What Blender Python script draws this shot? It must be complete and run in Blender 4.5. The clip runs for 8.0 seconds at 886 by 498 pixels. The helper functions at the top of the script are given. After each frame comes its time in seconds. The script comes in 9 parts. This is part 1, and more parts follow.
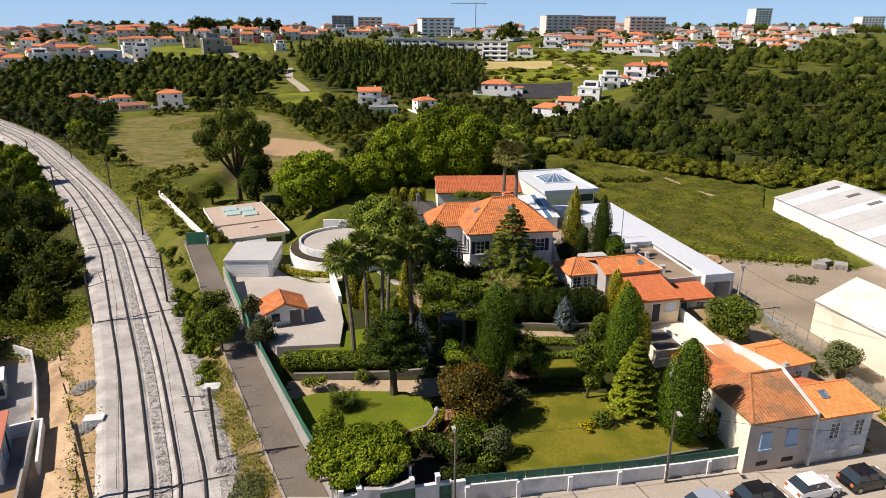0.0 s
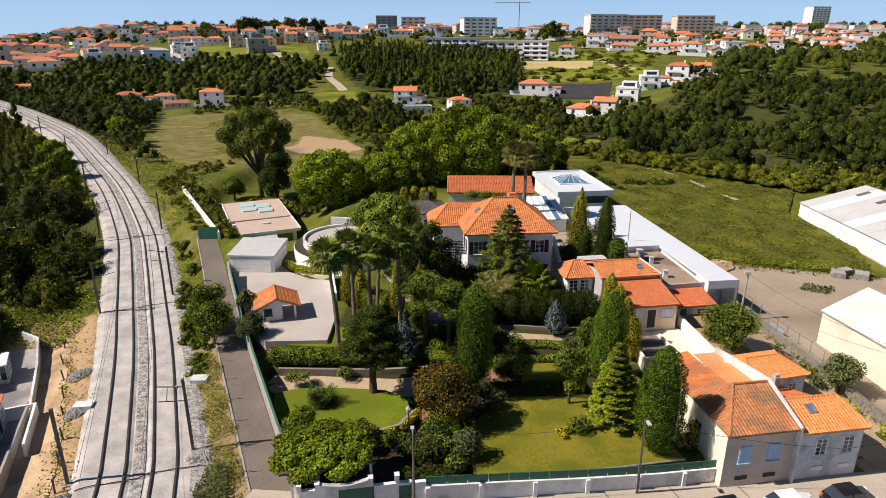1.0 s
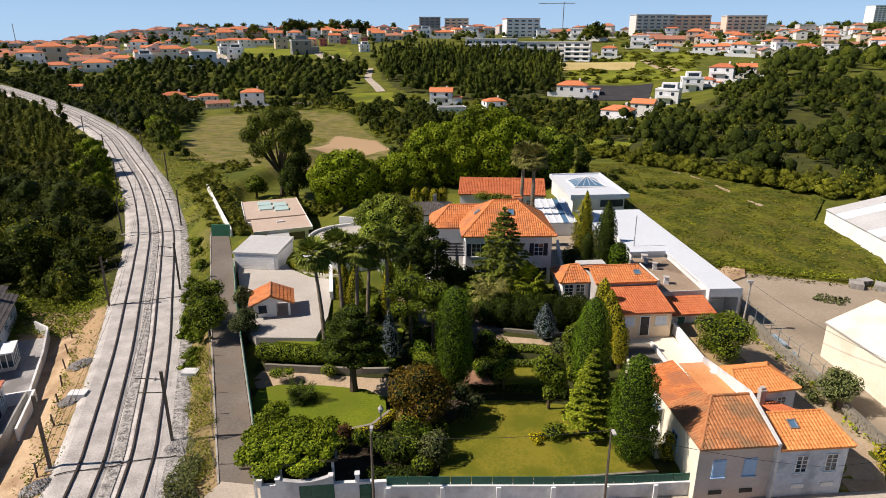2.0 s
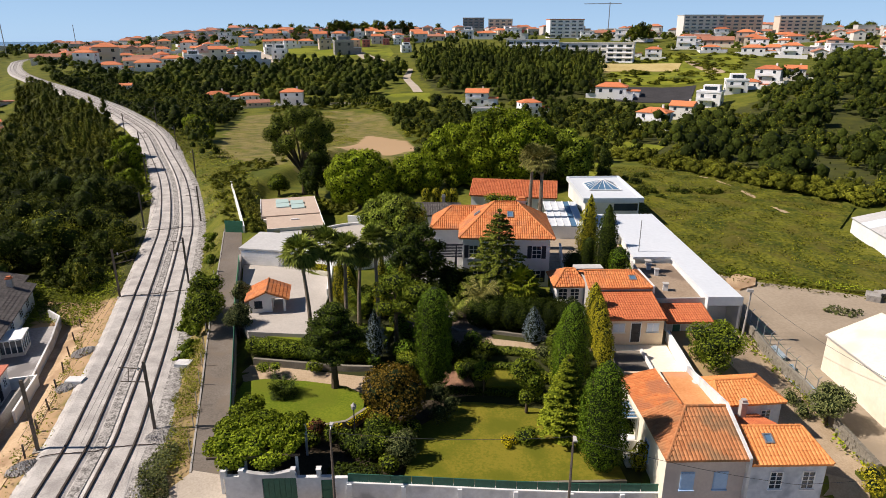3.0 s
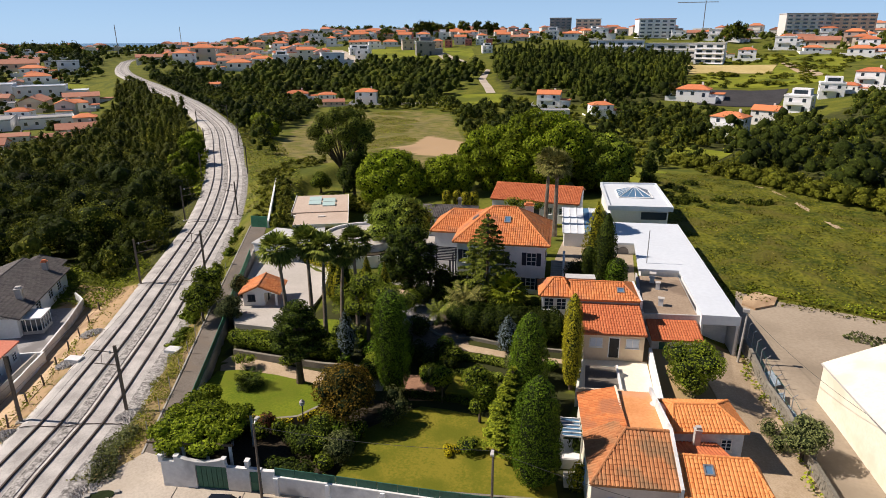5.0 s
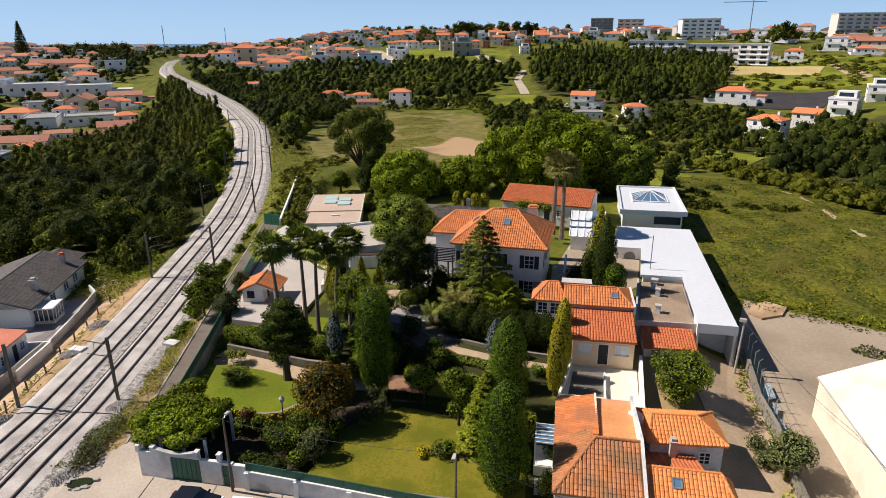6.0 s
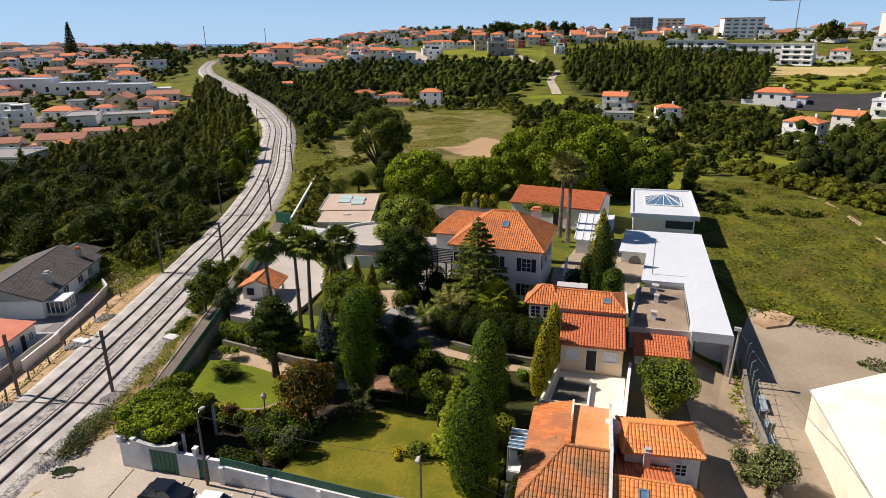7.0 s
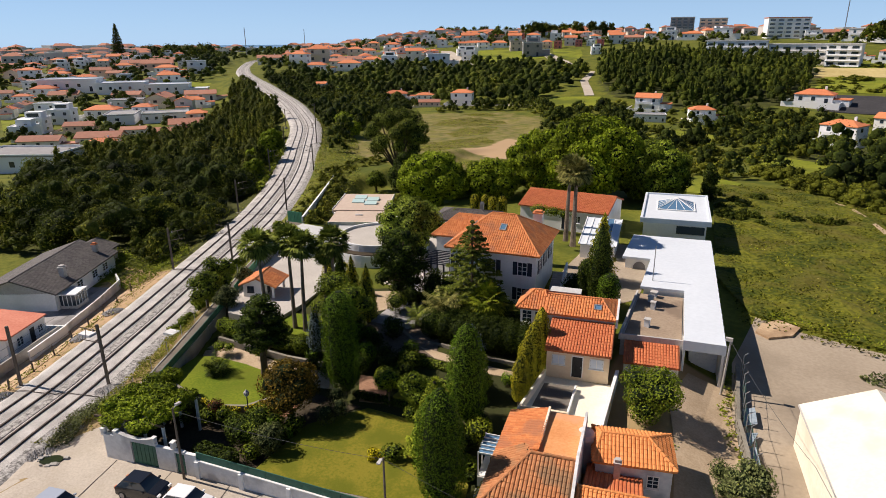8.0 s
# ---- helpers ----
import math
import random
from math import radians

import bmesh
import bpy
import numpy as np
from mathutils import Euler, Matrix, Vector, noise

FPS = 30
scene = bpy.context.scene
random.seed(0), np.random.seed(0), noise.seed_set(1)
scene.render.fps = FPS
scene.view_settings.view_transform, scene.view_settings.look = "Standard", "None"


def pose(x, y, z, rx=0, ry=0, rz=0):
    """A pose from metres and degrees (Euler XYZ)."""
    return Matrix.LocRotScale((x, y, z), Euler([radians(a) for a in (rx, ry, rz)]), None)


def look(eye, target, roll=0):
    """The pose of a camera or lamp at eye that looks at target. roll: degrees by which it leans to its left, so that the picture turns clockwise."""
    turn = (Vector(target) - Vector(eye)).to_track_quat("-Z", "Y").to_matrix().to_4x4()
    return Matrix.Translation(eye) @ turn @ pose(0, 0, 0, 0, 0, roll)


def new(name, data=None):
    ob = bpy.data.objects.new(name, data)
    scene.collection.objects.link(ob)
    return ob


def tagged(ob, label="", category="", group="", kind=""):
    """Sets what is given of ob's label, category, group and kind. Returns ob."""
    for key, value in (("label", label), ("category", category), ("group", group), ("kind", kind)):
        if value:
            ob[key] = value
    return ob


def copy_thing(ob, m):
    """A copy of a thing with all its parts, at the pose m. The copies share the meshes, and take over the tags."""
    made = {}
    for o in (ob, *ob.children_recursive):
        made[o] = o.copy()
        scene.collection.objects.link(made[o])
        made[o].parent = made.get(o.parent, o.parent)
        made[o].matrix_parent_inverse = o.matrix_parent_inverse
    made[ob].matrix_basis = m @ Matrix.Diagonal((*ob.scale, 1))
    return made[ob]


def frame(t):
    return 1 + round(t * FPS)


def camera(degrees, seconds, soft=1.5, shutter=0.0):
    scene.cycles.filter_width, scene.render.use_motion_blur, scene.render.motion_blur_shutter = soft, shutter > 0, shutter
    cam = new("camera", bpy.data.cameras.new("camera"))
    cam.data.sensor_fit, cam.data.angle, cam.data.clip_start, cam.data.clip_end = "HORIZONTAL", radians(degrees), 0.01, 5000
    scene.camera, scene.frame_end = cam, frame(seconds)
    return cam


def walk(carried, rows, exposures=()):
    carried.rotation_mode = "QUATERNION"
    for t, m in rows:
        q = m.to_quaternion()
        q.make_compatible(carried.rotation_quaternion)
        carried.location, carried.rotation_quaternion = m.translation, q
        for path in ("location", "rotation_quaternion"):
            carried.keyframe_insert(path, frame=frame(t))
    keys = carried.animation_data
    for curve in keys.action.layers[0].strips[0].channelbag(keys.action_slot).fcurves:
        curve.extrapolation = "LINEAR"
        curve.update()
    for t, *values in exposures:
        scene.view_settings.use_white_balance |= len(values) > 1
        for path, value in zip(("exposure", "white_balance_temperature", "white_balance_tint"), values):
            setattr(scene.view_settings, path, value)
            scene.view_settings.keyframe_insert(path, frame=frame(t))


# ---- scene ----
cam = camera(70.3, 8.0, 0.7)
PATH = [
    (0, (4.774, 1.607, 31.49), (4.777, 3.498, 30.839), 0.2),
    (0.5, (7.428, 1.756, 31.429), (7.363, 3.646, 30.777), 0.0),
    (1, (10.113, 1.981, 31.426), (9.982, 3.867, 30.774), 0.1),
    (1.5, (12.799, 2.267, 31.44), (12.601, 4.148, 30.789), -0.0),
    (2.8, (19.737, 3.132, 31.525), (19.364, 4.987, 30.878), -0.1),
    (3, (20.797, 3.345, 31.53), (20.398, 5.195, 30.883), -0.1),
    (3.5, (23.474, 4.052, 31.572), (23.008, 5.887, 30.927), -0.1),
    (4, (26.145, 4.895, 31.631), (25.611, 6.711, 30.987), -0.1),
    (4.5, (28.63, 5.761, 31.707), (28.034, 7.558, 31.062), -0.2),
    (6, (35.377, 8.626, 31.709), (34.607, 10.356, 31.066), -0.3),
    (6.5, (37.348, 9.649, 31.716), (36.527, 11.355, 31.074), -0.3),
    (7, (39.357, 10.719, 31.793), (38.484, 12.4, 31.15), -0.4),
    (7.5, (41.339, 11.848, 31.931), (40.415, 13.501, 31.289), -0.4),
    (8, (43.343, 13.048, 31.948), (42.369, 14.673, 31.307), -0.5),
]
walk(cam, [(t, look(eye, target, roll)) for t, eye, target, roll in PATH])

# ---- world, sun, exposure ----
SUN_TO = Vector((-0.92, -0.21, 0.96)).normalized()
world = bpy.data.worlds.new("sky")
scene.world = world
world.use_nodes = True
wn = world.node_tree
wn.nodes.clear()
sky = wn.nodes.new("ShaderNodeTexSky")
sky.sky_type = "NISHITA"
sky.sun_disc = False
sky.sun_elevation = math.asin(SUN_TO.z)
sky.sun_rotation = math.atan2(SUN_TO.x, SUN_TO.y)
sky.altitude = 5000
sky.air_density, sky.dust_density, sky.ozone_density = 1.0, 0.0, 4.5
wbg = wn.nodes.new("ShaderNodeBackground")
wbg.inputs["Strength"].default_value = 0.078
wout = wn.nodes.new("ShaderNodeOutputWorld")
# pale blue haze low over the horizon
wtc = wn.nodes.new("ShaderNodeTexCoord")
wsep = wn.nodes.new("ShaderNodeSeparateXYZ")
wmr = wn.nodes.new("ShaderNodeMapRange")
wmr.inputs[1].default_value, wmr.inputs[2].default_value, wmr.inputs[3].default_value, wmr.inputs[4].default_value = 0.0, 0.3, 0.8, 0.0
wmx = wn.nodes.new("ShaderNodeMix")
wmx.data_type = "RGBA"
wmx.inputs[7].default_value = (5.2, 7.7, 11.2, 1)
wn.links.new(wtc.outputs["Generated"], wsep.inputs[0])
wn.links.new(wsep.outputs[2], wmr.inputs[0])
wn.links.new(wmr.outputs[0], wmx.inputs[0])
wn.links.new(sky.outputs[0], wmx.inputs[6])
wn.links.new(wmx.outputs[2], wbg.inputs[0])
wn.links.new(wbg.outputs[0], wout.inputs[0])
sun_data = bpy.data.lights.new("sun", "SUN")
sun_data.energy, sun_data.angle, sun_data.color = 5.8, radians(0.5), (1.0, 0.88, 0.785)
sun = new("sun", sun_data)
sun.matrix_world = look(SUN_TO * 300, (0, 0, 0))
scene.view_settings.exposure = 0.11


# ---- materials ----
def mat(name, a, b, rough=0.7, scale=1.0, fine=8.0, bump=0.0, hard=0.28, metal=0.0, detail=5.0, island=0.0, third=None, third_scale=0.1, obrand=0.0):
    """Two colours mixed by a coarse and a fine noise in world metres, a third in patches, and fine relief."""
    m = bpy.data.materials.new(name)
    m.use_nodes = True
    n, l = m.node_tree.nodes, m.node_tree.links
    bs = n["Principled BSDF"]
    bs.inputs["Roughness"].default_value, bs.inputs["Metallic"].default_value = rough, metal
    bs.inputs["Specular IOR Level"].default_value = 0.2 if rough > 0.8 else 0.4
    geo = n.new("ShaderNodeNewGeometry")
    n1, n2 = n.new("ShaderNodeTexNoise"), n.new("ShaderNodeTexNoise")
    n1.inputs["Scale"].default_value, n2.inputs["Scale"].default_value = scale, fine
    n1.inputs["Detail"].default_value = detail
    n2.inputs["Detail"].default_value = 3.0
    for t in (n1, n2):
        l.new(geo.outputs["Position"], t.inputs["Vector"])
    add = n.new("ShaderNodeMath")
    add.operation = "ADD"
    l.new(n1.outputs[0], add.inputs[0])
    l.new(n2.outputs[0], add.inputs[1])
    ramp = n.new("ShaderNodeMapRange")
    ramp.inputs[1].default_value, ramp.inputs[2].default_value = 1 - hard, 1 + hard
    l.new(add.outputs[0], ramp.inputs[0])
    fac = ramp.outputs[0]
    if island or obrand:
        if island:
            rnd = geo.outputs["Random Per Island"]
        else:
            rnd = n.new("ShaderNodeObjectInfo").outputs["Random"]
        mx = n.new("ShaderNodeMix")
        mx.inputs[0].default_value = island or obrand
        l.new(fac, mx.inputs[2])
        l.new(rnd, mx.inputs[3])
        fac = mx.outputs[0]
    col = n.new("ShaderNodeMix")
    col.data_type = "RGBA"
    col.inputs[6].default_value, col.inputs[7].default_value = (*a, 1), (*b, 1)
    l.new(fac, col.inputs[0])
    out = col.outputs[2]
    if third:
        n3 = n.new("ShaderNodeTexNoise")
        n3.inputs["Scale"].default_value = third_scale
        n3.inputs["Detail"].default_value = 4.0
        l.new(geo.outputs["Position"], n3.inputs["Vector"])
        r3 = n.new("ShaderNodeMapRange")
        r3.inputs[1].default_value, r3.inputs[2].default_value = 0.5, 0.64
        l.new(n3.outputs[0], r3.inputs[0])
        c3 = n.new("ShaderNodeMix")
        c3.data_type = "RGBA"
        c3.inputs[7].default_value = (*third, 1)
        l.new(r3.outputs[0], c3.inputs[0])
        l.new(out, c3.inputs[6])
        out = c3.outputs[2]
    l.new(out, bs.inputs["Base Color"])
    if bump:
        bp = n.new("ShaderNodeBump")
        bp.inputs["Strength"].default_value, bp.inputs["Distance"].default_value = 0.6, bump
        l.new(add.outputs[0], bp.inputs["Height"])
        l.new(bp.outputs[0], bs.inputs["Normal"])
    return m


def leaf_mat(name, a, b, c=None):
    """Foliage: each leaf clump takes its own shade; light passes through a little."""
    m = bpy.data.materials.new(name)
    m.use_nodes = True
    n, l = m.node_tree.nodes, m.node_tree.links
    bs = n["Principled BSDF"]
    bs.inputs["Roughness"].default_value = 0.62
    bs.inputs["Specular IOR Level"].default_value = 0.05
    geo = n.new("ShaderNodeNewGeometry")
    big = n.new("ShaderNodeTexNoise")
    big.inputs["Scale"].default_value = 0.35
    big.inputs["Detail"].default_value = 3.0
    l.new(geo.outputs["Position"], big.inputs["Vector"])
    mx = n.new("ShaderNodeMix")
    mx.inputs[0].default_value = 0.57
    l.new(big.outputs[0], mx.inputs[2])
    l.new(geo.outputs["Random Per Island"], mx.inputs[3])
    ramp = n.new("ShaderNodeValToRGB")
    ramp.color_ramp.elements[0].position, ramp.color_ramp.elements[0].color = 0.2, (*[k * 0.6 for k in a], 1)
    ramp.color_ramp.elements[1].position, ramp.color_ramp.elements[1].color = 0.8, (*b, 1)
    if c:
        e = ramp.color_ramp.elements.new(0.97)
        e.color = (*c, 1)
    l.new(mx.outputs[0], ramp.inputs[0])
    tone = n.new("ShaderNodeTexNoise")
    tone.inputs["Scale"].default_value, tone.inputs["Detail"].default_value = 0.13, 2.0
    l.new(geo.outputs["Position"], tone.inputs["Vector"])
    tr_ = n.new("ShaderNodeMapRange")
    tr_.inputs[1].default_value, tr_.inputs[2].default_value, tr_.inputs[3].default_value, tr_.inputs[4].default_value = 0.3, 0.7, 0.55, 1.5
    l.new(tone.outputs[0], tr_.inputs[0])
    hue = n.new("ShaderNodeHueSaturation")
    l.new(ramp.outputs[0], hue.inputs["Color"])
    l.new(tr_.outputs[0], hue.inputs["Value"])
    l.new(hue.outputs[0], bs.inputs["Base Color"])
    tr = n.new("ShaderNodeBsdfTranslucent")
    l.new(hue.outputs[0], tr.inputs["Color"])
    ms = n.new("ShaderNodeMixShader")
    ms.inputs[0].default_value = 0.08
    l.new(bs.outputs[0], ms.inputs[1])
    l.new(tr.outputs[0], ms.inputs[2])
    l.new(ms.outputs[0], n["Material Output"].inputs[0])
    return m


def woods_mat(name, stops):
    """Woodland foliage: each tree has its own tone by the tint attribute, each leaf clump varies it."""
    m = leaf_mat(name, stops[0][1], stops[-1][1])
    n, l = m.node_tree.nodes, m.node_tree.links
    ramp = [k for k in n if k.type == "VALTORGB"][0]
    cr = ramp.color_ramp
    cr.elements[0].position, cr.elements[1].position = stops[0][0], stops[-1][0]
    for p, c in stops[1:-1]:
        cr.elements.new(p).color = (*c, 1)
    at = n.new("ShaderNodeAttribute")
    at.attribute_name = "tint"
    mx = n.new("ShaderNodeMix")
    mx.inputs[0].default_value = 0.22
    geo = [k for k in n if k.type == "NEW_GEOMETRY"][0]
    l.new(at.outputs["Fac"], mx.inputs[2])
    l.new(geo.outputs["Random Per Island"], mx.inputs[3])
    l.new(mx.outputs[0], ramp.inputs[0])
    tr_ = [k for k in n if k.type == "MAP_RANGE"][0]
    tr_.inputs[3].default_value, tr_.inputs[4].default_value = 0.75, 1.3
    # leaf clumps: fine relief, and tone that paints the gaps between them as shade
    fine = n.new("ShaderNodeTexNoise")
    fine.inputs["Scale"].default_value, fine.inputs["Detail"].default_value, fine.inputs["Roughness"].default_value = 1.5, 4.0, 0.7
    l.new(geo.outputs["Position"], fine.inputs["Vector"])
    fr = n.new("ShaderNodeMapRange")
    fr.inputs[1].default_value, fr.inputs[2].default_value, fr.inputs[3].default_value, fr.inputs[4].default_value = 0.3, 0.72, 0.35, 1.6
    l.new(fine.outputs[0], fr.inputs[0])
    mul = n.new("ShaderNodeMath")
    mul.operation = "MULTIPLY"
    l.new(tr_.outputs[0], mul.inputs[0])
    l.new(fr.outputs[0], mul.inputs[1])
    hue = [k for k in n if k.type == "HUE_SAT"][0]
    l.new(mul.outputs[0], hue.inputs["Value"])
    bp = n.new("ShaderNodeBump")
    bp.inputs["Strength"].default_value, bp.inputs["Distance"].default_value = 0.9, 0.55
    l.new(fine.outputs[0], bp.inputs["Height"])
    l.new(bp.outputs[0], n["Principled BSDF"].inputs["Normal"])
    return m


def glass_mat(name, tint, rough=0.05):
    m = bpy.data.materials.new(name)
    m.use_nodes = True
    bs = m.node_tree.nodes["Principled BSDF"]
    bs.inputs["Base Color"].default_value = (*tint, 1)
    bs.inputs["Roughness"].default_value = rough
    bs.inputs["Specular IOR Level"].default_value = 0.8
    return m


def ground_mat():
    """Land cover: dry soil, grass and dark woodland floor, mixed by the sheet's cover attribute and noise."""
    m = mat("land", (0.075, 0.092, 0.007), (0.165, 0.165, 0.02), 0.95, 0.12, 1.6, 0.10, third=(0.075, 0.092, 0.010), third_scale=0.13)
    n, l = m.node_tree.nodes, m.node_tree.links
    bs = n["Principled BSDF"]
    src = bs.inputs["Base Color"].links[0].from_socket
    at = n.new("ShaderNodeAttribute")
    at.attribute_name = "cover"
    sep = n.new("ShaderNodeSeparateColor")
    l.new(at.outputs["Color"], sep.inputs[0])
    geo = n.new("ShaderNodeNewGeometry")
    nz = n.new("ShaderNodeTexNoise")
    nz.inputs["Scale"].default_value, nz.inputs["Detail"].default_value = 0.25, 6.0
    l.new(geo.outputs["Position"], nz.inputs["Vector"])
    out = src
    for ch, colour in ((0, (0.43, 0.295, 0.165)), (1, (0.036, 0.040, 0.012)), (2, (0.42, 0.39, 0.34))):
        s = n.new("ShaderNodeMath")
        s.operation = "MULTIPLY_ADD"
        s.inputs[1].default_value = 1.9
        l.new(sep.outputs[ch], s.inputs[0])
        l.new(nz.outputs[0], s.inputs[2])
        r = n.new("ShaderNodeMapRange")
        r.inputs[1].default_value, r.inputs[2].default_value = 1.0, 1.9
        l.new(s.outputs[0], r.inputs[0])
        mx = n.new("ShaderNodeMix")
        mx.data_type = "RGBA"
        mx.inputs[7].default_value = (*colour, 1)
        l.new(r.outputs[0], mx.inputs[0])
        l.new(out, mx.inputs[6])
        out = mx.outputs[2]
    l.new(out, bs.inputs["Base Color"])
    return m


M_LAND = ground_mat()
M_BALLAST = mat("ballast", (0.3168, 0.2992, 0.2816), (0.5808, 0.5544, 0.5192), 0.95, 0.5, 10.0, 0.05, 0.22)
M_BALLAST2 = mat("dark_ballast", (0.1275, 0.119, 0.1105), (0.51, 0.4887, 0.459), 0.95, 2.0, 6.0, 0.08, 0.2)
M_RAIL = mat("rail_steel", (0.06, 0.045, 0.035), (0.13, 0.10, 0.08), 0.5, 2.0, 20.0, metal=0.5)
M_ASPHALT = mat("asphalt", (0.104, 0.092, 0.08), (0.176, 0.16, 0.14), 0.9, 0.25, 7.0, 0.01, third=(0.208, 0.184, 0.152), third_scale=0.12)
M_STREET = mat("street_paving", (0.38, 0.33, 0.27), (0.52, 0.46, 0.38), 0.9, 0.2, 6.0, 0.01, third=(0.43, 0.37, 0.29), third_scale=0.15)
M_CONCRETE = mat("concrete", (0.295, 0.24, 0.175), (0.385, 0.32, 0.24), 0.9, 0.15, 3.0, 0.01, third=(0.25, 0.205, 0.15), third_scale=0.08)
M_DRIVE = mat("drive_concrete", (0.40, 0.37, 0.33), (0.50, 0.465, 0.42), 0.85, 0.3, 5.0, 0.01)
M_LANE = mat("worn_lane_asphalt", (0.125, 0.107, 0.088), (0.20, 0.174, 0.148), 0.92, 0.2, 6.0, 0.012, third=(0.17, 0.14, 0.11), third_scale=0.35)
M_SAND = mat("sandy_earth", (0.42, 0.29, 0.17), (0.60, 0.45, 0.29), 0.95, 0.4, 6.0, 0.05, third=(0.33, 0.22, 0.13), third_scale=0.3)
M_PATH = mat("garden_path", (0.36, 0.27, 0.17), (0.50, 0.39, 0.27), 0.95, 0.5, 6.0, 0.03)
M_SOIL = mat("garden_soil", (0.035, 0.028, 0.018), (0.08, 0.062, 0.04), 0.95, 0.5, 5.0, 0.05)
M_LAWN = mat("lawn", (0.095, 0.14, 0.006), (0.165, 0.20, 0.012), 0.95, 0.3, 5.0, 0.05, 0.2, third=(0.13, 0.155, 0.011), third_scale=0.25)
M_LAWN2 = mat("dry_lawn", (0.135, 0.14, 0.010), (0.205, 0.178, 0.018), 0.95, 0.16, 5.0, 0.05, 0.14, third=(0.12, 0.128, 0.009), third_scale=0.3)
M_WHITE = mat("white_paint", (0.77, 0.77, 0.76), (0.84, 0.84, 0.83), 0.7, 0.5, 4.0, 0.004, third=(0.73, 0.73, 0.71), third_scale=0.35)
M_WHITE_OLD = mat("weathered_white_paint", (0.62, 0.62, 0.61), (0.78, 0.78, 0.77), 0.8, 0.6, 3.0, 0.006, third=(0.46, 0.46, 0.46), third_scale=0.45)
M_ROOFWHITE = mat("white_roof_sheet", (0.62, 0.665, 0.71), (0.69, 0.735, 0.78), 0.5, 0.2, 2.0)
M_CREAM = mat("cream_render", (0.76, 0.70, 0.55), (0.84, 0.79, 0.66), 0.8, 0.3, 4.0, third=(0.70, 0.64, 0.50), third_scale=0.3)
M_PINKISH = mat("greyish_pink_render", (0.52, 0.44, 0.39), (0.60, 0.52, 0.46), 0.85, 0.5, 5.0, third=(0.47, 0.41, 0.37), third_scale=0.4)
M_BLUEWHITE = mat("stained_blue_white_render", (0.52, 0.56, 0.62), (0.70, 0.73, 0.77), 0.85, 0.5, 3.0, third=(0.36, 0.40, 0.46), third_scale=0.5)
M_PEACH = mat("peach_render", (0.74, 0.58, 0.40), (0.80, 0.66, 0.48), 0.8, 0.4, 4.0)
M_GREYWALL = mat("grey_render", (0.40, 0.38, 0.36), (0.52, 0.50, 0.47), 0.85, 0.5, 4.0)
M_TILE = mat("orange_roof_tile", (0.50, 0.145, 0.042), (0.70, 0.28, 0.095), 0.78, 0.8, 6.0, 0.012, island=0.6, third=(0.44, 0.17, 0.075), third_scale=0.55)
M_TILE_OLD = mat("brown_old_roof_tile", (0.33, 0.125, 0.05), (0.55, 0.25, 0.11), 0.85, 0.9, 5.0, 0.015, island=0.5, third=(0.26, 0.15, 0.08), third_scale=0.5)
M_TILE_BRIGHT = mat("bright_roof_tile", (0.62, 0.20, 0.05), (0.78, 0.33, 0.11), 0.75, 0.8, 6.0, 0.01, island=0.5)
M_TILE_RED = mat("red_roof_tile", (0.42, 0.105, 0.04), (0.58, 0.19, 0.07), 0.75, 0.8, 6.0, 0.01, island=0.5)
M_TILE_GREY = mat("dark_grey_roof_tile", (0.07, 0.062, 0.06), (0.15, 0.135, 0.125), 0.75, 0.8, 6.0, 0.01, island=0.6)
M_FARROOF = mat("far_orange_roof", (0.441, 0.1313, 0.05775), (0.714, 0.2467, 0.09975), 0.8, 0.1, 0.8, obrand=0.6)
M_FARROOF2 = mat("far_brown_roof", (0.28, 0.115, 0.07), (0.48, 0.22, 0.14), 0.8, 0.1, 0.8, obrand=0.6)
M_FARGREY = mat("far_grey_roof", (0.18, 0.17, 0.17), (0.36, 0.35, 0.34), 0.8, 0.1, 0.8, obrand=0.6)
M_FARWALL = mat("far_pale_wall", (0.66, 0.63, 0.58), (0.80, 0.78, 0.75), 0.8, 0.05, 0.6, obrand=0.8)
M_FARWALL2 = mat("far_white_wall", (0.78, 0.78, 0.78), (0.86, 0.86, 0.86), 0.8, 0.05, 0.6, obrand=0.6)
M_FARWALL3 = mat("far_tinted_wall", (0.50, 0.33, 0.27), (0.78, 0.70, 0.56), 0.8, 0.05, 0.6, obrand=0.9)
M_ORANGEFLAT = mat("orange_sealed_roof", (0.60, 0.24, 0.08), (0.72, 0.34, 0.14), 0.7, 0.5, 5.0, third=(0.66, 0.33, 0.17), third_scale=0.4)
M_BROWNROOF = mat("brown_flat_roof", (0.27, 0.20, 0.14), (0.37, 0.29, 0.21), 0.9, 0.4, 4.0, 0.01, third=(0.22, 0.165, 0.12), third_scale=0.3)
M_BEIGEROOF = mat("beige_flat_roof", (0.46, 0.36, 0.29), (0.54, 0.44, 0.36), 0.9, 0.3, 3.0)
M_GREYROOF = mat("light_grey_roof", (0.46, 0.46, 0.45), (0.56, 0.56, 0.55), 0.8, 0.3, 3.0)
M_GREEN = mat("green_painted_metal", (0.025, 0.10, 0.065), (0.04, 0.15, 0.10), 0.6, 0.7, 5.0)
M_GREEN2 = mat("green_sheet", (0.05, 0.20, 0.11), (0.08, 0.27, 0.15), 0.6, 0.7, 5.0)
M_NAVY = mat("dark_blue_paint", (0.012, 0.016, 0.03), (0.022, 0.03, 0.05), 0.5, 1.0, 6.0)
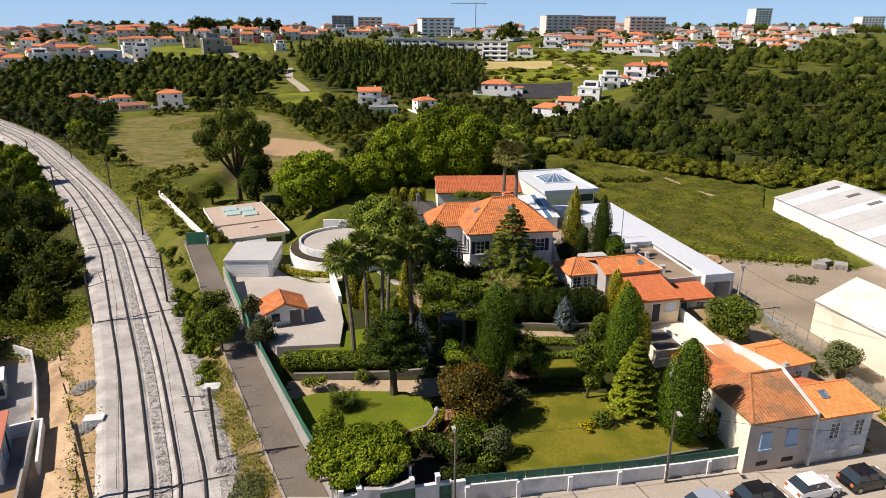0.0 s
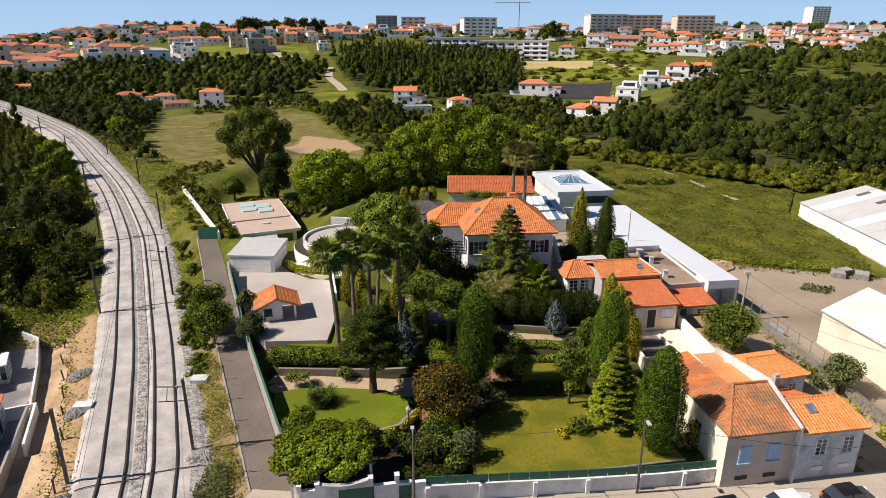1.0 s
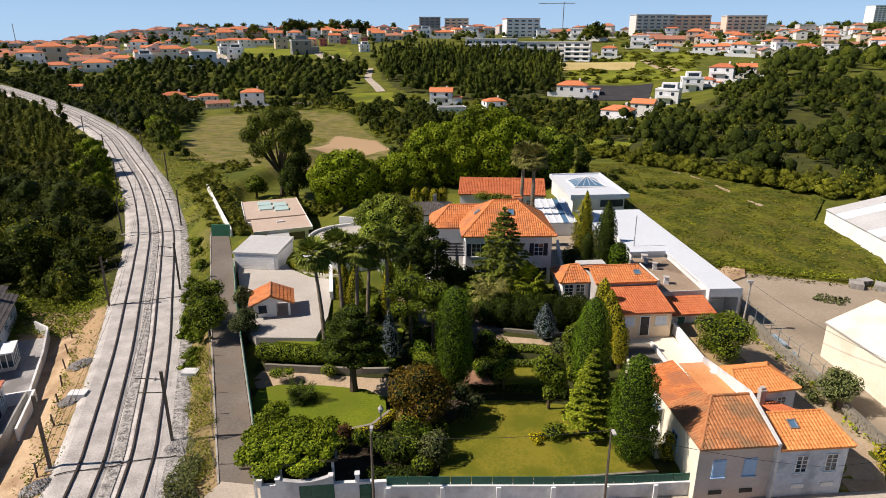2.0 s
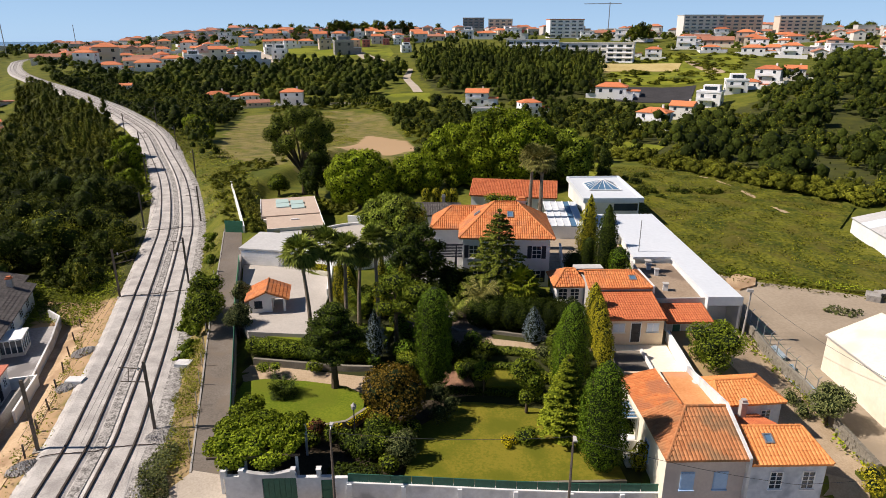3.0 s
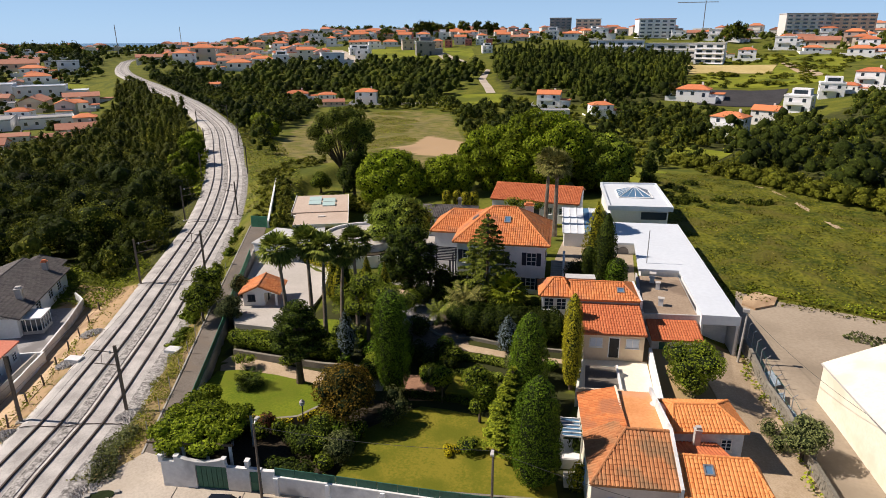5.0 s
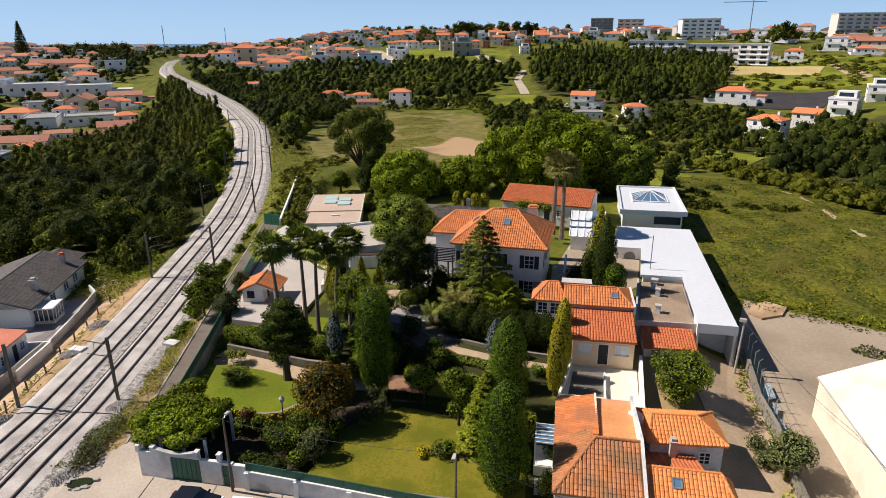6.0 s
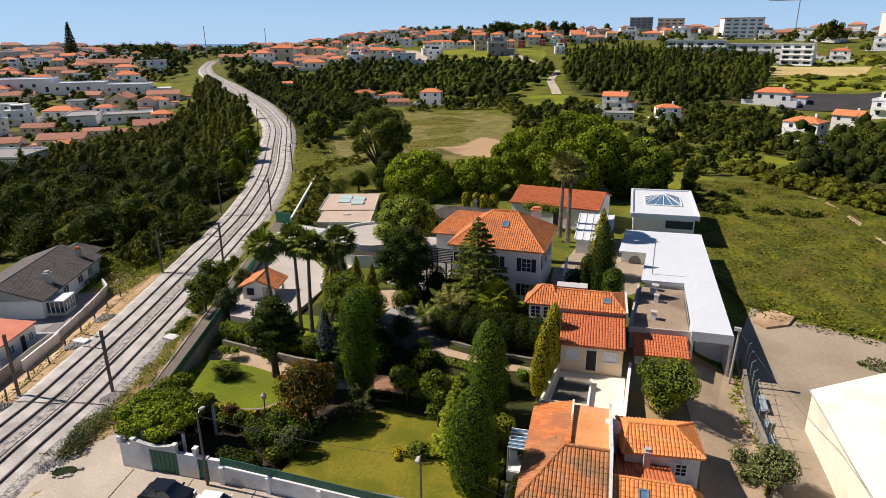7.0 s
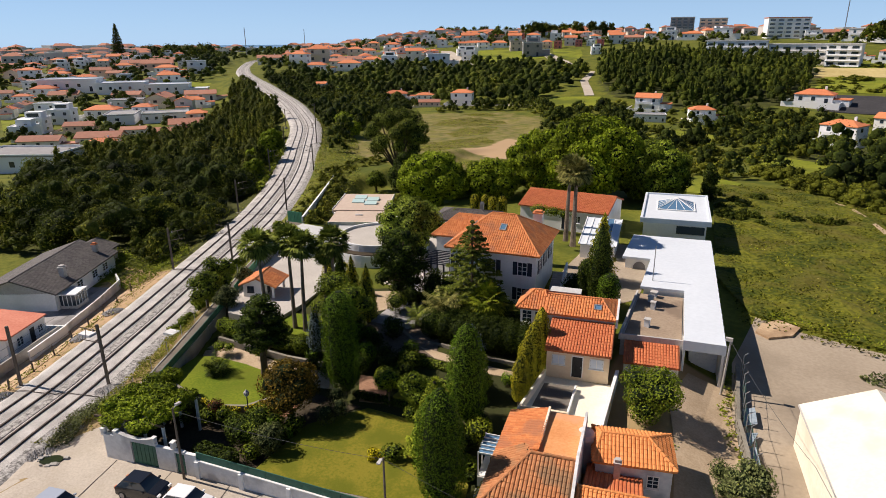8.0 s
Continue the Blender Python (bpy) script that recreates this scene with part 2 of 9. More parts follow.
M_SKYBLUE = mat("light_blue_paint", (0.30, 0.45, 0.66), (0.38, 0.53, 0.72), 0.6, 1.0, 6.0)
M_PALEBLUE = mat("pale_blue_blind", (0.60, 0.66, 0.74), (0.68, 0.74, 0.82), 0.6, 1.0, 6.0)
M_DARK = mat("dark_interior", (0.012, 0.012, 0.013), (0.03, 0.03, 0.032), 0.6, 1.0, 5.0)
M_GLASS = glass_mat("window_glass", (0.03, 0.045, 0.06))
M_PALEGLASS = glass_mat("pale_green_roof_glass", (0.50, 0.66, 0.64), 0.2)
M_SKYGLASS = glass_mat("skylight_glass", (0.10, 0.20, 0.32), 0.12)
M_METAL = mat("grey_metal", (0.30, 0.30, 0.31), (0.42, 0.42, 0.43), 0.45, 1.0, 8.0, metal=0.6)
M_WOODPOLE = mat("weathered_mast", (0.10, 0.08, 0.065), (0.18, 0.15, 0.12), 0.85, 1.0, 8.0)
M_CONCPOLE = mat("concrete_pole", (0.30, 0.28, 0.25), (0.42, 0.40, 0.37), 0.85, 1.0, 8.0)
M_WIRE = mat("wire", (0.02, 0.02, 0.02), (0.05, 0.05, 0.05), 0.6)
M_STONE = mat("rubble_stone", (0.11, 0.10, 0.08), (0.30, 0.275, 0.225), 0.9, 1.2, 6.0, 0.03, island=0.6)
M_BARK = mat("bark", (0.06, 0.045, 0.03), (0.13, 0.10, 0.07), 0.95, 1.5, 9.0, 0.02)
M_PALMBARK = mat("palm_bark", (0.13, 0.10, 0.075), (0.26, 0.21, 0.16), 0.95, 2.0, 9.0, 0.02)
M_TYRE = mat("tyre_rubber", (0.015, 0.015, 0.015), (0.03, 0.03, 0.03), 0.8)
M_WATER = mat("sea_water", (0.05, 0.12, 0.20), (0.07, 0.15, 0.24), 0.25, 0.002, 0.01)
L_DARK = leaf_mat("dark_foliage", (0.014, 0.026, 0.004), (0.075, 0.105, 0.012))
L_CYP = leaf_mat("cypress_foliage", (0.026, 0.056, 0.0045), (0.135, 0.215, 0.014))
L_MID = leaf_mat("green_foliage", (0.0432, 0.0744, 0.0072), (0.198, 0.246, 0.0204))
L_BRIGHT = leaf_mat("bright_foliage", (0.080, 0.118, 0.009), (0.27, 0.31, 0.022))
L_VINE = leaf_mat("vine_foliage", (0.0625, 0.105, 0.00625), (0.2375, 0.2937, 0.0175))
L_OLIVE = leaf_mat("olive_foliage", (0.0585, 0.0715, 0.026), (0.169, 0.1885, 0.065))
L_GOLD = leaf_mat("golden_foliage", (0.16, 0.165, 0.010), (0.47, 0.42, 0.025))
L_COPPER = leaf_mat("copper_foliage", (0.062, 0.052, 0.008), (0.25, 0.165, 0.022), (0.30, 0.13, 0.02))
L_RED = leaf_mat("red_foliage", (0.05, 0.022, 0.012), (0.17, 0.07, 0.035))
L_BLUE = leaf_mat("blue_spruce_foliage", (0.10, 0.14, 0.15), (0.30, 0.37, 0.40))
L_PALM = leaf_mat("palm_foliage", (0.072, 0.1056, 0.0168), (0.264, 0.3, 0.054))
L_DRYPALM = leaf_mat("dry_palm_foliage", (0.12, 0.095, 0.045), (0.26, 0.21, 0.11))
L_DRYPALM2 = leaf_mat("yellowing_palm_foliage", (0.085, 0.095, 0.025), (0.28, 0.26, 0.075))
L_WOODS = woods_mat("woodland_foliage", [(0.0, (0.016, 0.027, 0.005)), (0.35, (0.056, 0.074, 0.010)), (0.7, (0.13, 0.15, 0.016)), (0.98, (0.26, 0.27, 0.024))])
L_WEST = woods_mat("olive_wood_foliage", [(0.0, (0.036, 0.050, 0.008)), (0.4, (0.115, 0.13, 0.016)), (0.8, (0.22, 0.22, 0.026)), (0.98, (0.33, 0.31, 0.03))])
L_PLANE = leaf_mat("plane_tree_foliage", (0.085, 0.13, 0.006), (0.28, 0.35, 0.018))
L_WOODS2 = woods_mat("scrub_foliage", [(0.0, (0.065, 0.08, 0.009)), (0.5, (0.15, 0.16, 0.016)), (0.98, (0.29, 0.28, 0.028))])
L_BLOSSOM = leaf_mat("blossoming_foliage", (0.1275, 0.1875, 0.027), (0.36, 0.435, 0.0525), (0.6, 0.63, 0.3))
L_YELLOW = leaf_mat("yellow_flowers", (0.35, 0.30, 0.01), (0.72, 0.60, 0.02))
M_FIELD = mat("bright_field_grass", (0.13, 0.165, 0.010), (0.25, 0.255, 0.024), 0.95, 0.06, 0.8, 0.05, third=(0.10, 0.12, 0.012), third_scale=0.05)
L_CONE = leaf_mat("pine_foliage", (0.045, 0.068, 0.010), (0.18, 0.205, 0.028))
# near black: shade deep inside crowns and in the pit, put into the colour
M_INNER_SHADE = mat("inner_shade", (0.008, 0.014, 0.003), (0.02, 0.032, 0.007), 0.95, 1.0, 6.0)
M_PAVED = mat("paved_yard", (0.26, 0.25, 0.25), (0.40, 0.385, 0.375), 0.9, 0.4, 4.0, 0.01, third=(0.20, 0.19, 0.185), third_scale=0.3)
M_BLACKTOP = mat("dark_asphalt", (0.035, 0.034, 0.036), (0.06, 0.058, 0.06), 0.9, 0.1, 1.0, 0.01)


# ---- builders ----
class Shape:
    """Collects vertices and faces of one mesh."""

    def __init__(self):
        self.v, self.f = [], []

    def poly(self, pts):
        k = len(self.v)
        self.v += [tuple(p) for p in pts]
        self.f.append(tuple(range(k, k + len(pts))))
        return self

    def prism(self, pts, z0, z1):
        """A closed block over the plan pts (counter-clockwise); z1 may be one height or one for each corner."""
        k, n = len(self.v), len(pts)
        top = z1 if hasattr(z1, "__len__") else [z1] * n
        low = z0 if hasattr(z0, "__len__") else [z0] * n
        self.v += [(p[0], p[1], a) for p, a in zip(pts, low)] + [(p[0], p[1], b) for p, b in zip(pts, top)]
        self.f.append(tuple(range(k + n - 1, k - 1, -1)))
        self.f.append(tuple(range(k + n, k + 2 * n)))
        for i in range(n):
            j = (i + 1) % n
            self.f.append((k + i, k + j, k + n + j, k + n + i))
        return self

    def box(self, x0, y0, z0, x1, y1, z1):
        return self.prism([(x0, y0), (x1, y0), (x1, y1), (x0, y1)], z0, z1)

    def tube(self, a, b, r0, r1=None, n=8):
        a, b = Vector(a), Vector(b)
        r1 = r0 if r1 is None else r1
        d = (b - a).normalized()
        s = d.orthogonal().normalized()
        t = d.cross(s)
        k = len(self.v)
        for p, r in ((a, r0), (b, r1)):
            for i in range(n):
                w = 2 * math.pi * i / n
                self.v.append(tuple(p + r * (math.cos(w) * s + math.sin(w) * t)))
        for i in range(n):
            j = (i + 1) % n
            self.f.append((k + i, k + j, k + n + j, k + n + i))
        self.f.append(tuple(range(k + n - 1, k - 1, -1)))
        self.f.append(tuple(range(k + n, k + 2 * n)))
        return self

    def sweep(self, pts, r, n=6):
        """One connected tube through points; r may be one radius or one for each point."""
        pts = [Vector(p) for p in pts]
        rs = r if hasattr(r, "__len__") else [r] * len(pts)
        k = len(self.v)
        for i, (p, q) in enumerate(zip(pts, rs)):
            d = (pts[min(i + 1, len(pts) - 1)] - pts[max(i - 1, 0)]).normalized()
            s = d.cross(Vector((0, 0, 1)))
            s = s.normalized() if s.length > 1e-4 else Vector((1, 0, 0))
            t = s.cross(d)
            for j in range(n):
                w = 2 * math.pi * j / n
                self.v.append(tuple(p + q * (math.cos(w) * s + math.sin(w) * t)))
        for i in range(len(pts) - 1):
            for j in range(n):
                a, b = k + i * n + j, k + i * n + (j + 1) % n
                self.f.append((a, b, b + n, a + n))
        self.f.append(tuple(range(k + n - 1, k - 1, -1)))
        self.f.append(tuple(range(k + (len(pts) - 1) * n, k + len(pts) * n)))
        return self

    def lathe(self, profile, n=16, cx=0, cy=0):
        """profile: (radius, z) from bottom to top round an upright axis."""
        k = len(self.v)
        for r, z in profile:
            for i in range(n):
                w = 2 * math.pi * i / n
                self.v.append((cx + r * math.cos(w), cy + r * math.sin(w), z))
        for a in range(len(profile) - 1):
            for i in range(n):
                j = (i + 1) % n
                self.f.append((k + a * n + i, k + a * n + j, k + a * n + n + j, k + a * n + n + i))
        self.f.append(tuple(range(k + (len(profile) - 1) * n, k + len(profile) * n)))
        self.f.append(tuple(range(k + n - 1, k - 1, -1)))
        return self

    def raw(self, verts, faces):
        k = len(self.v)
        self.v += [tuple(p) for p in verts]
        self.f += [tuple(i + k for i in f) for f in faces]
        return self

    def mesh(self, name, material):
        me = bpy.data.meshes.new(name)
        me.from_pydata(self.v, [], self.f)
        me.materials.append(material)
        me.update()
        return me


def part(name, shape, material, parent=None, label=""):
    me = shape if isinstance(shape, bpy.types.Mesh) else shape.mesh(name, material)
    ob = new(name, me)
    if parent is not None:
        ob.parent = parent
    if label:
        ob["label"] = label
    return ob


def thing(name, m, label, category, group="", kind=""):
    """An Empty at a thing's base, which carries its parts."""
    ob = new(name)
    ob.empty_display_size = 0.2
    ob.matrix_world = m
    return tagged(ob, label, category, group, kind)


def solid(name, shape, material, label, category, kind="", group="", m=None):
    ob = part(name, shape, material)
    if m is not None:
        ob.matrix_world = m
    return tagged(ob, label, category, group, kind)


def quads_mesh(name, corners, material):
    """corners: an array (n, 4, 3) of quads, made into one mesh."""
    n = len(corners)
    me = bpy.data.meshes.new(name)
    me.vertices.add(4 * n)
    me.vertices.foreach_set("co", np.ascontiguousarray(corners, dtype=np.float32).ravel())
    me.loops.add(4 * n)
    me.loops.foreach_set("vertex_index", np.arange(4 * n, dtype=np.int32))
    me.polygons.add(n)
    me.polygons.foreach_set("loop_start", np.arange(0, 4 * n, 4, dtype=np.int32))
    me.polygons.foreach_set("loop_total", np.full(n, 4, dtype=np.int32))
    me.materials.append(material)
    me.update(calc_edges=True)
    return me


def crowns_mesh(name, leaves, leaf_tone, hulls, hull_tone, material):
    """One mesh of loose leaf triangles (n, 3, 3) and smooth closed shells (m, rings, sides, 3), with a tone for each."""
    m, nr, nu = hulls.shape[:3]
    n = len(leaves)
    i, j = np.meshgrid(np.arange(nr - 1), np.arange(nu), indexing="ij")
    a, b = i * nu + j, i * nu + (j + 1) % nu
    quad = np.stack([a, b, b + nu, a + nu], -1).reshape(-1, 4)
    quads = (3 * n + np.arange(m)[:, None, None] * nr * nu + quad[None]).reshape(-1, 4)
    me = bpy.data.meshes.new(name)
    me.vertices.add(3 * n + m * nr * nu)
    me.vertices.foreach_set("co", np.concatenate([leaves.reshape(-1), hulls.reshape(-1)]).astype(np.float32))
    me.loops.add(3 * n + 4 * len(quads))
    me.loops.foreach_set("vertex_index", np.concatenate([np.arange(3 * n), quads.ravel()]).astype(np.int32))
    me.polygons.add(n + len(quads))
    me.polygons.foreach_set("loop_start", np.concatenate([np.arange(0, 3 * n, 3), 3 * n + np.arange(0, 4 * len(quads), 4)]).astype(np.int32))
    me.polygons.foreach_set("loop_total", np.concatenate([np.full(n, 3), np.full(len(quads), 4)]).astype(np.int32))
    me.materials.append(material)
    me.update(calc_edges=True)
    me.polygons.foreach_set("use_smooth", np.concatenate([np.zeros(n, bool), np.ones(len(quads), bool)]))
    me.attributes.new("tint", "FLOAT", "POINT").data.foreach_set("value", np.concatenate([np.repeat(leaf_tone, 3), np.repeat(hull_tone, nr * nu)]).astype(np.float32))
    return me


# ---- the lie of the land ----
RAIL = np.array([(3, -4), (-3, 9), (-9.5, 25.5), (-12.8, 33), (-15.2, 39), (-17.4, 43.5), (-24.4, 57), (-30.9, 68.6), (-39.2, 83.3), (-48.3, 98.5), (-67, 125.2), (-88, 151), (-111, 178), (-133, 198.6), (-162, 223), (-192, 245), (-238, 280), (-278, 309), (-330, 351), (-405, 425), (-480, 510), (-560, 640), (-640, 760)], dtype=float)


def smooth_line(pts, step):
    """A polyline rounded by a Catmull-Rom curve."""
    p = np.vstack([2 * pts[0] - pts[1], pts, 2 * pts[-1] - pts[-2]])
    out = []
    for i in range(1, len(p) - 2):
        n = max(2, int(np.linalg.norm(p[i + 1] - p[i]) / step))
        for k in range(n):
            t = k / n
            out.append(0.5 * (2 * p[i] + (p[i + 1] - p[i - 1]) * t + (2 * p[i - 1] - 5 * p[i] + 4 * p[i + 1] - p[i + 2]) * t * t + (3 * p[i] - p[i - 1] - 3 * p[i + 1] + p[i + 2]) * t ** 3))
    out.append(p[-2])
    return np.array(out)


RAILC = smooth_line(RAIL, 3.0)
RAILS = smooth_line(RAIL, 14.0)


def rail_side(x, y):
    """Distance from the middle of the railway, positive to the east of it."""
    x, y = np.asarray(x, float), np.asarray(y, float)
    best = np.full(x.shape, 1e9)
    sign = np.ones(x.shape)
    for (ax, ay), (bx, by) in zip(RAILS[:-1], RAILS[1:]):
        dx, dy = bx - ax, by - ay
        t = np.clip(((x - ax) * dx + (y - ay) * dy) / (dx * dx + dy * dy), 0, 1)
        ex, ey = x - ax - t * dx, y - ay - t * dy
        d = np.hypot(ex, ey)
        near = d < best
        best = np.where(near, d, best)
        sign = np.where(near, np.sign(ex * dy - ey * dx), sign)
    return best * sign


def rail_z(y):
    """The line climbs to the north-west, on an embankment."""
    return np.interp(y, [0, 115, 170, 250, 330, 390, 460, 760], [0, 0, 1.8, 6.0, 8.2, 9, 9.5, 9])


def sstep(a, b, x):
    t = np.clip((x - a) / (b - a), 0, 1)
    return t * t * (3 - 2 * t)


def street_z(x):
    return -1.15 * sstep(4, 30, np.asarray(x, float))


def wall_x(y):
    """The west garden wall, which runs beside the lane."""
    return np.interp(y, [20, 35.9, 63.6, 76.2, 88, 122], [6.5, -1.9, -16.8, -23.1, -29.2, -51])


def lane_z(y):
    return np.interp(y, [30, 36, 50, 63, 76, 88, 122, 150], [-0.1, 0.0, 0.25, 0.8, 1.7, 2.3, 0.8, 0.0])


def height(x, y):
    """Ground height in metres."""
    x, y = np.asarray(x, float), np.asarray(y, float)
    yy = y - 45 * sstep(-60, 40, x) * sstep(300, 380, y)
    far = np.interp(yy, [-200, 34, 44, 51.5, 54, 60, 70, 88, 112, 150, 200, 250, 300, 340, 393, 440, 480, 530, 565, 610, 680, 800, 1000, 1500, 3000, 5000],
                    [-0.6, -0.3, 0.0, 0.15, 1.0, 1.7, 2.3, 3.3, 3.0, 1.0, -2.5, -4.5, -5.5, -4.5, 1, 4.5, 8, 12, 15.5, 19.5, 25, 29, 31, 33, 22, 5])
    far = far + 8.0 * sstep(62, 125, x) * sstep(210, 300, y) * (1 - sstep(420, 560, y))
    wob = 0.35 * np.sin(x * 0.11 + 1.3) * np.cos(y * 0.09) + 0.6 * np.sin(x * 0.031) * np.sin(y * 0.027 + 2)
    far = far + wob * sstep(105, 170, np.hypot(x - 10, y - 60))
    # the east side, lower near the street and nearly level
    east = np.interp(y, [-200, 36, 48, 60, 80, 110, 150], [-1.6, -1.2, -0.4, 0.3, 0.6, 1.3, 1.0])
    we = sstep(33, 40, x + 0.2 * (y - 70)) * (1 - sstep(120, 160, y))
    z = far * (1 - we) + east * we
    # a hollow behind the garage
    wh = (1 - sstep(-24, -12, x)) * sstep(84, 94, y) * (1 - sstep(150, 200, y)) * (1 - we) * sstep(-0.2, 1.4, x - wall_x(y))
    z = z * (1 - wh) + (1.3 - 2.9 * sstep(3.5, 9.0, x - wall_x(y))) * wh
    # the street in front
    ws = 1 - sstep(0.0, 1.2, (y - 35.8) * 0.971 - (x + 2) * 0.238 - 0.4)
    z = z * (1 - ws) + street_z(x) * ws
    # level land and town west of the railway
    r = np.hypot(x, y)
    low = np.interp(r, [0, 60, 140, 270, 330, 420, 540, 700, 1000, 1600, 2600, 5000], [-1.3, -1.3, -2.0, -5.5, -4.0, 3.0, 12.0, 13, 10, 2, -32, -60])
    ww = sstep(0.5, 0.85, -x / np.maximum(y, 1.0)) * sstep(220, 420, r)
    z = z * (1 - ww) + low * ww
    s = rail_side(x, y)
    wl = sstep(3.0, 4.6, -s) * (1 - sstep(330, 480, r))
    z = z * (1 - wl) + low * wl
    # the lane and the track bed
    xw = wall_x(y)
    wb = (s > 0) * (1 - sstep(0.4, 1.1, x - xw)) * sstep(30, 34, y) * (1 - sstep(120, 150, y))
    z = z * (1 - wb) + lane_z(y) * sstep(4.8, 8.0, s) * wb
    wv = sstep(-4.6, -3.6, x - xw) * (1 - sstep(0.5, 1.2, x - xw)) * sstep(33, 36, y) * (1 - sstep(88, 94, y))
    z = z * (1 - wv) + lane_z(y) * wv
    rz = rail_z(y)
    wr = 1 - sstep(4.6, np.where(s < 0, 9.0, 5.8) + 2.2 * rz, np.abs(s))
    z = z * (1 - wr) + (rz - 0.25) * wr
    z = np.where(inside(DRIVE, x, y), np.minimum(z, 2.1), z)
    return z


DRIVE = [(-23.2, 77.9), (-16.2, 78.2), (-14.6, 76.0), (-11.5, 74.0), (-7.9, 73.6), (-5.2, 62.5), (-4.9, 57.0), (-11.4, 56.2), (-14.2, 58.6)]


def hz(x, y):
    return float(height(np.array([x]), np.array([y]))[0])


def inside(poly, x, y):
    r = np.zeros(np.shape(x), bool)
    n = len(poly)
    for i in range(n):
        (x0, y0), (x1, y1) = poly[i], poly[(i + 1) % n]
        c = ((y0 > y) != (y1 > y)) & (x < (x1 - x0) * (y - y0) / ((y1 - y0) or 1e-9) + x0)
        r ^= c
    return r


# ---- ground sheet ----
FIELD_N = [(-92, 184), (-72, 150), (-40, 140), (-22, 150), (-24, 185), (-45, 235), (-72, 300), (-106, 316), (-137, 284), (-118, 238)]
BARE_N = [(-52, 178), (-31, 174), (-27, 188), (-38, 214), (-56, 226), (-50, 200)]
FIELD_E = [(39, 86), (62, 82), (66, 100), (62, 112), (70, 128), (58, 140), (40, 165), (22, 160), (30, 128), (34, 104)]
WOOD_E = [(33, 182), (44, 165), (60, 143), (74, 131), (150, 122), (300, 160), (320, 330), (150, 400), (75, 300), (40, 240)]
WOOD_N = [(-64, 374), (-20, 350), (25, 385), (34, 440), (34, 545), (-60, 548), (-122, 540), (-97, 470), (-86, 424)]
WOOD_E2 = [(112, 400), (150, 440), (190, 545), (245, 600), (410, 605), (620, 560), (520, 250), (320, 160), (320, 330), (150, 400)]
WOOD_W = [(-36, 68), (-50, 70), (-60, 62), (-84, 58), (-112, 76), (-132, 98), (-150, 135), (-172, 180), (-215, 232), (-265, 285), (-280, 300), (-240, 275), (-192, 238), (-160, 214), (-112, 170), (-88, 143), (-64, 117), (-48, 93)]
WOOD_NW = [(-66, 134), (-88, 160), (-112, 188), (-160, 230), (-230, 282), (-300, 345), (-255, 372), (-160, 326), (-142, 286), (-122, 236), (-98, 190), (-76, 158)]
FIELD_TAN = [(32, 490), (94, 492), (96, 542), (30, 540)]


GARDEN = [(-1.6, 36.4), (28, 43.6), (25.4, 54), (24.4, 62), (22, 72), (8, 72), (-4, 71), (-6, 63), (-10.5, 56), (-9.8, 51)]


def make_ground():
    xs = np.concatenate([np.linspace(-4800, -800, 26)[:-1], np.linspace(-800, -160, 54)[:-1], np.linspace(-160, -70, 46)[:-1], np.linspace(-70, 75, 146)[:-1], np.linspace(75, 200, 42)[:-1], np.linspace(200, 800, 40)[:-1], np.linspace(800, 4800, 26)])
    ys = np.concatenate([np.linspace(-2500, -100, 12)[:-1], np.linspace(-100, 20, 16)[:-1], np.linspace(20, 135, 140)[:-1], np.linspace(135, 300, 70)[:-1], np.linspace(300, 900, 76)[:-1], np.linspace(900, 4800, 30)])
    gx, gy = np.meshgrid(xs, ys)
    z = height(gx, gy)
    nx, ny = len(xs), len(ys)
    me = bpy.data.meshes.new("ground")
    idx = np.arange(nx * ny).reshape(ny, nx)
    faces = np.stack([idx[:-1, :-1], idx[:-1, 1:], idx[1:, 1:], idx[1:, :-1]], -1).reshape(-1, 4)
    me.from_pydata(np.stack([gx.ravel(), gy.ravel(), z.ravel()], -1).tolist(), [], faces.tolist())
    x, y = gx.ravel(), gy.ravel()
    cov = np.zeros((len(x), 4), np.float32)
    cov[:, 3] = 1
    s = rail_side(x, y)
    cov[inside(FIELD_N, x, y), 0] = 0.36
    cov[inside(BARE_N, x, y), 0] = 0.9
    cov[inside(FIELD_TAN, x, y), 0] = 0.6
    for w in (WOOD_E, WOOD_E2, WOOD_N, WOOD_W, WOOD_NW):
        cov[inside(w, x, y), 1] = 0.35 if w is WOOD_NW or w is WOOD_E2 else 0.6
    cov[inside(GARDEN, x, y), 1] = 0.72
    cov[(np.abs(s) < 9), 0] = 0.25
    cov[(s < -4.4) & (s > -14) & (y < 67) & (y > 25), 0] = 0.75
    cov[inside([(28, 43), (40, 45.5), (42, 60), (40, 72), (30, 72)], x, y), 0] = 0.6
    cov[(s > 4.2) & (s < 10) & (y < 60) & (y > 25), 0] = 0.55
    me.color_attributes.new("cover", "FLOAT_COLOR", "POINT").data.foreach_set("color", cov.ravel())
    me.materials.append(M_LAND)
    me.polygons.foreach_set("use_smooth", np.ones(len(me.polygons), bool))
    me.update()
    ob = new("ground", me)
    return tagged(ob, "rolling green and dry land with fields and scrub", "ground", kind="structure")


make_ground()
sea = Shape().poly([(-4900, -2400, -22), (-1700, -2400, -22), (-1700, 4900, -22), (-4900, 4900, -22)])
solid("water", sea, M_WATER, "distant blue sea along the horizon", "sea", "structure")


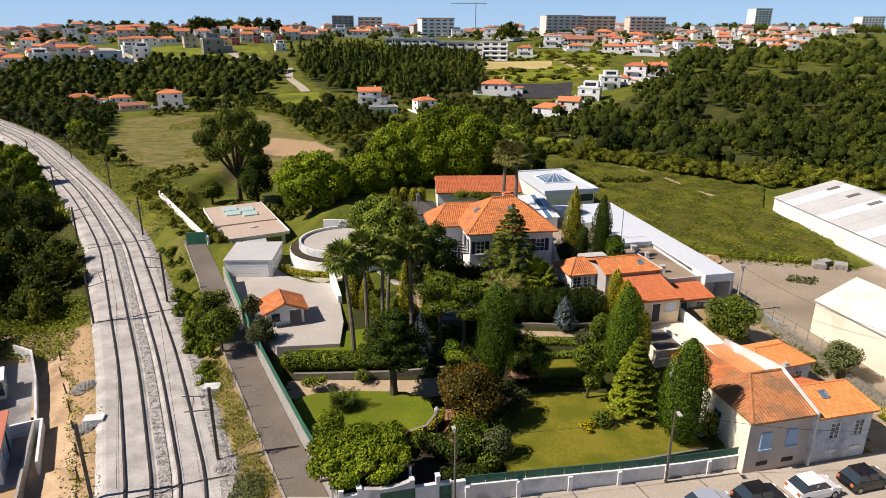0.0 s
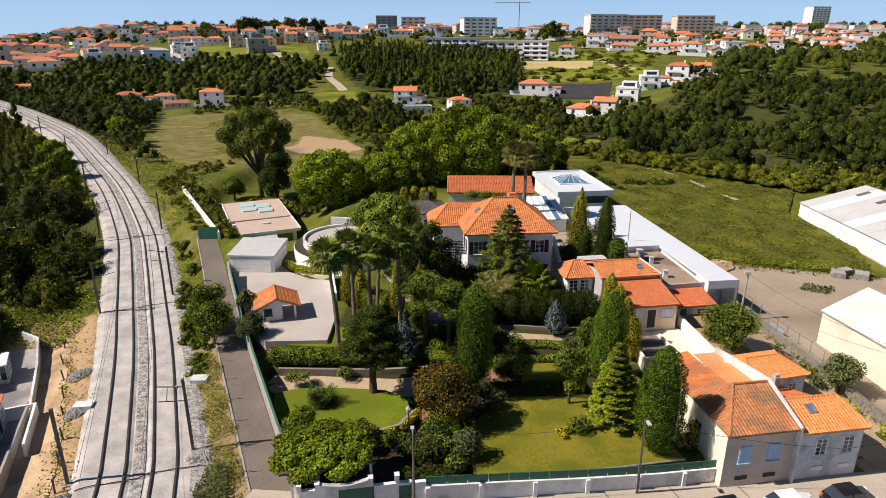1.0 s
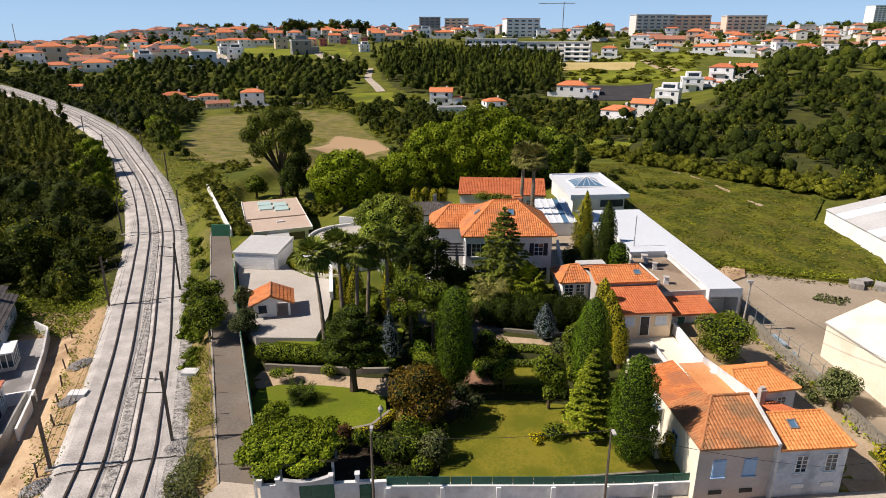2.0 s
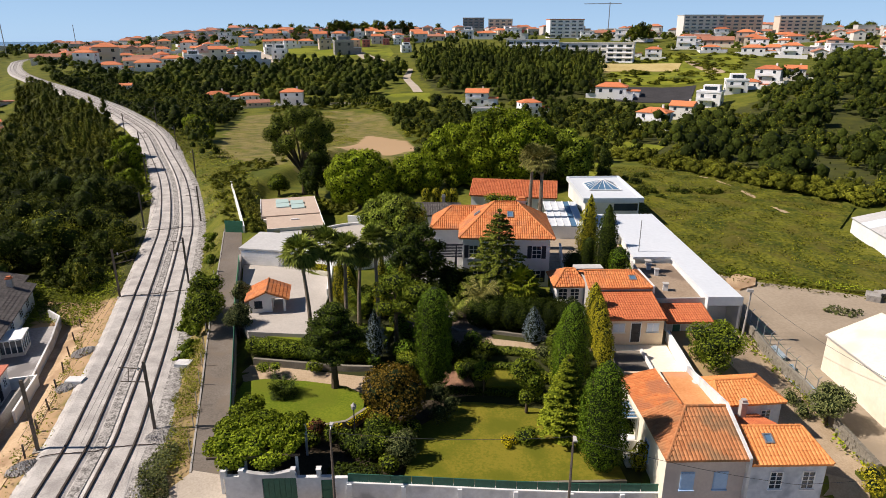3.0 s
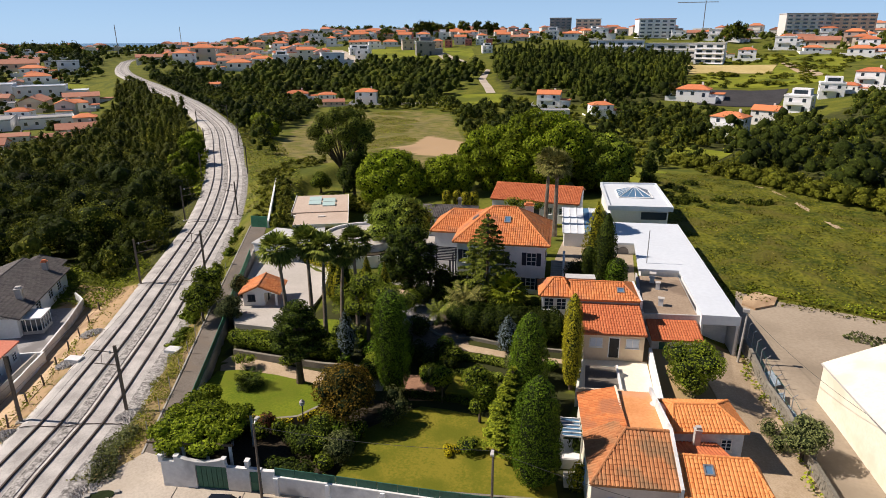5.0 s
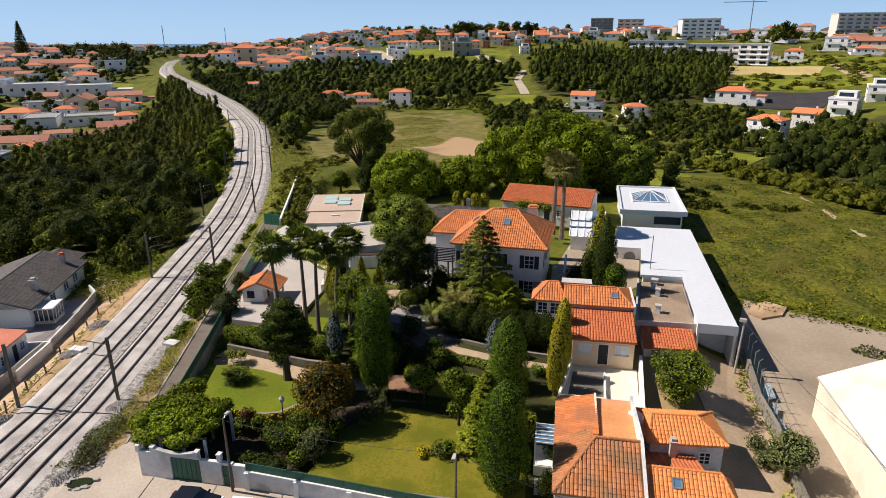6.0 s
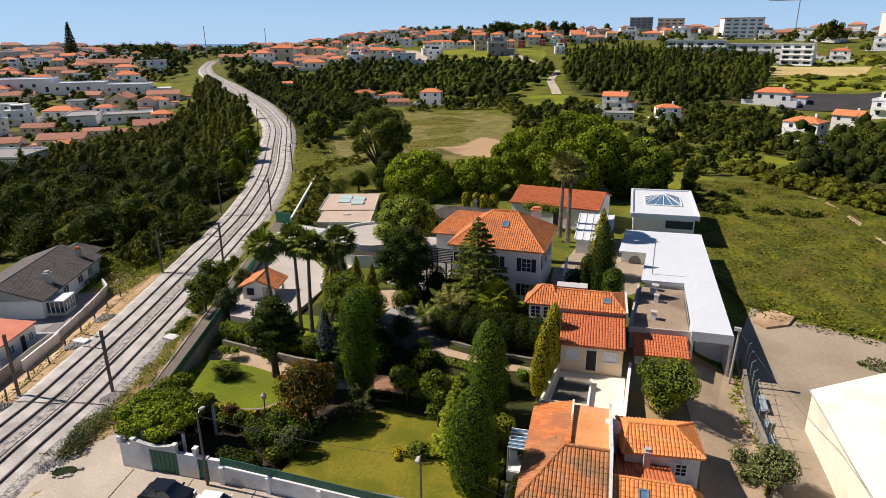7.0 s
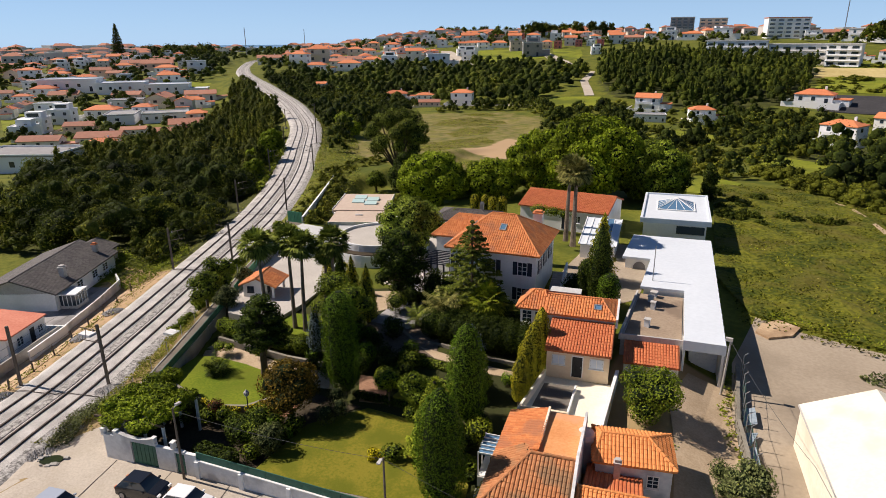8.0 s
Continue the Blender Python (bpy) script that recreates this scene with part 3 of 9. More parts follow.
def draped(name, poly, off, material, label, category, step=2.0, level=None):
    """A thin sheet that follows the ground inside a plan polygon."""
    bm = bmesh.new()
    bm.faces.new([bm.verts.new((p[0], p[1], 0)) for p in poly])
    if level is None:
        for ax in (0, 1):
            lo, hi = min(p[ax] for p in poly), max(p[ax] for p in poly)
            k = lo + step
            while k < hi:
                co, no = [0, 0, 0], [0, 0, 0]
                co[ax], no[ax] = k, 1
                bmesh.ops.bisect_plane(bm, geom=bm.verts[:] + bm.edges[:] + bm.faces[:], plane_co=co, plane_no=no)
                k += step
    for v in bm.verts:
        v.co.z = (hz(v.co.x, v.co.y) if level is None else level) + off
    skirt = [e for e in bm.edges if e.is_boundary]
    ret = bmesh.ops.extrude_edge_only(bm, edges=skirt)
    for v in ret["geom"]:
        if isinstance(v, bmesh.types.BMVert):
            v.co.z -= (0.35 if level is None else 1.2) + off
    bmesh.ops.recalc_face_normals(bm, faces=bm.faces[:])
    me = bpy.data.meshes.new(name)
    bm.to_mesh(me)
    bm.free()
    me.materials.append(material)
    ob = new(name, me)
    return tagged(ob, label, category, kind="structure")


# ---- railway ----
def ribbon(line, offs, zs):
    """A strip along a line: side offsets (east positive) and heights."""
    t = np.gradient(line, axis=0)
    t /= np.linalg.norm(t, axis=1)[:, None]
    nrm = np.stack([t[:, 1], -t[:, 0]], 1)
    sh = Shape()
    k = len(offs)
    for p, n in zip(line, nrm):
        for o, z in zip(offs, zs):
            sh.v.append((p[0] + n[0] * o, p[1] + n[1] * o, z + float(rail_z(p[1]))))
    for i in range(len(line) - 1):
        for j in range(k - 1):
            a = i * k + j
            sh.f.append((a, a + 1, a + k + 1, a + k))
    return sh


def closed_ribbon(line, o0, o1, z0, z1):
    return ribbon(line, [o0, o0, o1, o1, o0], [z0, z1, z1, z0, z0])


bed = ribbon(RAILC, [-5.2, -4.2, -3.9, -0.75, -0.55, 0.55, 0.75, 3.9, 4.2, 5.0], [-0.5, -0.05, 0.02, 0.02, -0.06, -0.06, 0.02, 0.02, -0.05, -0.6])
solid("track_bed", bed, M_BALLAST, "pale grey crushed stone bed of a double railway line", "ballast", "structure")
solid("ballast_strip", closed_ribbon(RAILC, -0.42, 0.42, -0.2, 0.0), M_BALLAST2, "dark speckled ballast between the two tracks", "ballast", "structure")
solid("ballast_shoulder", ribbon(RAILC, [3.7, 3.72, 4.5, 5.7, 5.72], [-0.3, 0.035, 0.0, -0.28, -0.7]), M_BALLAST2, "coarse dark ballast along the track edge", "ballast", "structure")
for off in (-1.83, 1.83):
    track = thing("railway_track", Matrix.Identity(4), "steel rails laid in pale ballast", "track", "railway tracks", "structure")
    for g in (-0.86, 0.86):
        part("rail", closed_ribbon(RAILC, off + g - 0.075, off + g + 0.075, -0.02, 0.16), M_RAIL, track)


# ---- paved areas ----
M_MEADOW = mat("meadow_turf", (0.042, 0.058, 0.004), (0.150, 0.148, 0.013), 0.95, 0.22, 1.7, 0.6, 0.2, third=(0.105, 0.096, 0.014), third_scale=0.16)
meadow = draped("meadow_turf", [(39.6, 88.9), (46, 87.6), (62, 83.6), (67, 100), (63, 112), (71, 128), (58, 140), (40, 165), (24, 160), (29.6, 128), (33.4, 104.5), (34.2, 99)], 0.06, M_MEADOW, "rough uneven meadow turf with dry and rank patches", "meadow", 1.2)
turf_rng = np.random.default_rng(11)
tv = meadow.data.vertices
lift = np.array([v.co[:] for v in tv])
raised = lift[:, 2] > height(lift[:, 0], lift[:, 1])
for v, up_, k in zip(tv, raised, turf_rng.uniform(0.0, 0.2, len(tv))):
    if up_:
        v.co.z += k + 0.12 + 0.12 * math.sin(v.co.x * 0.9 + 2 * math.sin(v.co.y * 0.4))
draped("footpath", [(47.6, 151.6), (50.2, 148.6), (52.2, 142.0), (54.6, 134.0), (56.6, 127.0), (58.6, 119.6), (57.6, 119.4), (55.7, 126.4), (53.8, 133.6), (51.4, 141.6), (49.2, 148.0)], 0.3, M_PATH, "trodden earth footpath through the meadow", "path", 1.0)
draped("bare_patch", [(40.6, 84.2), (42.0, 83.2), (44.2, 85.0), (44.8, 87.4), (42.6, 88.4), (41.0, 86.6)], 0.3, M_SAND, "bare sandy patch at the edge of the meadow", "earth", 1.2)
draped("lane", [(wall_x(y) - 3.1, y) for y in (38.3, 45, 57, 70, 82, 90)] + [(wall_x(y) - 0.05, y) for y in (90, 82, 70, 57, 45, 38.3)], 0.08, M_LANE, "worn grey asphalt lane beside the railway", "lane")
draped("street", [(-10, 26), (45, 28), (60, 38), (60, 47), (46, 46.2), (40.5, 45.1), (28.3, 43.0), (-1.9, 36.3), (-3.2, 38.3), (-6.2, 38.3), (-7.6, 33.0)], 0.09, M_STREET, "pale sandy concrete street in front of the wall", "street")
draped("bungalow_court", [(-27.3, 41.6), (-30.5, 48.4), (-34.8, 55.5), (-38.3, 60.4), (-45, 57), (-38, 46), (-31, 38)], 0.05, M_PAVED, "grey paved yard before the bungalow", "yard", 2.0)
draped("sandy_strip", [(-19.5, 34), (-22.3, 40), (-25.4, 45.5), (-30.5, 53.5), (-34.6, 60.8), (-37.5, 62.2), (-33.2, 52), (-28.5, 44), (-24.5, 36)], 0.05, M_SAND, "bare sandy earth strip beside the railway", "earth", 1.5)
draped("yard", [(40.6, 66), (43.4, 57), (45.4, 47.5), (49, 46.5), (62, 48), (62, 66), (72, 80), (68.2, 85.5), (62, 83), (52, 85.5), (44, 86.8), (40.2, 88.5), (39.3, 76)], 0.05, M_CONCRETE, "bare pale concrete yard with oil stains", "yard")
draped("side_lane", [(36.1, 70), (39.4, 70.6), (41.0, 65), (42.7, 57), (44.4, 49.5), (43, 45.5), (40.3, 45.2), (38.6, 52), (37.4, 58), (35.6, 64)], 0.06, M_PATH, "dusty earth side lane", "lane", 1.5)
draped("driveway", [(-23.2, 77.4), (-16.6, 77.9), (-16.2, 77.5), (-14.6, 75.6), (-11.5, 73.5), (-8.3, 73.2), (-7.2, 69), (-5.7, 62.5), (-5.3, 57.4), (-11.4, 56.7), (-13.6, 58.9)], 0.0, M_DRIVE, "pale concrete driveway before the garage", "driveway", level=2.35)
draped("lawn_west", [(-8.2, 49.6), (-7.6, 46.8), (-6.0, 45.2), (-2.2, 44.6), (1.2, 44.6), (3.2, 45.6), (4.2, 47.6), (3.6, 49.8), (1.5, 50.9), (-2.5, 51.0), (-6.5, 50.6)], 0.0, M_LAWN, "mown green lawn with a curved edge", "lawn", level=0.95)
draped("lawn_east", [(9.8, 40.0), (25.9, 43.9), (25.0, 47.0), (22.2, 51.4), (17, 52.2), (12.2, 51.6), (9.2, 47)], 0.0, M_LAWN2, "wide sunlit lawn with yellowish patches", "lawn", level=0.3)
draped("lawn_upper", [(-9.4, 56.9), (-3, 56.6), (3, 57.5), (3, 61.5), (-2, 62), (-5.3, 61), (-5.6, 58.1), (-9.3, 57.4)], 0.0, M_LAWN, "small green lawn beside the cabin", "lawn", level=1.95)
draped("lawn_beds", [(14.0, 53.0), (18.0, 53.6), (18.0, 58.6), (14.0, 58.0)], 0.0, M_LAWN2, "small lawn between flower beds", "lawn", level=1.35)
draped("garden_path", [(-9.8, 52.1), (-8.8, 50.6), (-2, 51.4), (3.5, 51.2), (8, 52.5), (8, 54.3), (2, 53.2), (-5, 53.2), (-9.3, 53.1)], 0.02, M_PATH, "light sandy garden path", "path", 1.5)
draped("garden_path", [(11.5, 61.4), (14, 60.2), (20.6, 60.2), (23.4, 60.9), (23.2, 61.6), (18, 61.2), (14, 61.4)], 0.06, M_PATH, "pale stone garden path before the hedge", "path", 1.5)
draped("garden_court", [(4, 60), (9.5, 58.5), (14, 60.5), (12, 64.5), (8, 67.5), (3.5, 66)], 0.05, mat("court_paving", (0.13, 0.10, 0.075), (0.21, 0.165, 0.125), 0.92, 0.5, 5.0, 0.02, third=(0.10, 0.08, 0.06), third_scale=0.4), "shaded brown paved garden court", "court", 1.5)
draped("garden_soil", [(5.2, 38.3), (9.4, 39.6), (9.0, 47), (11.5, 51.6), (6.5, 51.2), (4.4, 47.2), (3.2, 45.2), (0.5, 44.3), (-6.2, 44.9), (-4.4, 41.2), (-2, 36.6)], 0.04, M_SOIL, "dark planted soil of a garden bed", "soil", 1.5)
draped("brick_path", [(4.7, 44.2), (5.6, 44.0), (6.6, 46.8), (6.2, 50.6), (5.0, 51.2), (5.1, 47.6)], 0.06, mat("brick_paving", (0.26, 0.13, 0.075), (0.40, 0.22, 0.13), 0.9, 0.6, 6.0, 0.02), "brown brick garden path", "path", 1.5)
draped("garden_steps", [(3.6, 63.5), (8.4, 64), (8.6, 70.5), (3.4, 69.5)], 0.07, M_PAVED, "shaded paved garden landing", "path", 1.5)
draped("brick_path", [(8.9, 54.7), (11.8, 55.4), (13.4, 52.6), (10.9, 52.0)], 0.1, mat("brick_terrace", (0.22, 0.12, 0.075), (0.36, 0.21, 0.13), 0.9, 0.6, 6.0, 0.02), "brown brick terrace in the garden", "path", 1.5)
draped("drive_end", [(-0.6, 70.0), (2.5, 71.8), (4.5, 68.3), (2.9, 65.8)], 0.08, M_PATH, "sunlit sandy end of the drive", "path", 1.5)
draped("side_court", [(18.9, 75), (24, 76), (28.2, 82), (26.2, 101), (17, 100), (17.6, 86)], 0.04, M_CONCRETE, "worn paved court between villa and hall", "court", 2.0)
draped("house_court", [(-1, 72.5), (7.2, 72.5), (6.0, 84), (-1, 92), (-9, 91), (-6, 80)], 0.03, M_DRIVE, "pale paved court beside the villa", "court", 2.0)


# ---- walls, roofs and openings ----
def tile_rows(polys, cw=0.26, cl=0.42, lift=0.0):
    """Curved roof tiles over flat slopes; each slope begins with its eave edge."""
    sh = Shape()
    for poly in polys:
        p = [Vector(q) for q in poly]
        e = (p[1] - p[0]).normalized()
        nrm = (p[1] - p[0]).cross(p[2] - p[0]).normalized()
        u = nrm.cross(e)
        flat = [((q - p[0]).dot(e), (q - p[0]).dot(u)) for q in p]
        x0, x1 = min(f[0] for f in flat), max(f[0] for f in flat)
        y1 = max(f[1] for f in flat)
        gx, gy = np.meshgrid(np.arange(x0 + cw / 2, x1, cw), np.arange(0.0, y1, cl))
        ok = inside(flat, gx, gy + cl * 0.5)
        for cx, cy in zip(gx[ok], gy[ok]):
            k = len(sh.v)
            j = random.uniform(-0.012, 0.012)
            for dy, h in ((-0.03, 0.055 + lift), (cl * 1.02, 0.02 + lift)):
                for dx, hh in ((-0.5, 0.0), (-0.22, 0.065), (0.22, 0.065), (0.5, 0.0)):
                    sh.v.append(tuple(p[0] + e * (cx + dx * cw) + u * (cy + dy + j) + nrm * (h + hh)))
            sh.f += [(k, k + 1, k + 5, k + 4), (k + 1, k + 2, k + 6, k + 5), (k + 2, k + 3, k + 7, k + 6), (k, k + 3, k + 2, k + 1)]
    return sh


def slab(polys, t=0.14):
    """Roof boards under the tiles."""
    sh = Shape()
    for poly in polys:
        p = [Vector(q) for q in poly]
        nrm = (p[1] - p[0]).cross(p[2] - p[0]).normalized()
        k, n = len(sh.v), len(p)
        sh.v += [tuple(q) for q in p] + [tuple(q - Vector((0, 0, t))) for q in p]
        sh.f.append(tuple(range(k, k + n)))
        sh.f.append(tuple(range(k + 2 * n - 1, k + n - 1, -1)))
        for i in range(n):
            j = (i + 1) % n
            sh.f.append((k + i, k + n + i, k + n + j, k + j))
    return sh


def tiled_roof(parent, polys, material, cw=0.26, cl=0.42, ridges=(), label=""):
    roof = part("roof", slab(polys), material, parent, label)
    t = part("roof_tiles", tile_rows(polys, cw, cl), material, roof)
    t["kind"] = "stuff"
    for a, b in ridges:
        part("ridge", ridge_shape(a, b), material, roof)
    return roof


def ridge_shape(a, b, r=0.13):
    """A row of half-round ridge tiles."""
    a, b = Vector(a), Vector(b)
    n = max(2, int((b - a).length / 0.42))
    pts, rs = [], []
    for i in range(n):
        pts += [a.lerp(b, i / n) + Vector((0, 0, 0.04)), a.lerp(b, (i + 0.94) / n) + Vector((0, 0, 0.03))]
        rs += [r, r * 0.84]
    return Shape().sweep(pts, rs, 8)


def hip_polys(w, d, z, rise, r0, r1, over=0.0, ox=0.0, oy=0.0):
    """Four slopes over a w x d eave rectangle; the ridge runs along x from r0 to r1 at mid-depth."""
    a, b, c, e = (ox - over, oy - over, z), (ox + w + over, oy - over, z), (ox + w + over, oy + d + over, z), (ox - over, oy + d + over, z)
    p, q = (ox + r0, oy + d / 2, z + rise), (ox + r1, oy + d / 2, z + rise)
    return [[a, b, q, p], [b, c, q], [c, e, p, q], [e, a, p]], [(a, p), (e, p), (b, q), (c, q), (p, q)]


def lattice(xs, zs, y0, y1):
    """One connected frame with bars: every second cell between the lines is open."""
    sh = Shape()
    nx, nz = len(xs), len(zs)
    for y in (y0, y1):
        sh.v += [(x, y, z) for z in zs for x in xs]
    g = lambda i, j, k: k * nx * nz + j * nx + i
    full = lambda i, j: 0 <= i < nx - 1 and 0 <= j < nz - 1 and (i % 2 == 0 or j % 2 == 0)
    for j in range(nz - 1):
        for i in range(nx - 1):
            if not full(i, j):
                continue
            sh.f.append((g(i, j, 0), g(i + 1, j, 0), g(i + 1, j + 1, 0), g(i, j + 1, 0)))
            sh.f.append((g(i, j + 1, 1), g(i + 1, j + 1, 1), g(i + 1, j, 1), g(i, j, 1)))
            for di, dj, p, q in ((-1, 0, (i, j + 1), (i, j)), (1, 0, (i + 1, j), (i + 1, j + 1)), (0, -1, (i, j), (i + 1, j)), (0, 1, (i + 1, j + 1), (i, j + 1))):
                if not full(i + di, j + dj):
                    sh.f.append((g(*q, 0), g(*p, 0), g(*p, 1), g(*q, 1)))
    return sh


def window(parent, m, w, h, frame_m=None, shutter=None, bars=(1, 2), sill=True):
    """A window on a wall: m places its middle, local -y points outward."""
    frame_m = frame_m or M_WHITE
    t, o = 0.07, 0.06
    xs, zs = [-w / 2 - t, -w / 2], [-h / 2 - t, -h / 2]
    for i in range(1, bars[0] + 1):
        x = -w / 2 + w * i / (bars[0] + 1)
        xs += [x - 0.03, x + 0.03]
    for i in range(1, bars[1] + 1):
        z = -h / 2 + h * i / (bars[1] + 1)
        zs += [z - 0.02, z + 0.02]
    sh = lattice(xs + [w / 2, w / 2 + t], zs + [h / 2, h / 2 + t], -o, 0.02)
    win = part("window", sh, frame_m, parent)
    win.matrix_local = m
    part("pane", Shape().box(-w / 2, -0.02, -h / 2, w / 2, 0.0, h / 2), M_GLASS, win)
    if sill:
        part("sill", Shape().box(-w / 2 - 0.12, -0.14, -h / 2 - t - 0.06, w / 2 + 0.12, 0.01, -h / 2 - t), frame_m, win)
    if shutter:
        for sx in (-1, 1):
            s = Shape()
            x0, x1 = sorted((sx * (w / 2 + t + 0.01), sx * (w / 2 + t + 0.01 + w * 0.52)))
            s.box(x0, -0.05, -h / 2 - 0.03, x1, 0.01, h / 2 + 0.03)
            part("shutter", s, shutter, win)
    return win


def door(parent, m, w, h, material, name="door", panels=2):
    """A door leaf on a wall, its foot at m."""
    sh = Shape().box(-w / 2, -0.05, 0, w / 2, 0.01, h)
    for i in range(panels):
        z = h * (0.08 + i * 0.9 / panels)
        sh.box(-w / 2 + 0.12, -0.07, z, w / 2 - 0.12, -0.05, z + h * 0.75 / panels)
    d = part(name, sh, material, parent)
    d.matrix_local = m
    part("door_frame", Shape().box(-w / 2 - 0.08, -0.08, 0, -w / 2, 0.01, h + 0.08).box(w / 2, -0.08, 0, w / 2 + 0.08, 0.01, h + 0.08).box(-w / 2, -0.08, h, w / 2, 0.01, h + 0.08), M_WHITE, d)
    part("handle", Shape().box(w / 2 - 0.14, -0.11, h * 0.48, w / 2 - 0.08, -0.05, h * 0.52), M_METAL, d)
    return d


def chimney(parent, x, y, z0, z1, w=0.6, body=None, cap=None):
    c = part("chimney", Shape().box(x - w / 2, y - w / 2, z0, x + w / 2, y + w / 2, z1), body or M_WHITE, parent)
    part("chimney_cap", Shape().box(x - w * 0.62, y - w * 0.62, z1, x + w * 0.62, y + w * 0.62, z1 + 0.1).box(x - w * 0.4, y - w * 0.4, z1 + 0.1, x + w * 0.4, y + w * 0.4, z1 + 0.32), cap or M_TILE, c)
    return c


def roof_window(parent, at, e, nrm, w=0.8, h=1.1):
    """A skylight lying in a roof slope."""
    w, h = w * 0.75, h * 0.75
    e, nrm = Vector(e).normalized(), Vector(nrm).normalized()
    u = nrm.cross(e)
    m = Matrix((e, u, nrm)).transposed().to_4x4()
    m.translation = Vector(at)
    f = Shape().box(-w / 2 - 0.1, -h / 2 - 0.1, 0.0, w / 2 + 0.1, -h / 2, 0.17).box(-w / 2 - 0.1, h / 2, 0.0, w / 2 + 0.1, h / 2 + 0.1, 0.17)
    f.box(-w / 2 - 0.1, -h / 2, 0.0, -w / 2, h / 2, 0.17).box(w / 2, -h / 2, 0.0, w / 2 + 0.1, h / 2, 0.17)
    s = part("skylight", f, M_METAL, parent, "grey framed roof window")
    s.matrix_local = m
    part("pane", Shape().box(-w / 2, -h / 2, 0.05, w / 2, h / 2, 0.12), M_SKYGLASS, s)


def face_e(x, y, z):
    """Placement on a wall that faces local +x."""
    return pose(x, y, z, 0, 0, 90)


def face_w(x, y, z):
    return pose(x, y, z, 0, 0, -90)


def steps(x0, x1, y0, n, run, rise, z0, low=-1.0):
    """A solid flight of steps that climbs along y."""
    prof_ = [(y0, low)]
    for i in range(n):
        prof_ += [(y0 + i * run, z0 + i * rise), (y0 + (i + 1) * run, z0 + i * rise)]
    prof_.append((y0 + n * run, low))
    sh = Shape()
    k = len(prof_)
    sh.v = [(x0, a, b) for a, b in prof_] + [(x1, a, b) for a, b in prof_]
    sh.f = [tuple(range(k)), tuple(range(2 * k - 1, k - 1, -1))] + [(i, k + i, k + (i + 1) % k, (i + 1) % k) for i in range(k)]
    return sh


# ---- the villa ----
def villa():
    m = pose(7.75, 72.7, 2.0, 0, 0, 9.6)
    h = thing("villa", m, "white two-storey villa with an orange hipped tile roof", "house")
    W, D, E = 11.3, 10.6, 6.75
    part("wall", Shape().box(0.5, 0.5, -1.5, W - 0.5, D - 0.5, E - 0.12), M_WHITE, h)
    part("cornice", Shape().box(0.3, 0.3, E - 0.12, W - 0.3, D - 0.3, E), M_WHITE, h)
    part("plinth", Shape().box(0.44, 0.44, -1.5, W - 0.44, D - 0.44, 0.5), M_GREYWALL, h)
    polys, ridges = hip_polys(W, D, E, 3.05, 4.2, 7.1)
    tiled_roof(h, polys, M_TILE, ridges=ridges)
    part("wing_wall", Shape().box(-3.2, 5.6, -1.5, 0.5, 11.0, E - 0.5), M_WHITE, h)
    polys, ridges = hip_polys(8.6, 6.0, E - 0.45, 2.2, 2.6, 6.4, ox=-3.7, oy=5.2)
    tiled_roof(h, polys, M_TILE, ridges=ridges, label="lower hipped wing roof in orange tiles")
    for x in (1.75, 5.6, 9.25):
        window(h, pose(x, 0.5, 4.95), 1.0, 1.5, shutter=M_NAVY)
        window(h, pose(x, 0.44 if x < 0 else 0.5, 1.9), 1.0, 1.4, shutter=M_NAVY)
    for y in (2.4, 5.2, 8.0):
        window(h, face_e(W - 0.5, y, 4.95), 0.9, 1.5, shutter=M_NAVY)
    for y in (2.2, 4.4):
        window(h, face_w(0.5, y, 4.95), 0.9, 1.4, shutter=M_NAVY)
    roof_window(h, (6.15, 3.35, E + 1.98), (1, 0, 0), (0, -3.05, 5.3), 0.75, 1.05)
    roof_window(h, (2.2, 4.6, E + 1.72), (0, -1, 0), (-3.05, 0, 4.2), 0.6, 0.9)
    chimney(h, 8.2, 12.6, 2.5, 8.3, 1.1, M_WHITE, M_TILE)
    # outside stair on the east side
    part("stair", steps(W + 0.2, W + 1.6, 3.2, 14, 0.3, 0.18, 0.2), M_GREYWALL, h, "grey concrete outside stair")
    part("stair_wall", Shape().prism([(W + 1.6, 3.0), (W + 1.85, 3.0), (W + 1.85, 7.6), (W + 1.6, 7.6)], -1.0, [1.2, 1.2, 3.8, 3.8]), M_WHITE, h)
    # dark timber pergola on the west side
    for x in (-2.9, -0.4):
        for y in (0.8, 3.0, 5.0):
            part("pergola_post", Shape().box(x - 0.09, y - 0.09, -0.5, x + 0.09, y + 0.09, 4.2), M_NAVY, h)
    for i in range(9):
        part("pergola_beam", Shape().box(-3.4, 0.5 + i * 0.58, 4.2, 0.4, 0.57 + i * 0.58, 4.32), M_NAVY, h)
    return h


villa()


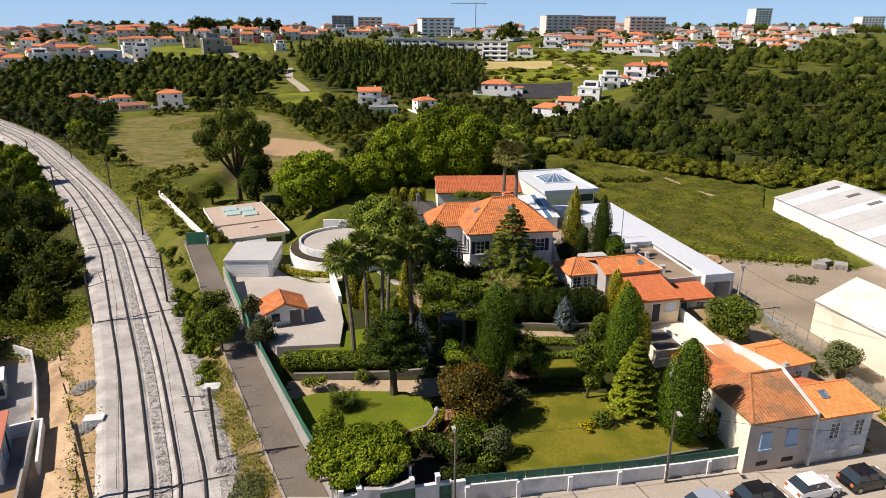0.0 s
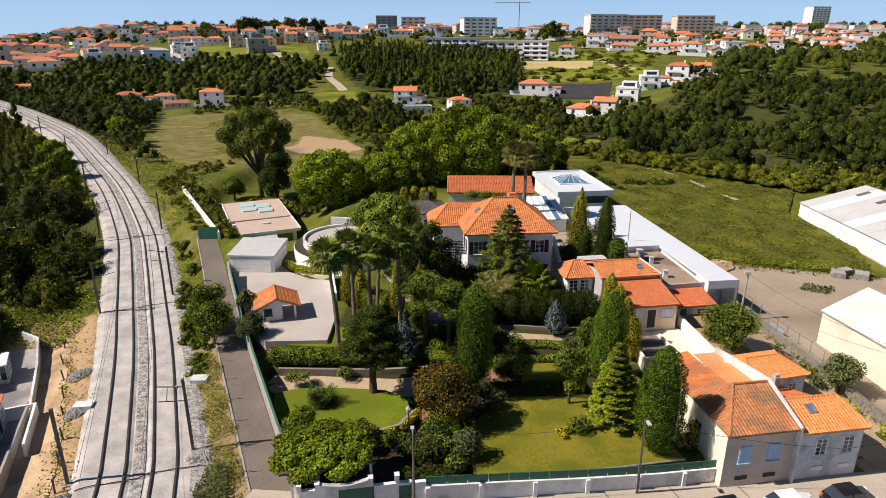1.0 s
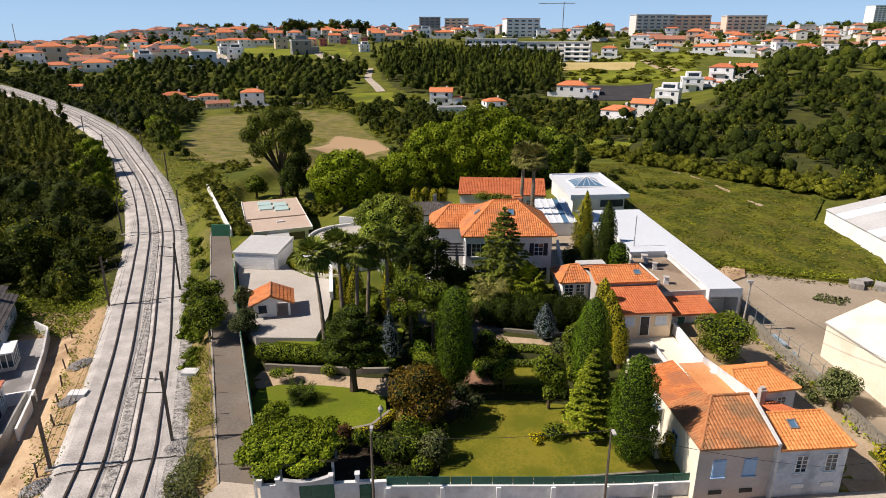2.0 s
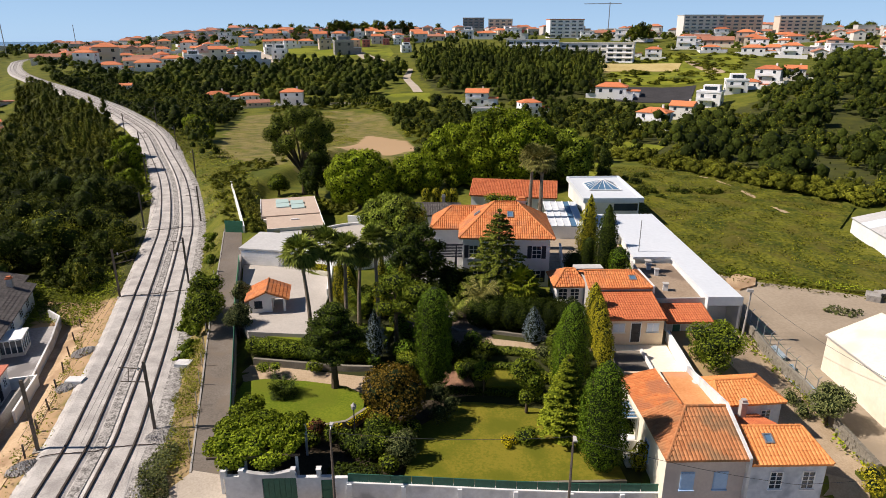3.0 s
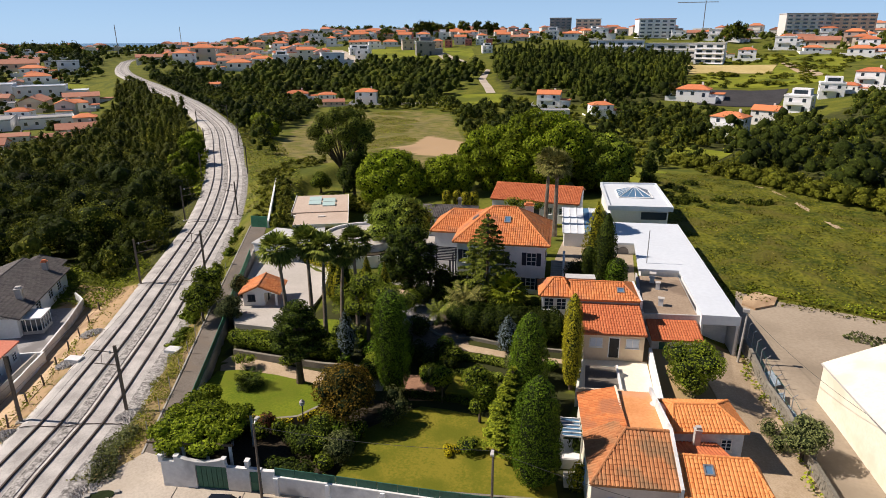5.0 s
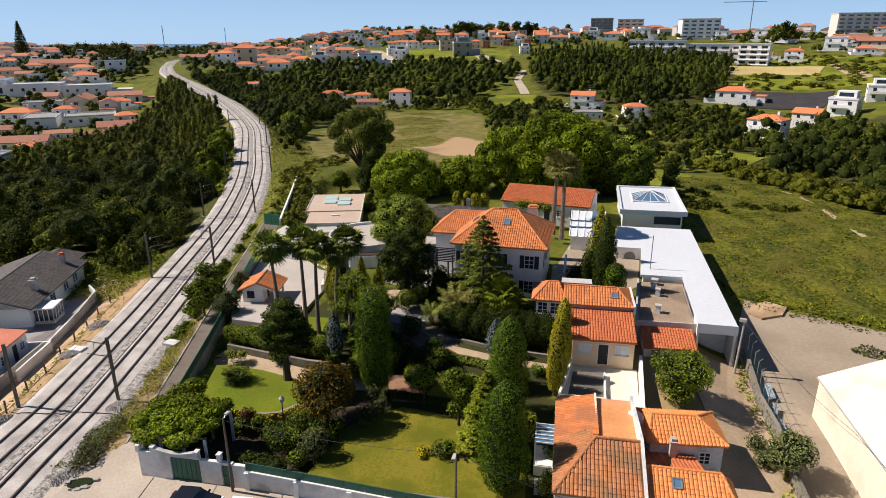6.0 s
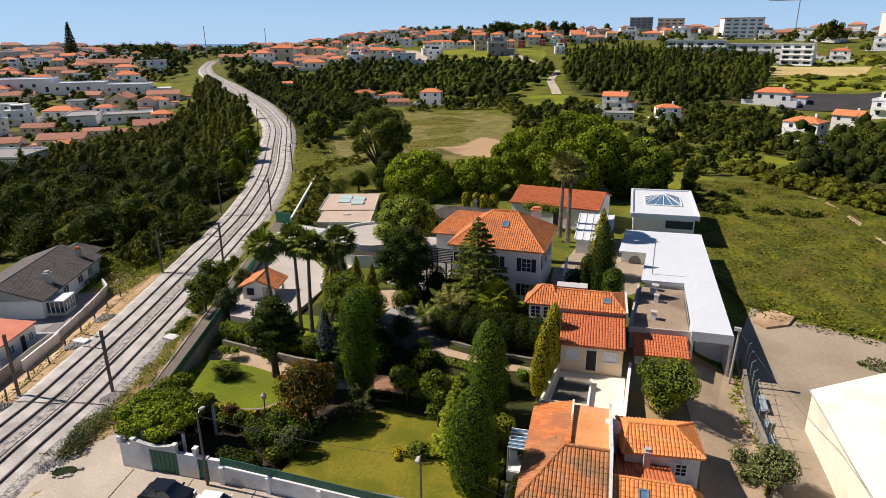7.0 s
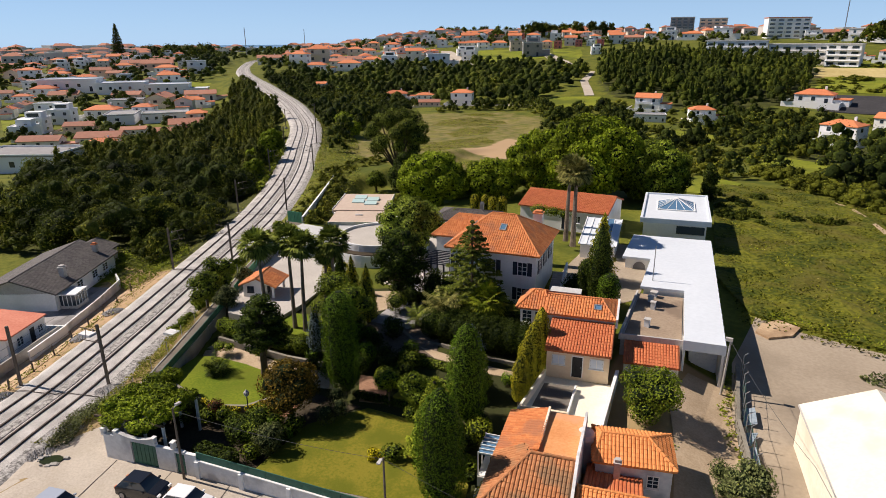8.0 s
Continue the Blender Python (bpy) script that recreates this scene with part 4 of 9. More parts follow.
def long_outbuilding():
    h = thing("outbuilding", pose(3.8, 102.4, 3.2, 0, 0, 3.0), "long white outbuilding with an orange gable tile roof", "house")
    W, D, E = 14.3, 10.5, 3.4
    part("wall", Shape().box(0.3, 0.3, -2, W - 0.3, D - 0.3, E), M_WHITE, h)
    polys = [[(0, 0, E - 0.1), (W, 0, E - 0.1), (W, D / 2, E + 1.5), (0, D / 2, E + 1.5)], [(W, D, E - 0.1), (0, D, E - 0.1), (0, D / 2, E + 1.5), (W, D / 2, E + 1.5)]]
    tiled_roof(h, polys, M_TILE_RED, ridges=[((0, D / 2, E + 1.5), (W, D / 2, E + 1.5))])
    part("gable", Shape().prism([(0.3, 0.3), (W - 0.3, 0.3), (W - 0.3, D / 2), (0.3, D / 2)], E, [E, E, E + 1.28, E + 1.28]).prism([(0.3, D / 2), (W - 0.3, D / 2), (W - 0.3, D - 0.3), (0.3, D - 0.3)], E, [E + 1.28, E + 1.28, E, E]), M_WHITE, h)
    for x in (9.6, 11.6, 13.2):
        window(h, pose(x, 0.3, 1.9), 0.8, 1.0)
    door(h, pose(7.6, 0.3, 0.2), 0.9, 2.0, M_NAVY)


long_outbuilding()


def grey_building():
    h = thing("grey_house", pose(-4.6, 89.2, 2.8, 0, 0, 12), "low white building with a dark grey tile roof", "house")
    W, D, E = 9.5, 7.0, 3.4
    part("wall", Shape().box(0.3, 0.3, -1.5, W - 0.3, D - 0.3, E), M_WHITE, h)
    polys, ridges = hip_polys(W, D, E, 1.0, 2.5, 7.0)
    tiled_roof(h, polys, M_TILE_GREY, ridges=ridges)
    chimney(h, 6.8, 4.6, E + 0.4, E + 1.7, 0.5, M_METAL, M_METAL)
    window(h, pose(2.4, 0.3, 1.8), 1.0, 1.2)
    window(h, pose(6.4, 0.3, 1.8), 1.0, 1.2)


grey_building()


# ---- white hall with its annexes on the east side ----
def white_hall():
    h = thing("white_hall", pose(0, 0, 0), "long white flat-roofed hall with an open bay", "hall")
    T = 4.95
    body = [(35.7, 72.5), (38.45, 73.1), (32.6, 102.0), (23.1, 99.8), (24.2, 90.9), (27.6, 91.6), (28.8, 81.7), (33.3, 82.6)]
    part("wall", Shape().prism(body, 0.0, T - 0.3), M_WHITE, h)
    top = [(35.45, 69.7), (39.0, 70.4), (32.7, 102.6), (22.7, 100.4), (23.9, 90.4), (27.3, 91.1), (28.5, 81.2), (33.1, 82.2)]
    part("roof", Shape().prism(top, T - 0.3, T), M_ROOFWHITE, h, "smooth white roof sheet")
    part("fascia", Shape().prism([(35.4, 69.6), (39.05, 70.32), (39.03, 70.40), (35.38, 69.68)], T - 0.95, T + 0.05), M_ROOFWHITE, h, "pale bluish ribbed front fascia")
    part("pier", Shape().prism([(38.75, 70.4), (38.98, 70.45), (38.45, 73.1), (38.2, 73.0)], 0.2, T - 0.3), M_WHITE, h)
    part("pier", Shape().prism([(35.45, 69.75), (35.65, 69.8), (35.15, 72.6), (34.95, 72.5)], 0.2, T - 0.3), M_WHITE, h)
    shutter = part("roller_door", Shape().prism([(35.9, 72.46), (38.1, 72.92), (38.08, 72.99), (35.88, 72.53)], 0.55, 3.75), M_WHITE, h, "white ribbed roller door")
    for i in range(12):
        part("slat", Shape().prism([(35.9, 72.40), (38.1, 72.86), (38.09, 72.92), (35.89, 72.46)], 0.6 + i * 0.26, 0.6 + i * 0.26 + 0.235), M_WHITE, shutter)
    for i in range(22):
        a = i / 22
        x, y = 39.0 + (32.7 - 39.0) * a, 70.4 + (102.6 - 70.4) * a
        part("cladding_rib", Shape().prism([(x, y), (x + 0.1, y + 0.02), (x + 0.08, y + 0.12), (x - 0.02, y + 0.1)], 0.2, T - 0.1), M_METAL, h)
    part("round_window", Shape().tube((25.9, 91.3, 3.5), (25.93, 91.15, 3.5), 0.75, n=20), M_FARGREY, h, "round grey window in the white wall")
    pole = Shape().tube((29.3, 83.6, T), (29.3, 83.6, T + 4.2), 0.06, 0.05)
    part("vent_pipe", pole, M_METAL, h)
    return h


white_hall()


def brown_block():
    h = thing("flat_annex", pose(0, 0, 0), "low annex with a brown flat roof and small vents", "annex")
    pl = [(29.75, 69.1), (35.3, 70.5), (33.2, 82.1), (28.4, 81.0)]
    part("wall", Shape().prism(pl, 0.0, 4.1), M_GREYWALL, h)
    part("roof", Shape().prism([(29.95, 69.35), (35.1, 70.65), (33.05, 81.9), (28.6, 80.9)], 4.1, 4.2), M_BROWNROOF, h, "brown gravelled roof surface")
    rim = Shape().prism([(29.75, 69.1), (35.3, 70.5), (35.26, 70.7), (29.72, 69.3)], 4.1, 4.5).prism([(29.55, 69.1), (29.75, 69.1), (28.4, 81.0), (28.2, 81.0)], 3.9, 4.5)
    part("parapet", rim, M_GREYWALL, h)
    for x, y, w, z in ((30.2, 79.2, 0.5, 0.6), (30.9, 77.2, 0.45, 0.8), (31.4, 72.6, 0.5, 0.8), (30.2, 80.6, 0.6, 0.6)):
        v = part("vent", Shape().box(x - w / 2, y - w / 2, 4.15, x + w / 2, y + w / 2, 4.2 + z), M_WHITE_OLD, h)
        part("vent_cap", Shape().box(x - w * 0.65, y - w * 0.65, 4.2 + z, x + w * 0.65, y + w * 0.65, 4.28 + z), M_GREYWALL, v)


brown_block()


def pyramid_hall():
    h = thing("white_pavilion", pose(0, 0, 0), "white flat-roofed pavilion with a glass pyramid", "pavilion")
    top = [(22.2, 105.6), (31.9, 107.8), (28.6, 124.5), (19.0, 122.0)]
    body = [(22.6, 106.2), (31.2, 108.2), (28.2, 123.7), (19.5, 121.4)]
    part("wall", Shape().prism(body, 0.5, 5.4), M_WHITE, h)
    part("roof", Shape().prism(top, 5.4, 5.9), M_ROOFWHITE, h)
    inner = [(22.5, 105.95), (31.5, 108.0), (28.35, 124.1), (19.4, 121.8)]
    rim = Shape()
    for i in range(4):
        j = (i + 1) % 4
        rim.prism([top[i], top[j], inner[j], inner[i]], 5.9, 6.15)
    part("parapet", rim, M_ROOFWHITE, h)
    b = [(23.2, 112.2), (28.6, 113.4), (27.5, 118.8), (22.1, 117.5)]
    c = (25.35, 115.5)
    pyr = Shape()
    for i in range(4):
        pyr.poly([(*b[i], 6.0), (*b[(i + 1) % 4], 6.0), (*c, 7.3)])
    p = part("glass_pyramid", pyr, M_SKYGLASS, h, "blue glass pyramid skylight with white bars")
    bars = Shape()
    for i in range(4):
        bars.tube((*b[i], 6.02), (*c, 7.34), 0.06, n=6)
        for f in (0.25, 0.5, 0.75):
            q = [b[i][k] + (b[(i + 1) % 4][k] - b[i][k]) * f for k in (0, 1)]
            bars.tube((*q, 6.02), (*c, 7.33), 0.04, n=5)
        bars.tube((*b[i], 6.02), (*b[(i + 1) % 4], 6.02), 0.09, n=6)
    part("glazing_frame", bars, M_WHITE, p)
    # strip windows below the roof
    sh = Shape().prism([(27.2, 107.18), (31.0, 108.05), (30.98, 108.12), (27.18, 107.25)], 3.9, 5.1)
    part("window", sh, M_GLASS, h)


pyramid_hall()


def pool_roof():
    h = thing("pool_enclosure", pose(17.6, 91.6, 3.0, 0, 0, 11), "white lean-to roof with one translucent panel", "enclosure")
    W, D = 4.9, 8.6
    part("wall", Shape().box(0.2, 0.2, -1.5, W - 0.2, D - 0.2, 2.1), M_WHITE, h)
    for i in range(5):
        z0, y0 = 2.2, 0
        x = i * W / 5
        part("roof_panel", Shape().prism([(x + 0.06, 0), (x + W / 5 - 0.06, 0), (x + W / 5 - 0.06, D), (x + 0.06, D)], [2.2 + 0.0, 2.2, 3.6, 3.6], [2.3, 2.3, 3.7, 3.7]), M_SKYGLASS if i == 3 else M_ROOFWHITE, h)
    for i in range(6):
        x = i * W / 5
        part("rafter", Shape().prism([(x - 0.06, 0), (x + 0.06, 0), (x + 0.06, D), (x - 0.06, D)], [2.2, 2.2, 3.6, 3.6], [2.4, 2.4, 3.8, 3.8]), M_WHITE, h)


pool_roof()


# ---- the row of tiled houses above the terrace ----
def terrace_house():
    h = thing("terrace_house", pose(24.75, 61.9, 1.9, 0, 0, 13.5), "peach house with red and orange lean-to tile roofs", "house")
    W = 6.0
    part("wall", Shape().box(0.2, 0.3, -1.5, W - 0.2, 5.0, 2.95), M_PEACH, h)
    part("upper_wall", Shape().box(-0.6, 5.0, -1.5, W - 0.2, 9.6, 4.35), M_GREYWALL, h)
    low = [[(0, 0, 2.9), (W, 0, 2.9), (W, 4.95, 3.85), (0, 4.95, 3.85)]]
    tiled_roof(h, low, M_TILE_RED, label="red-orange lean-to tile roof")
    part("gable", Shape().prism([(0.2, 0.3), (W - 0.2, 0.3), (W - 0.2, 5.0), (0.2, 5.0)], 2.9, [2.8, 2.8, 3.66, 3.66]), M_PEACH, h)
    up = [[(-0.8, 4.8, 4.3), (W, 4.8, 4.3), (W - 1.5, 7.4, 5.3), (-0.8, 7.4, 5.3)], [(W, 4.8, 4.3), (W, 10.0, 4.3), (W - 1.5, 7.4, 5.3)], [(W, 10.0, 4.3), (-0.8, 10.0, 4.3), (-0.8, 7.4, 5.3), (W - 1.5, 7.4, 5.3)]]
    tiled_roof(h, up, M_TILE, ridges=[((-0.8, 7.4, 5.3), (W - 1.5, 7.4, 5.3)), ((W, 4.8, 4.3), (W - 1.5, 7.4, 5.3))], label="orange hipped upper tile roof")
    part("verge", Shape().prism([(W, 4.7), (W + 0.2, 4.7), (W + 0.2, 10.0), (W, 10.0)], 3.6, [4.5, 4.5, 4.5, 4.5]), M_WHITE_OLD, h)
    for x in (1.3, 4.7):
        w = window(h, pose(x, 0.3, 1.9), 1.1, 0.85, bars=(1, 0))
        part("blind", Shape().box(-0.54, -0.045, -0.42, 0.54, -0.022, 0.42), M_PALEBLUE, w, "closed pale blue blind")
    door(h, pose(3.0, 0.3, 0.35), 0.9, 2.05, M_DARK)
    roof_window(h, (4.2, 6.2, 4.84), (1, 0, 0), (0, -1.0, 2.6), 0.7, 0.7)
    # hipped bay on the west side
    part("bay_wall", Shape().box(-3.6, 7.4, -1.5, -0.6, 11.0, 3.6), M_WHITE, h)
    polys, ridges = hip_polys(3.6, 4.4, 3.6, 1.3, 1.6, 2.6, ox=-4.0, oy=7.0)
    tiled_roof(h, polys, M_TILE, ridges=ridges, label="small hipped orange tile roof")
    for x in (-2.9, -1.6):
        window(h, pose(x, 7.4, 2.6), 0.9, 1.2)
    part("sun_roof", Shape().box(-1.0, 10.2, 4.2, 2.2, 11.6, 4.5), M_GREYROOF, h)
    return h


terrace_house()


def side_shed():
    h = thing("side_shed", pose(30.95, 65.9, 1.0, 0, 0, 14), "low shed with a bright orange tile roof", "shed")
    part("wall", Shape().box(0.1, 0.4, -1, 4.9, 3.6, 2.2), M_WHITE_OLD, h)
    tiled_roof(h, [[(0, 0, 2.25), (5.0, 0, 2.25), (5.0, 3.4, 2.95), (0, 3.4, 2.95)]], M_TILE_RED)
    door(h, pose(1.2, 0.4, 0.0), 0.8, 1.9, M_GREEN)
    window(h, pose(3.3, 0.4, 1.3), 0.9, 0.8)


side_shed()

# the terrace
tz = 1.95
solid("terrace", Shape().prism([(24.9, 62.1), (30.7, 63.5), (31.9, 56.6), (25.4, 55.0)], -1.0, tz), M_CREAM, "raised cream terrace in front of the peach house", "terrace", "structure")
solid("terrace_basin", Shape().prism([(25.3, 60.9), (28.0, 61.5), (28.9, 56.7), (25.9, 56.0)], tz, tz + 0.04), M_ASPHALT, "dark tiled sunken terrace floor", "floor", "structure")
solid("terrace_wall", Shape().prism([(24.75, 62.0), (24.95, 62.1), (25.45, 55.0), (25.25, 54.9)], -0.5, tz + 0.75), M_CREAM, "low cream parapet of the terrace", "wall", "structure")
solid("terrace_wall", Shape().prism([(25.3, 55.2), (29.2, 56.1), (29.15, 56.35), (25.3, 55.45)], -0.5, tz + 0.8), M_PEACH, "low peach parapet of the terrace", "wall", "structure")
solid("terrace_wall", Shape().prism([(28.05, 61.2), (28.2, 61.25), (29.15, 56.3), (29.0, 56.25)], tz, tz + 0.45), M_WHITE, "low white dividing wall on the terrace", "wall", "structure")
solid("terrace_wall", Shape().prism([(30.75, 64.3), (31.0, 64.4), (32.4, 55.2), (32.1, 55.1)], -0.5, tz + 1.2), M_WHITE, "tall white boundary wall", "wall", "structure")


# ---- street houses ----
def corner_house():
    h = thing("corner_house", pose(28.2, 42.0, -1.25, 0, 0, 13.2), "pinkish rendered corner house with an old brown tile roof", "house")
    W, E = 5.75, 4.95
    part("wall", Shape().box(0.15, 0.35, -1, W, 5.6, E - 0.1), M_PINKISH, h)
    part("side_wall", Shape().prism([(0.12, 0.35), (0.15, 0.35), (0.15, 11.0), (0.12, 11.0)], -1.0, E - 0.1), M_CREAM, h, "cream rendered side wall")
    front = [(0, 0, E), (W + 0.0, 0, E), (W + 0.0, 4.3, E + 1.55), (2.75, 4.3, E + 1.55)]
    left = [(0, 5.6, E + 0.1), (0, 0, E), (2.75, 4.3, E + 1.55), (2.2, 5.6, E + 1.3)]
    tiled_roof(h, [front, left], M_TILE_OLD, 0.27, 0.40, ridges=[((0, 0, E), (2.75, 4.3, E + 1.55)), ((2.75, 4.3, E + 1.55), (W, 4.3, E + 1.55))])
    part("rear_wall", Shape().box(0.15, 5.6, -1, W, 11.2, E - 0.2), M_CREAM, h)
    tiled_roof(h, [[(0.0, 11.4, E - 0.1), (0.0, 5.6, E + 0.1), (3.0, 5.6, E + 0.85), (3.0, 11.4, E + 0.65)]], M_TILE, 0.24, 0.4, label="orange tiled rear roof")
    part("rear_roof", Shape().prism([(3.0, 5.55), (W, 5.55), (W, 11.4), (3.0, 11.4)], E - 0.25, [E + 0.65, E + 0.65, E + 0.35, E + 0.35]), M_ORANGEFLAT, h, "flat orange sealed rear roof")
    part("rear_gable", Shape().prism([(2.2, 4.4), (W, 4.4), (W, 5.6), (2.2, 5.6)], E - 0.3, [E + 1.4, E + 1.4, E + 0.7, E + 0.7]), M_ORANGEFLAT, h)
    part("roof_kerb", Shape().prism([(2.95, 7.0), (3.1, 7.0), (3.1, 11.4), (2.95, 11.4)], E - 0.1, E + 0.82), M_CREAM, h)
    part("party_wall", Shape().prism([(W, -0.05), (W + 0.2, -0.05), (W + 0.2, 4.3), (W, 4.3)], -1.0, [E + 0.15, E + 0.15, E + 1.8, E + 1.8]).prism([(W, 4.3), (W + 0.2, 4.3), (W + 0.2, 11.5), (W, 11.5)], -1.0, [E + 1.8, E + 1.8, E + 0.8, E + 0.8]), M_WHITE_OLD, h, "whitewashed party wall rising above the roof")
    for x in (1.75, 4.1):
        w = window(h, pose(x, 0.35, 3.0), 0.85, 1.35, frame_m=M_SKYBLUE, bars=(1, 0))
        part("blind", Shape().box(-0.42, -0.075, -0.66, 0.42, -0.045, 0.66), M_SKYBLUE, w, "closed light blue shutter")
        part("grille", Shape().box(x - 0.5, 0.3, 0.75, x + 0.5, 0.36, 1.1), M_DARK, h)
    window(h, face_w(0.12, 4.0, 2.9), 0.85, 1.4, frame_m=M_SKYBLUE)
    # garden stair and glazed porch on the west side
    part("stair", steps(-1.3, 0.1, 2.6, 9, 0.28, 0.19, 0.4), M_CREAM, h)
    porch = Shape()
    for x in (-1.4, 0.0):
        for y in (6.2, 7.4, 8.6):
            porch.box(x - 0.05, y - 0.05, 0.5, x + 0.05, y + 0.05, 4.3)
    for i in range(6):
        porch.box(-1.45, 6.15 + i * 0.48, 4.2, 0.05, 6.21 + i * 0.48, 4.3)
    part("porch_frame", porch, M_WHITE, h)
    part("porch_glass", Shape().box(-1.4, 6.2, 4.12, 0.0, 8.6, 4.16), M_SKYGLASS, h)
    part("porch_base", Shape().box(-1.45, 6.1, -1.0, 0.1, 8.7, 2.2), M_WHITE, h)


corner_house()


def skylight_house():
    h = thing("skylight_house", pose(34.05, 43.35, -1.3, 0, 0, 13.2), "stained bluish white house with a bright orange tile roof", "house")
    W, E = 5.7, 4.55
    part("wall", Shape().box(0.05, 0.3, -1, W - 0.25, 3.7, E - 0.1), M_BLUEWHITE, h)
    front = [(0, 0, E), (W, 0, E), (W - 0.9, 2.9, E + 1.15), (0, 2.9, E + 1.15)]
    right = [(W, 0, E), (W, 4.0, E), (W - 0.9, 2.9, E + 1.15)]
    back = [(W, 4.0, E), (0, 4.0, E), (0, 2.9, E + 1.15), (W - 0.9, 2.9, E + 1.15)]
    tiled_roof(h, [front, right, back], M_TILE_BRIGHT, 0.27, 0.36, ridges=[((0, 2.9, E + 1.15), (W - 0.9, 2.9, E + 1.15)), ((W, 0, E), (W - 0.9, 2.9, E + 1.15))])
    roof_window(h, (1.9, 1.9, E + 0.76), (1, 0, 0), (0, -1.15, 2.9), 0.6, 0.8)
    for x in (2.0, 4.3):
        w = window(h, pose(x, 0.3, 3.05), 0.8, 1.35, bars=(1, 3))
        part("grille", Shape().box(x - 0.5, 0.24, 0.95, x + 0.5, 0.31, 1.3), M_WHITE, h, "white vent grille")
    # red lean-to roof behind, with its chimney
    part("rear_wall", Shape().box(0.3, 3.7, -1, 4.0, 9.0, 2.9), M_WHITE_OLD, h)
    tiled_roof(h, [[(4.2, 9.2, 3.0), (0.3, 9.2, 3.0), (0.3, 3.8, 4.9), (4.2, 3.8, 4.9)]], M_TILE_RED, label="dark orange rear tile roof")
    chimney(h, 2.4, 6.6, 3.4, 5.3, 0.45, M_GREYWALL, M_GREYWALL)


skylight_house()


def rear_annex():
    h = thing("rear_annex", pose(33.15, 50.3, -1.0, 0, 0, 18), "small white annex with an orange hipped tile roof", "house")
    W, D, E = 5.7, 4.4, 4.45
    part("wall", Shape().box(0.25, 0.25, -1, W - 0.25, D - 0.25, E - 0.1), M_BLUEWHITE, h)
    polys, ridges = hip_polys(W, D, E, 1.0, 0.6, 3.9)
    tiled_roof(h, polys, M_TILE_BRIGHT, 0.27, 0.36, ridges=ridges)
    window(h, pose(4.2, 0.25, 3.2), 0.7, 0.9)
    part("drum_roof", Shape().lathe([(0.9, 2.0), (0.9, E + 0.3), (0.7, E + 0.6), (0.3, E + 0.75)], 18, -0.6, 2.6), M_GREYROOF, h, "pale round tank dome")
    rail = Shape()
    for i in range(12):
        rail.tube((3.4 + i * 0.2, -1.2, 0.4), (3.4 + i * 0.2, -1.2, 1.5), 0.02, n=5)
    rail.tube((3.4, -1.2, 1.5), (5.6, -1.2, 1.5), 0.03, n=5)
    part("railing", rail, M_WHITE, h)


rear_annex()


# ---- sheds and houses round about ----
def cream_warehouse():
    h = thing("warehouse", pose(45.4, 64.3, 0.3, 0, 0, -76.5), "large cream warehouse with a white sheet roof", "warehouse")
    L, W, E, R = 26.0, 9.6, 3.8, 6.0
    part("wall", Shape().box(0, 0, -1, L, W, E), M_CREAM, h)
    part("gable", Shape().prism([(0, 0), (L, 0), (L, W / 2), (0, W / 2)], E - 0.1, [E, E, R - 0.1, R - 0.1]).prism([(0, W / 2), (L, W / 2), (L, W), (0, W)], E - 0.1, [R - 0.1, R - 0.1, E, E]), M_CREAM, h)
    roof = Shape()
    for y0, z0, y1, z1 in ((-0.12, E, W / 2, R), (W / 2, R, W + 0.12, E)):
        roof.prism([(-0.1, y0), (L + 0.1, y0), (L + 0.1, y1), (-0.1, y1)], [z0, z0, z1, z1], [z0 + 0.1, z0 + 0.1, z1 + 0.1, z1 + 0.1])
    part("roof", roof, M_CREAM, h)
    part("gutter", Shape().box(-0.1, -0.2, E - 0.05, L, -0.08, E + 0.06), M_GREYWALL, h)
    for x in (5.0, 12.0):
        part("skylight", Shape().prism([(x, 1.6), (x + 0.9, 1.6), (x + 0.9, 3.6), (x, 3.6)], [E + 0.8, E + 0.8, E + 1.6, E + 1.6], [E + 0.86, E + 0.86, E + 1.74, E + 1.74]), M_GREYROOF, h)


cream_warehouse()


def grey_barn():
    h = thing("barn", pose(63.9, 110.3, 0.0, 0, 0, -86), "large white-walled barn with a grey corrugated roof", "barn")
    L, W, E, R = 45.0, 21.0, 3.9, 6.9
    part("wall", Shape().box(0, 0, -1, L, W, E), M_WHITE, h)
    part("plinth", Shape().box(-0.05, -0.06, -1, L, 0.0, 1.0), M_GREYWALL, h)
    part("gable", Shape().prism([(0, 0), (L, 0), (L, W / 2), (0, W / 2)], E - 0.1, [E, E, R - 0.1, R - 0.1]).prism([(0, W / 2), (L, W / 2), (L, W), (0, W)], E - 0.1, [R - 0.1, R - 0.1, E, E]), M_WHITE, h)
    for y0, z0, y1, z1 in ((-0.2, E, W / 2, R), (W / 2, R, W + 0.2, E)):
        for i in range(15):
            x = i * 3.0
            pale = i % 3 == 1 and y0 < 0
            part("roof_sheet", Shape().prism([(x, y0), (x + 2.96, y0), (x + 2.96, y1), (x, y1)], [z0, z0, z1, z1], [z0 + 0.12, z0 + 0.12, z1 + 0.12, z1 + 0.12]), M_ROOFWHITE if pale else M_GREYROOF, h)
    for i in range(6):
        x = 3 + i * 5
        part("roof_light", Shape().prism([(x, 7), (x + 0.9, 7), (x + 0.9, 9), (x, 9)], [E + 2.0, E + 2.0, E + 2.5, E + 2.5], [E + 2.22, E + 2.22, E + 2.79, E + 2.79]), M_ASPHALT, h)


grey_barn()


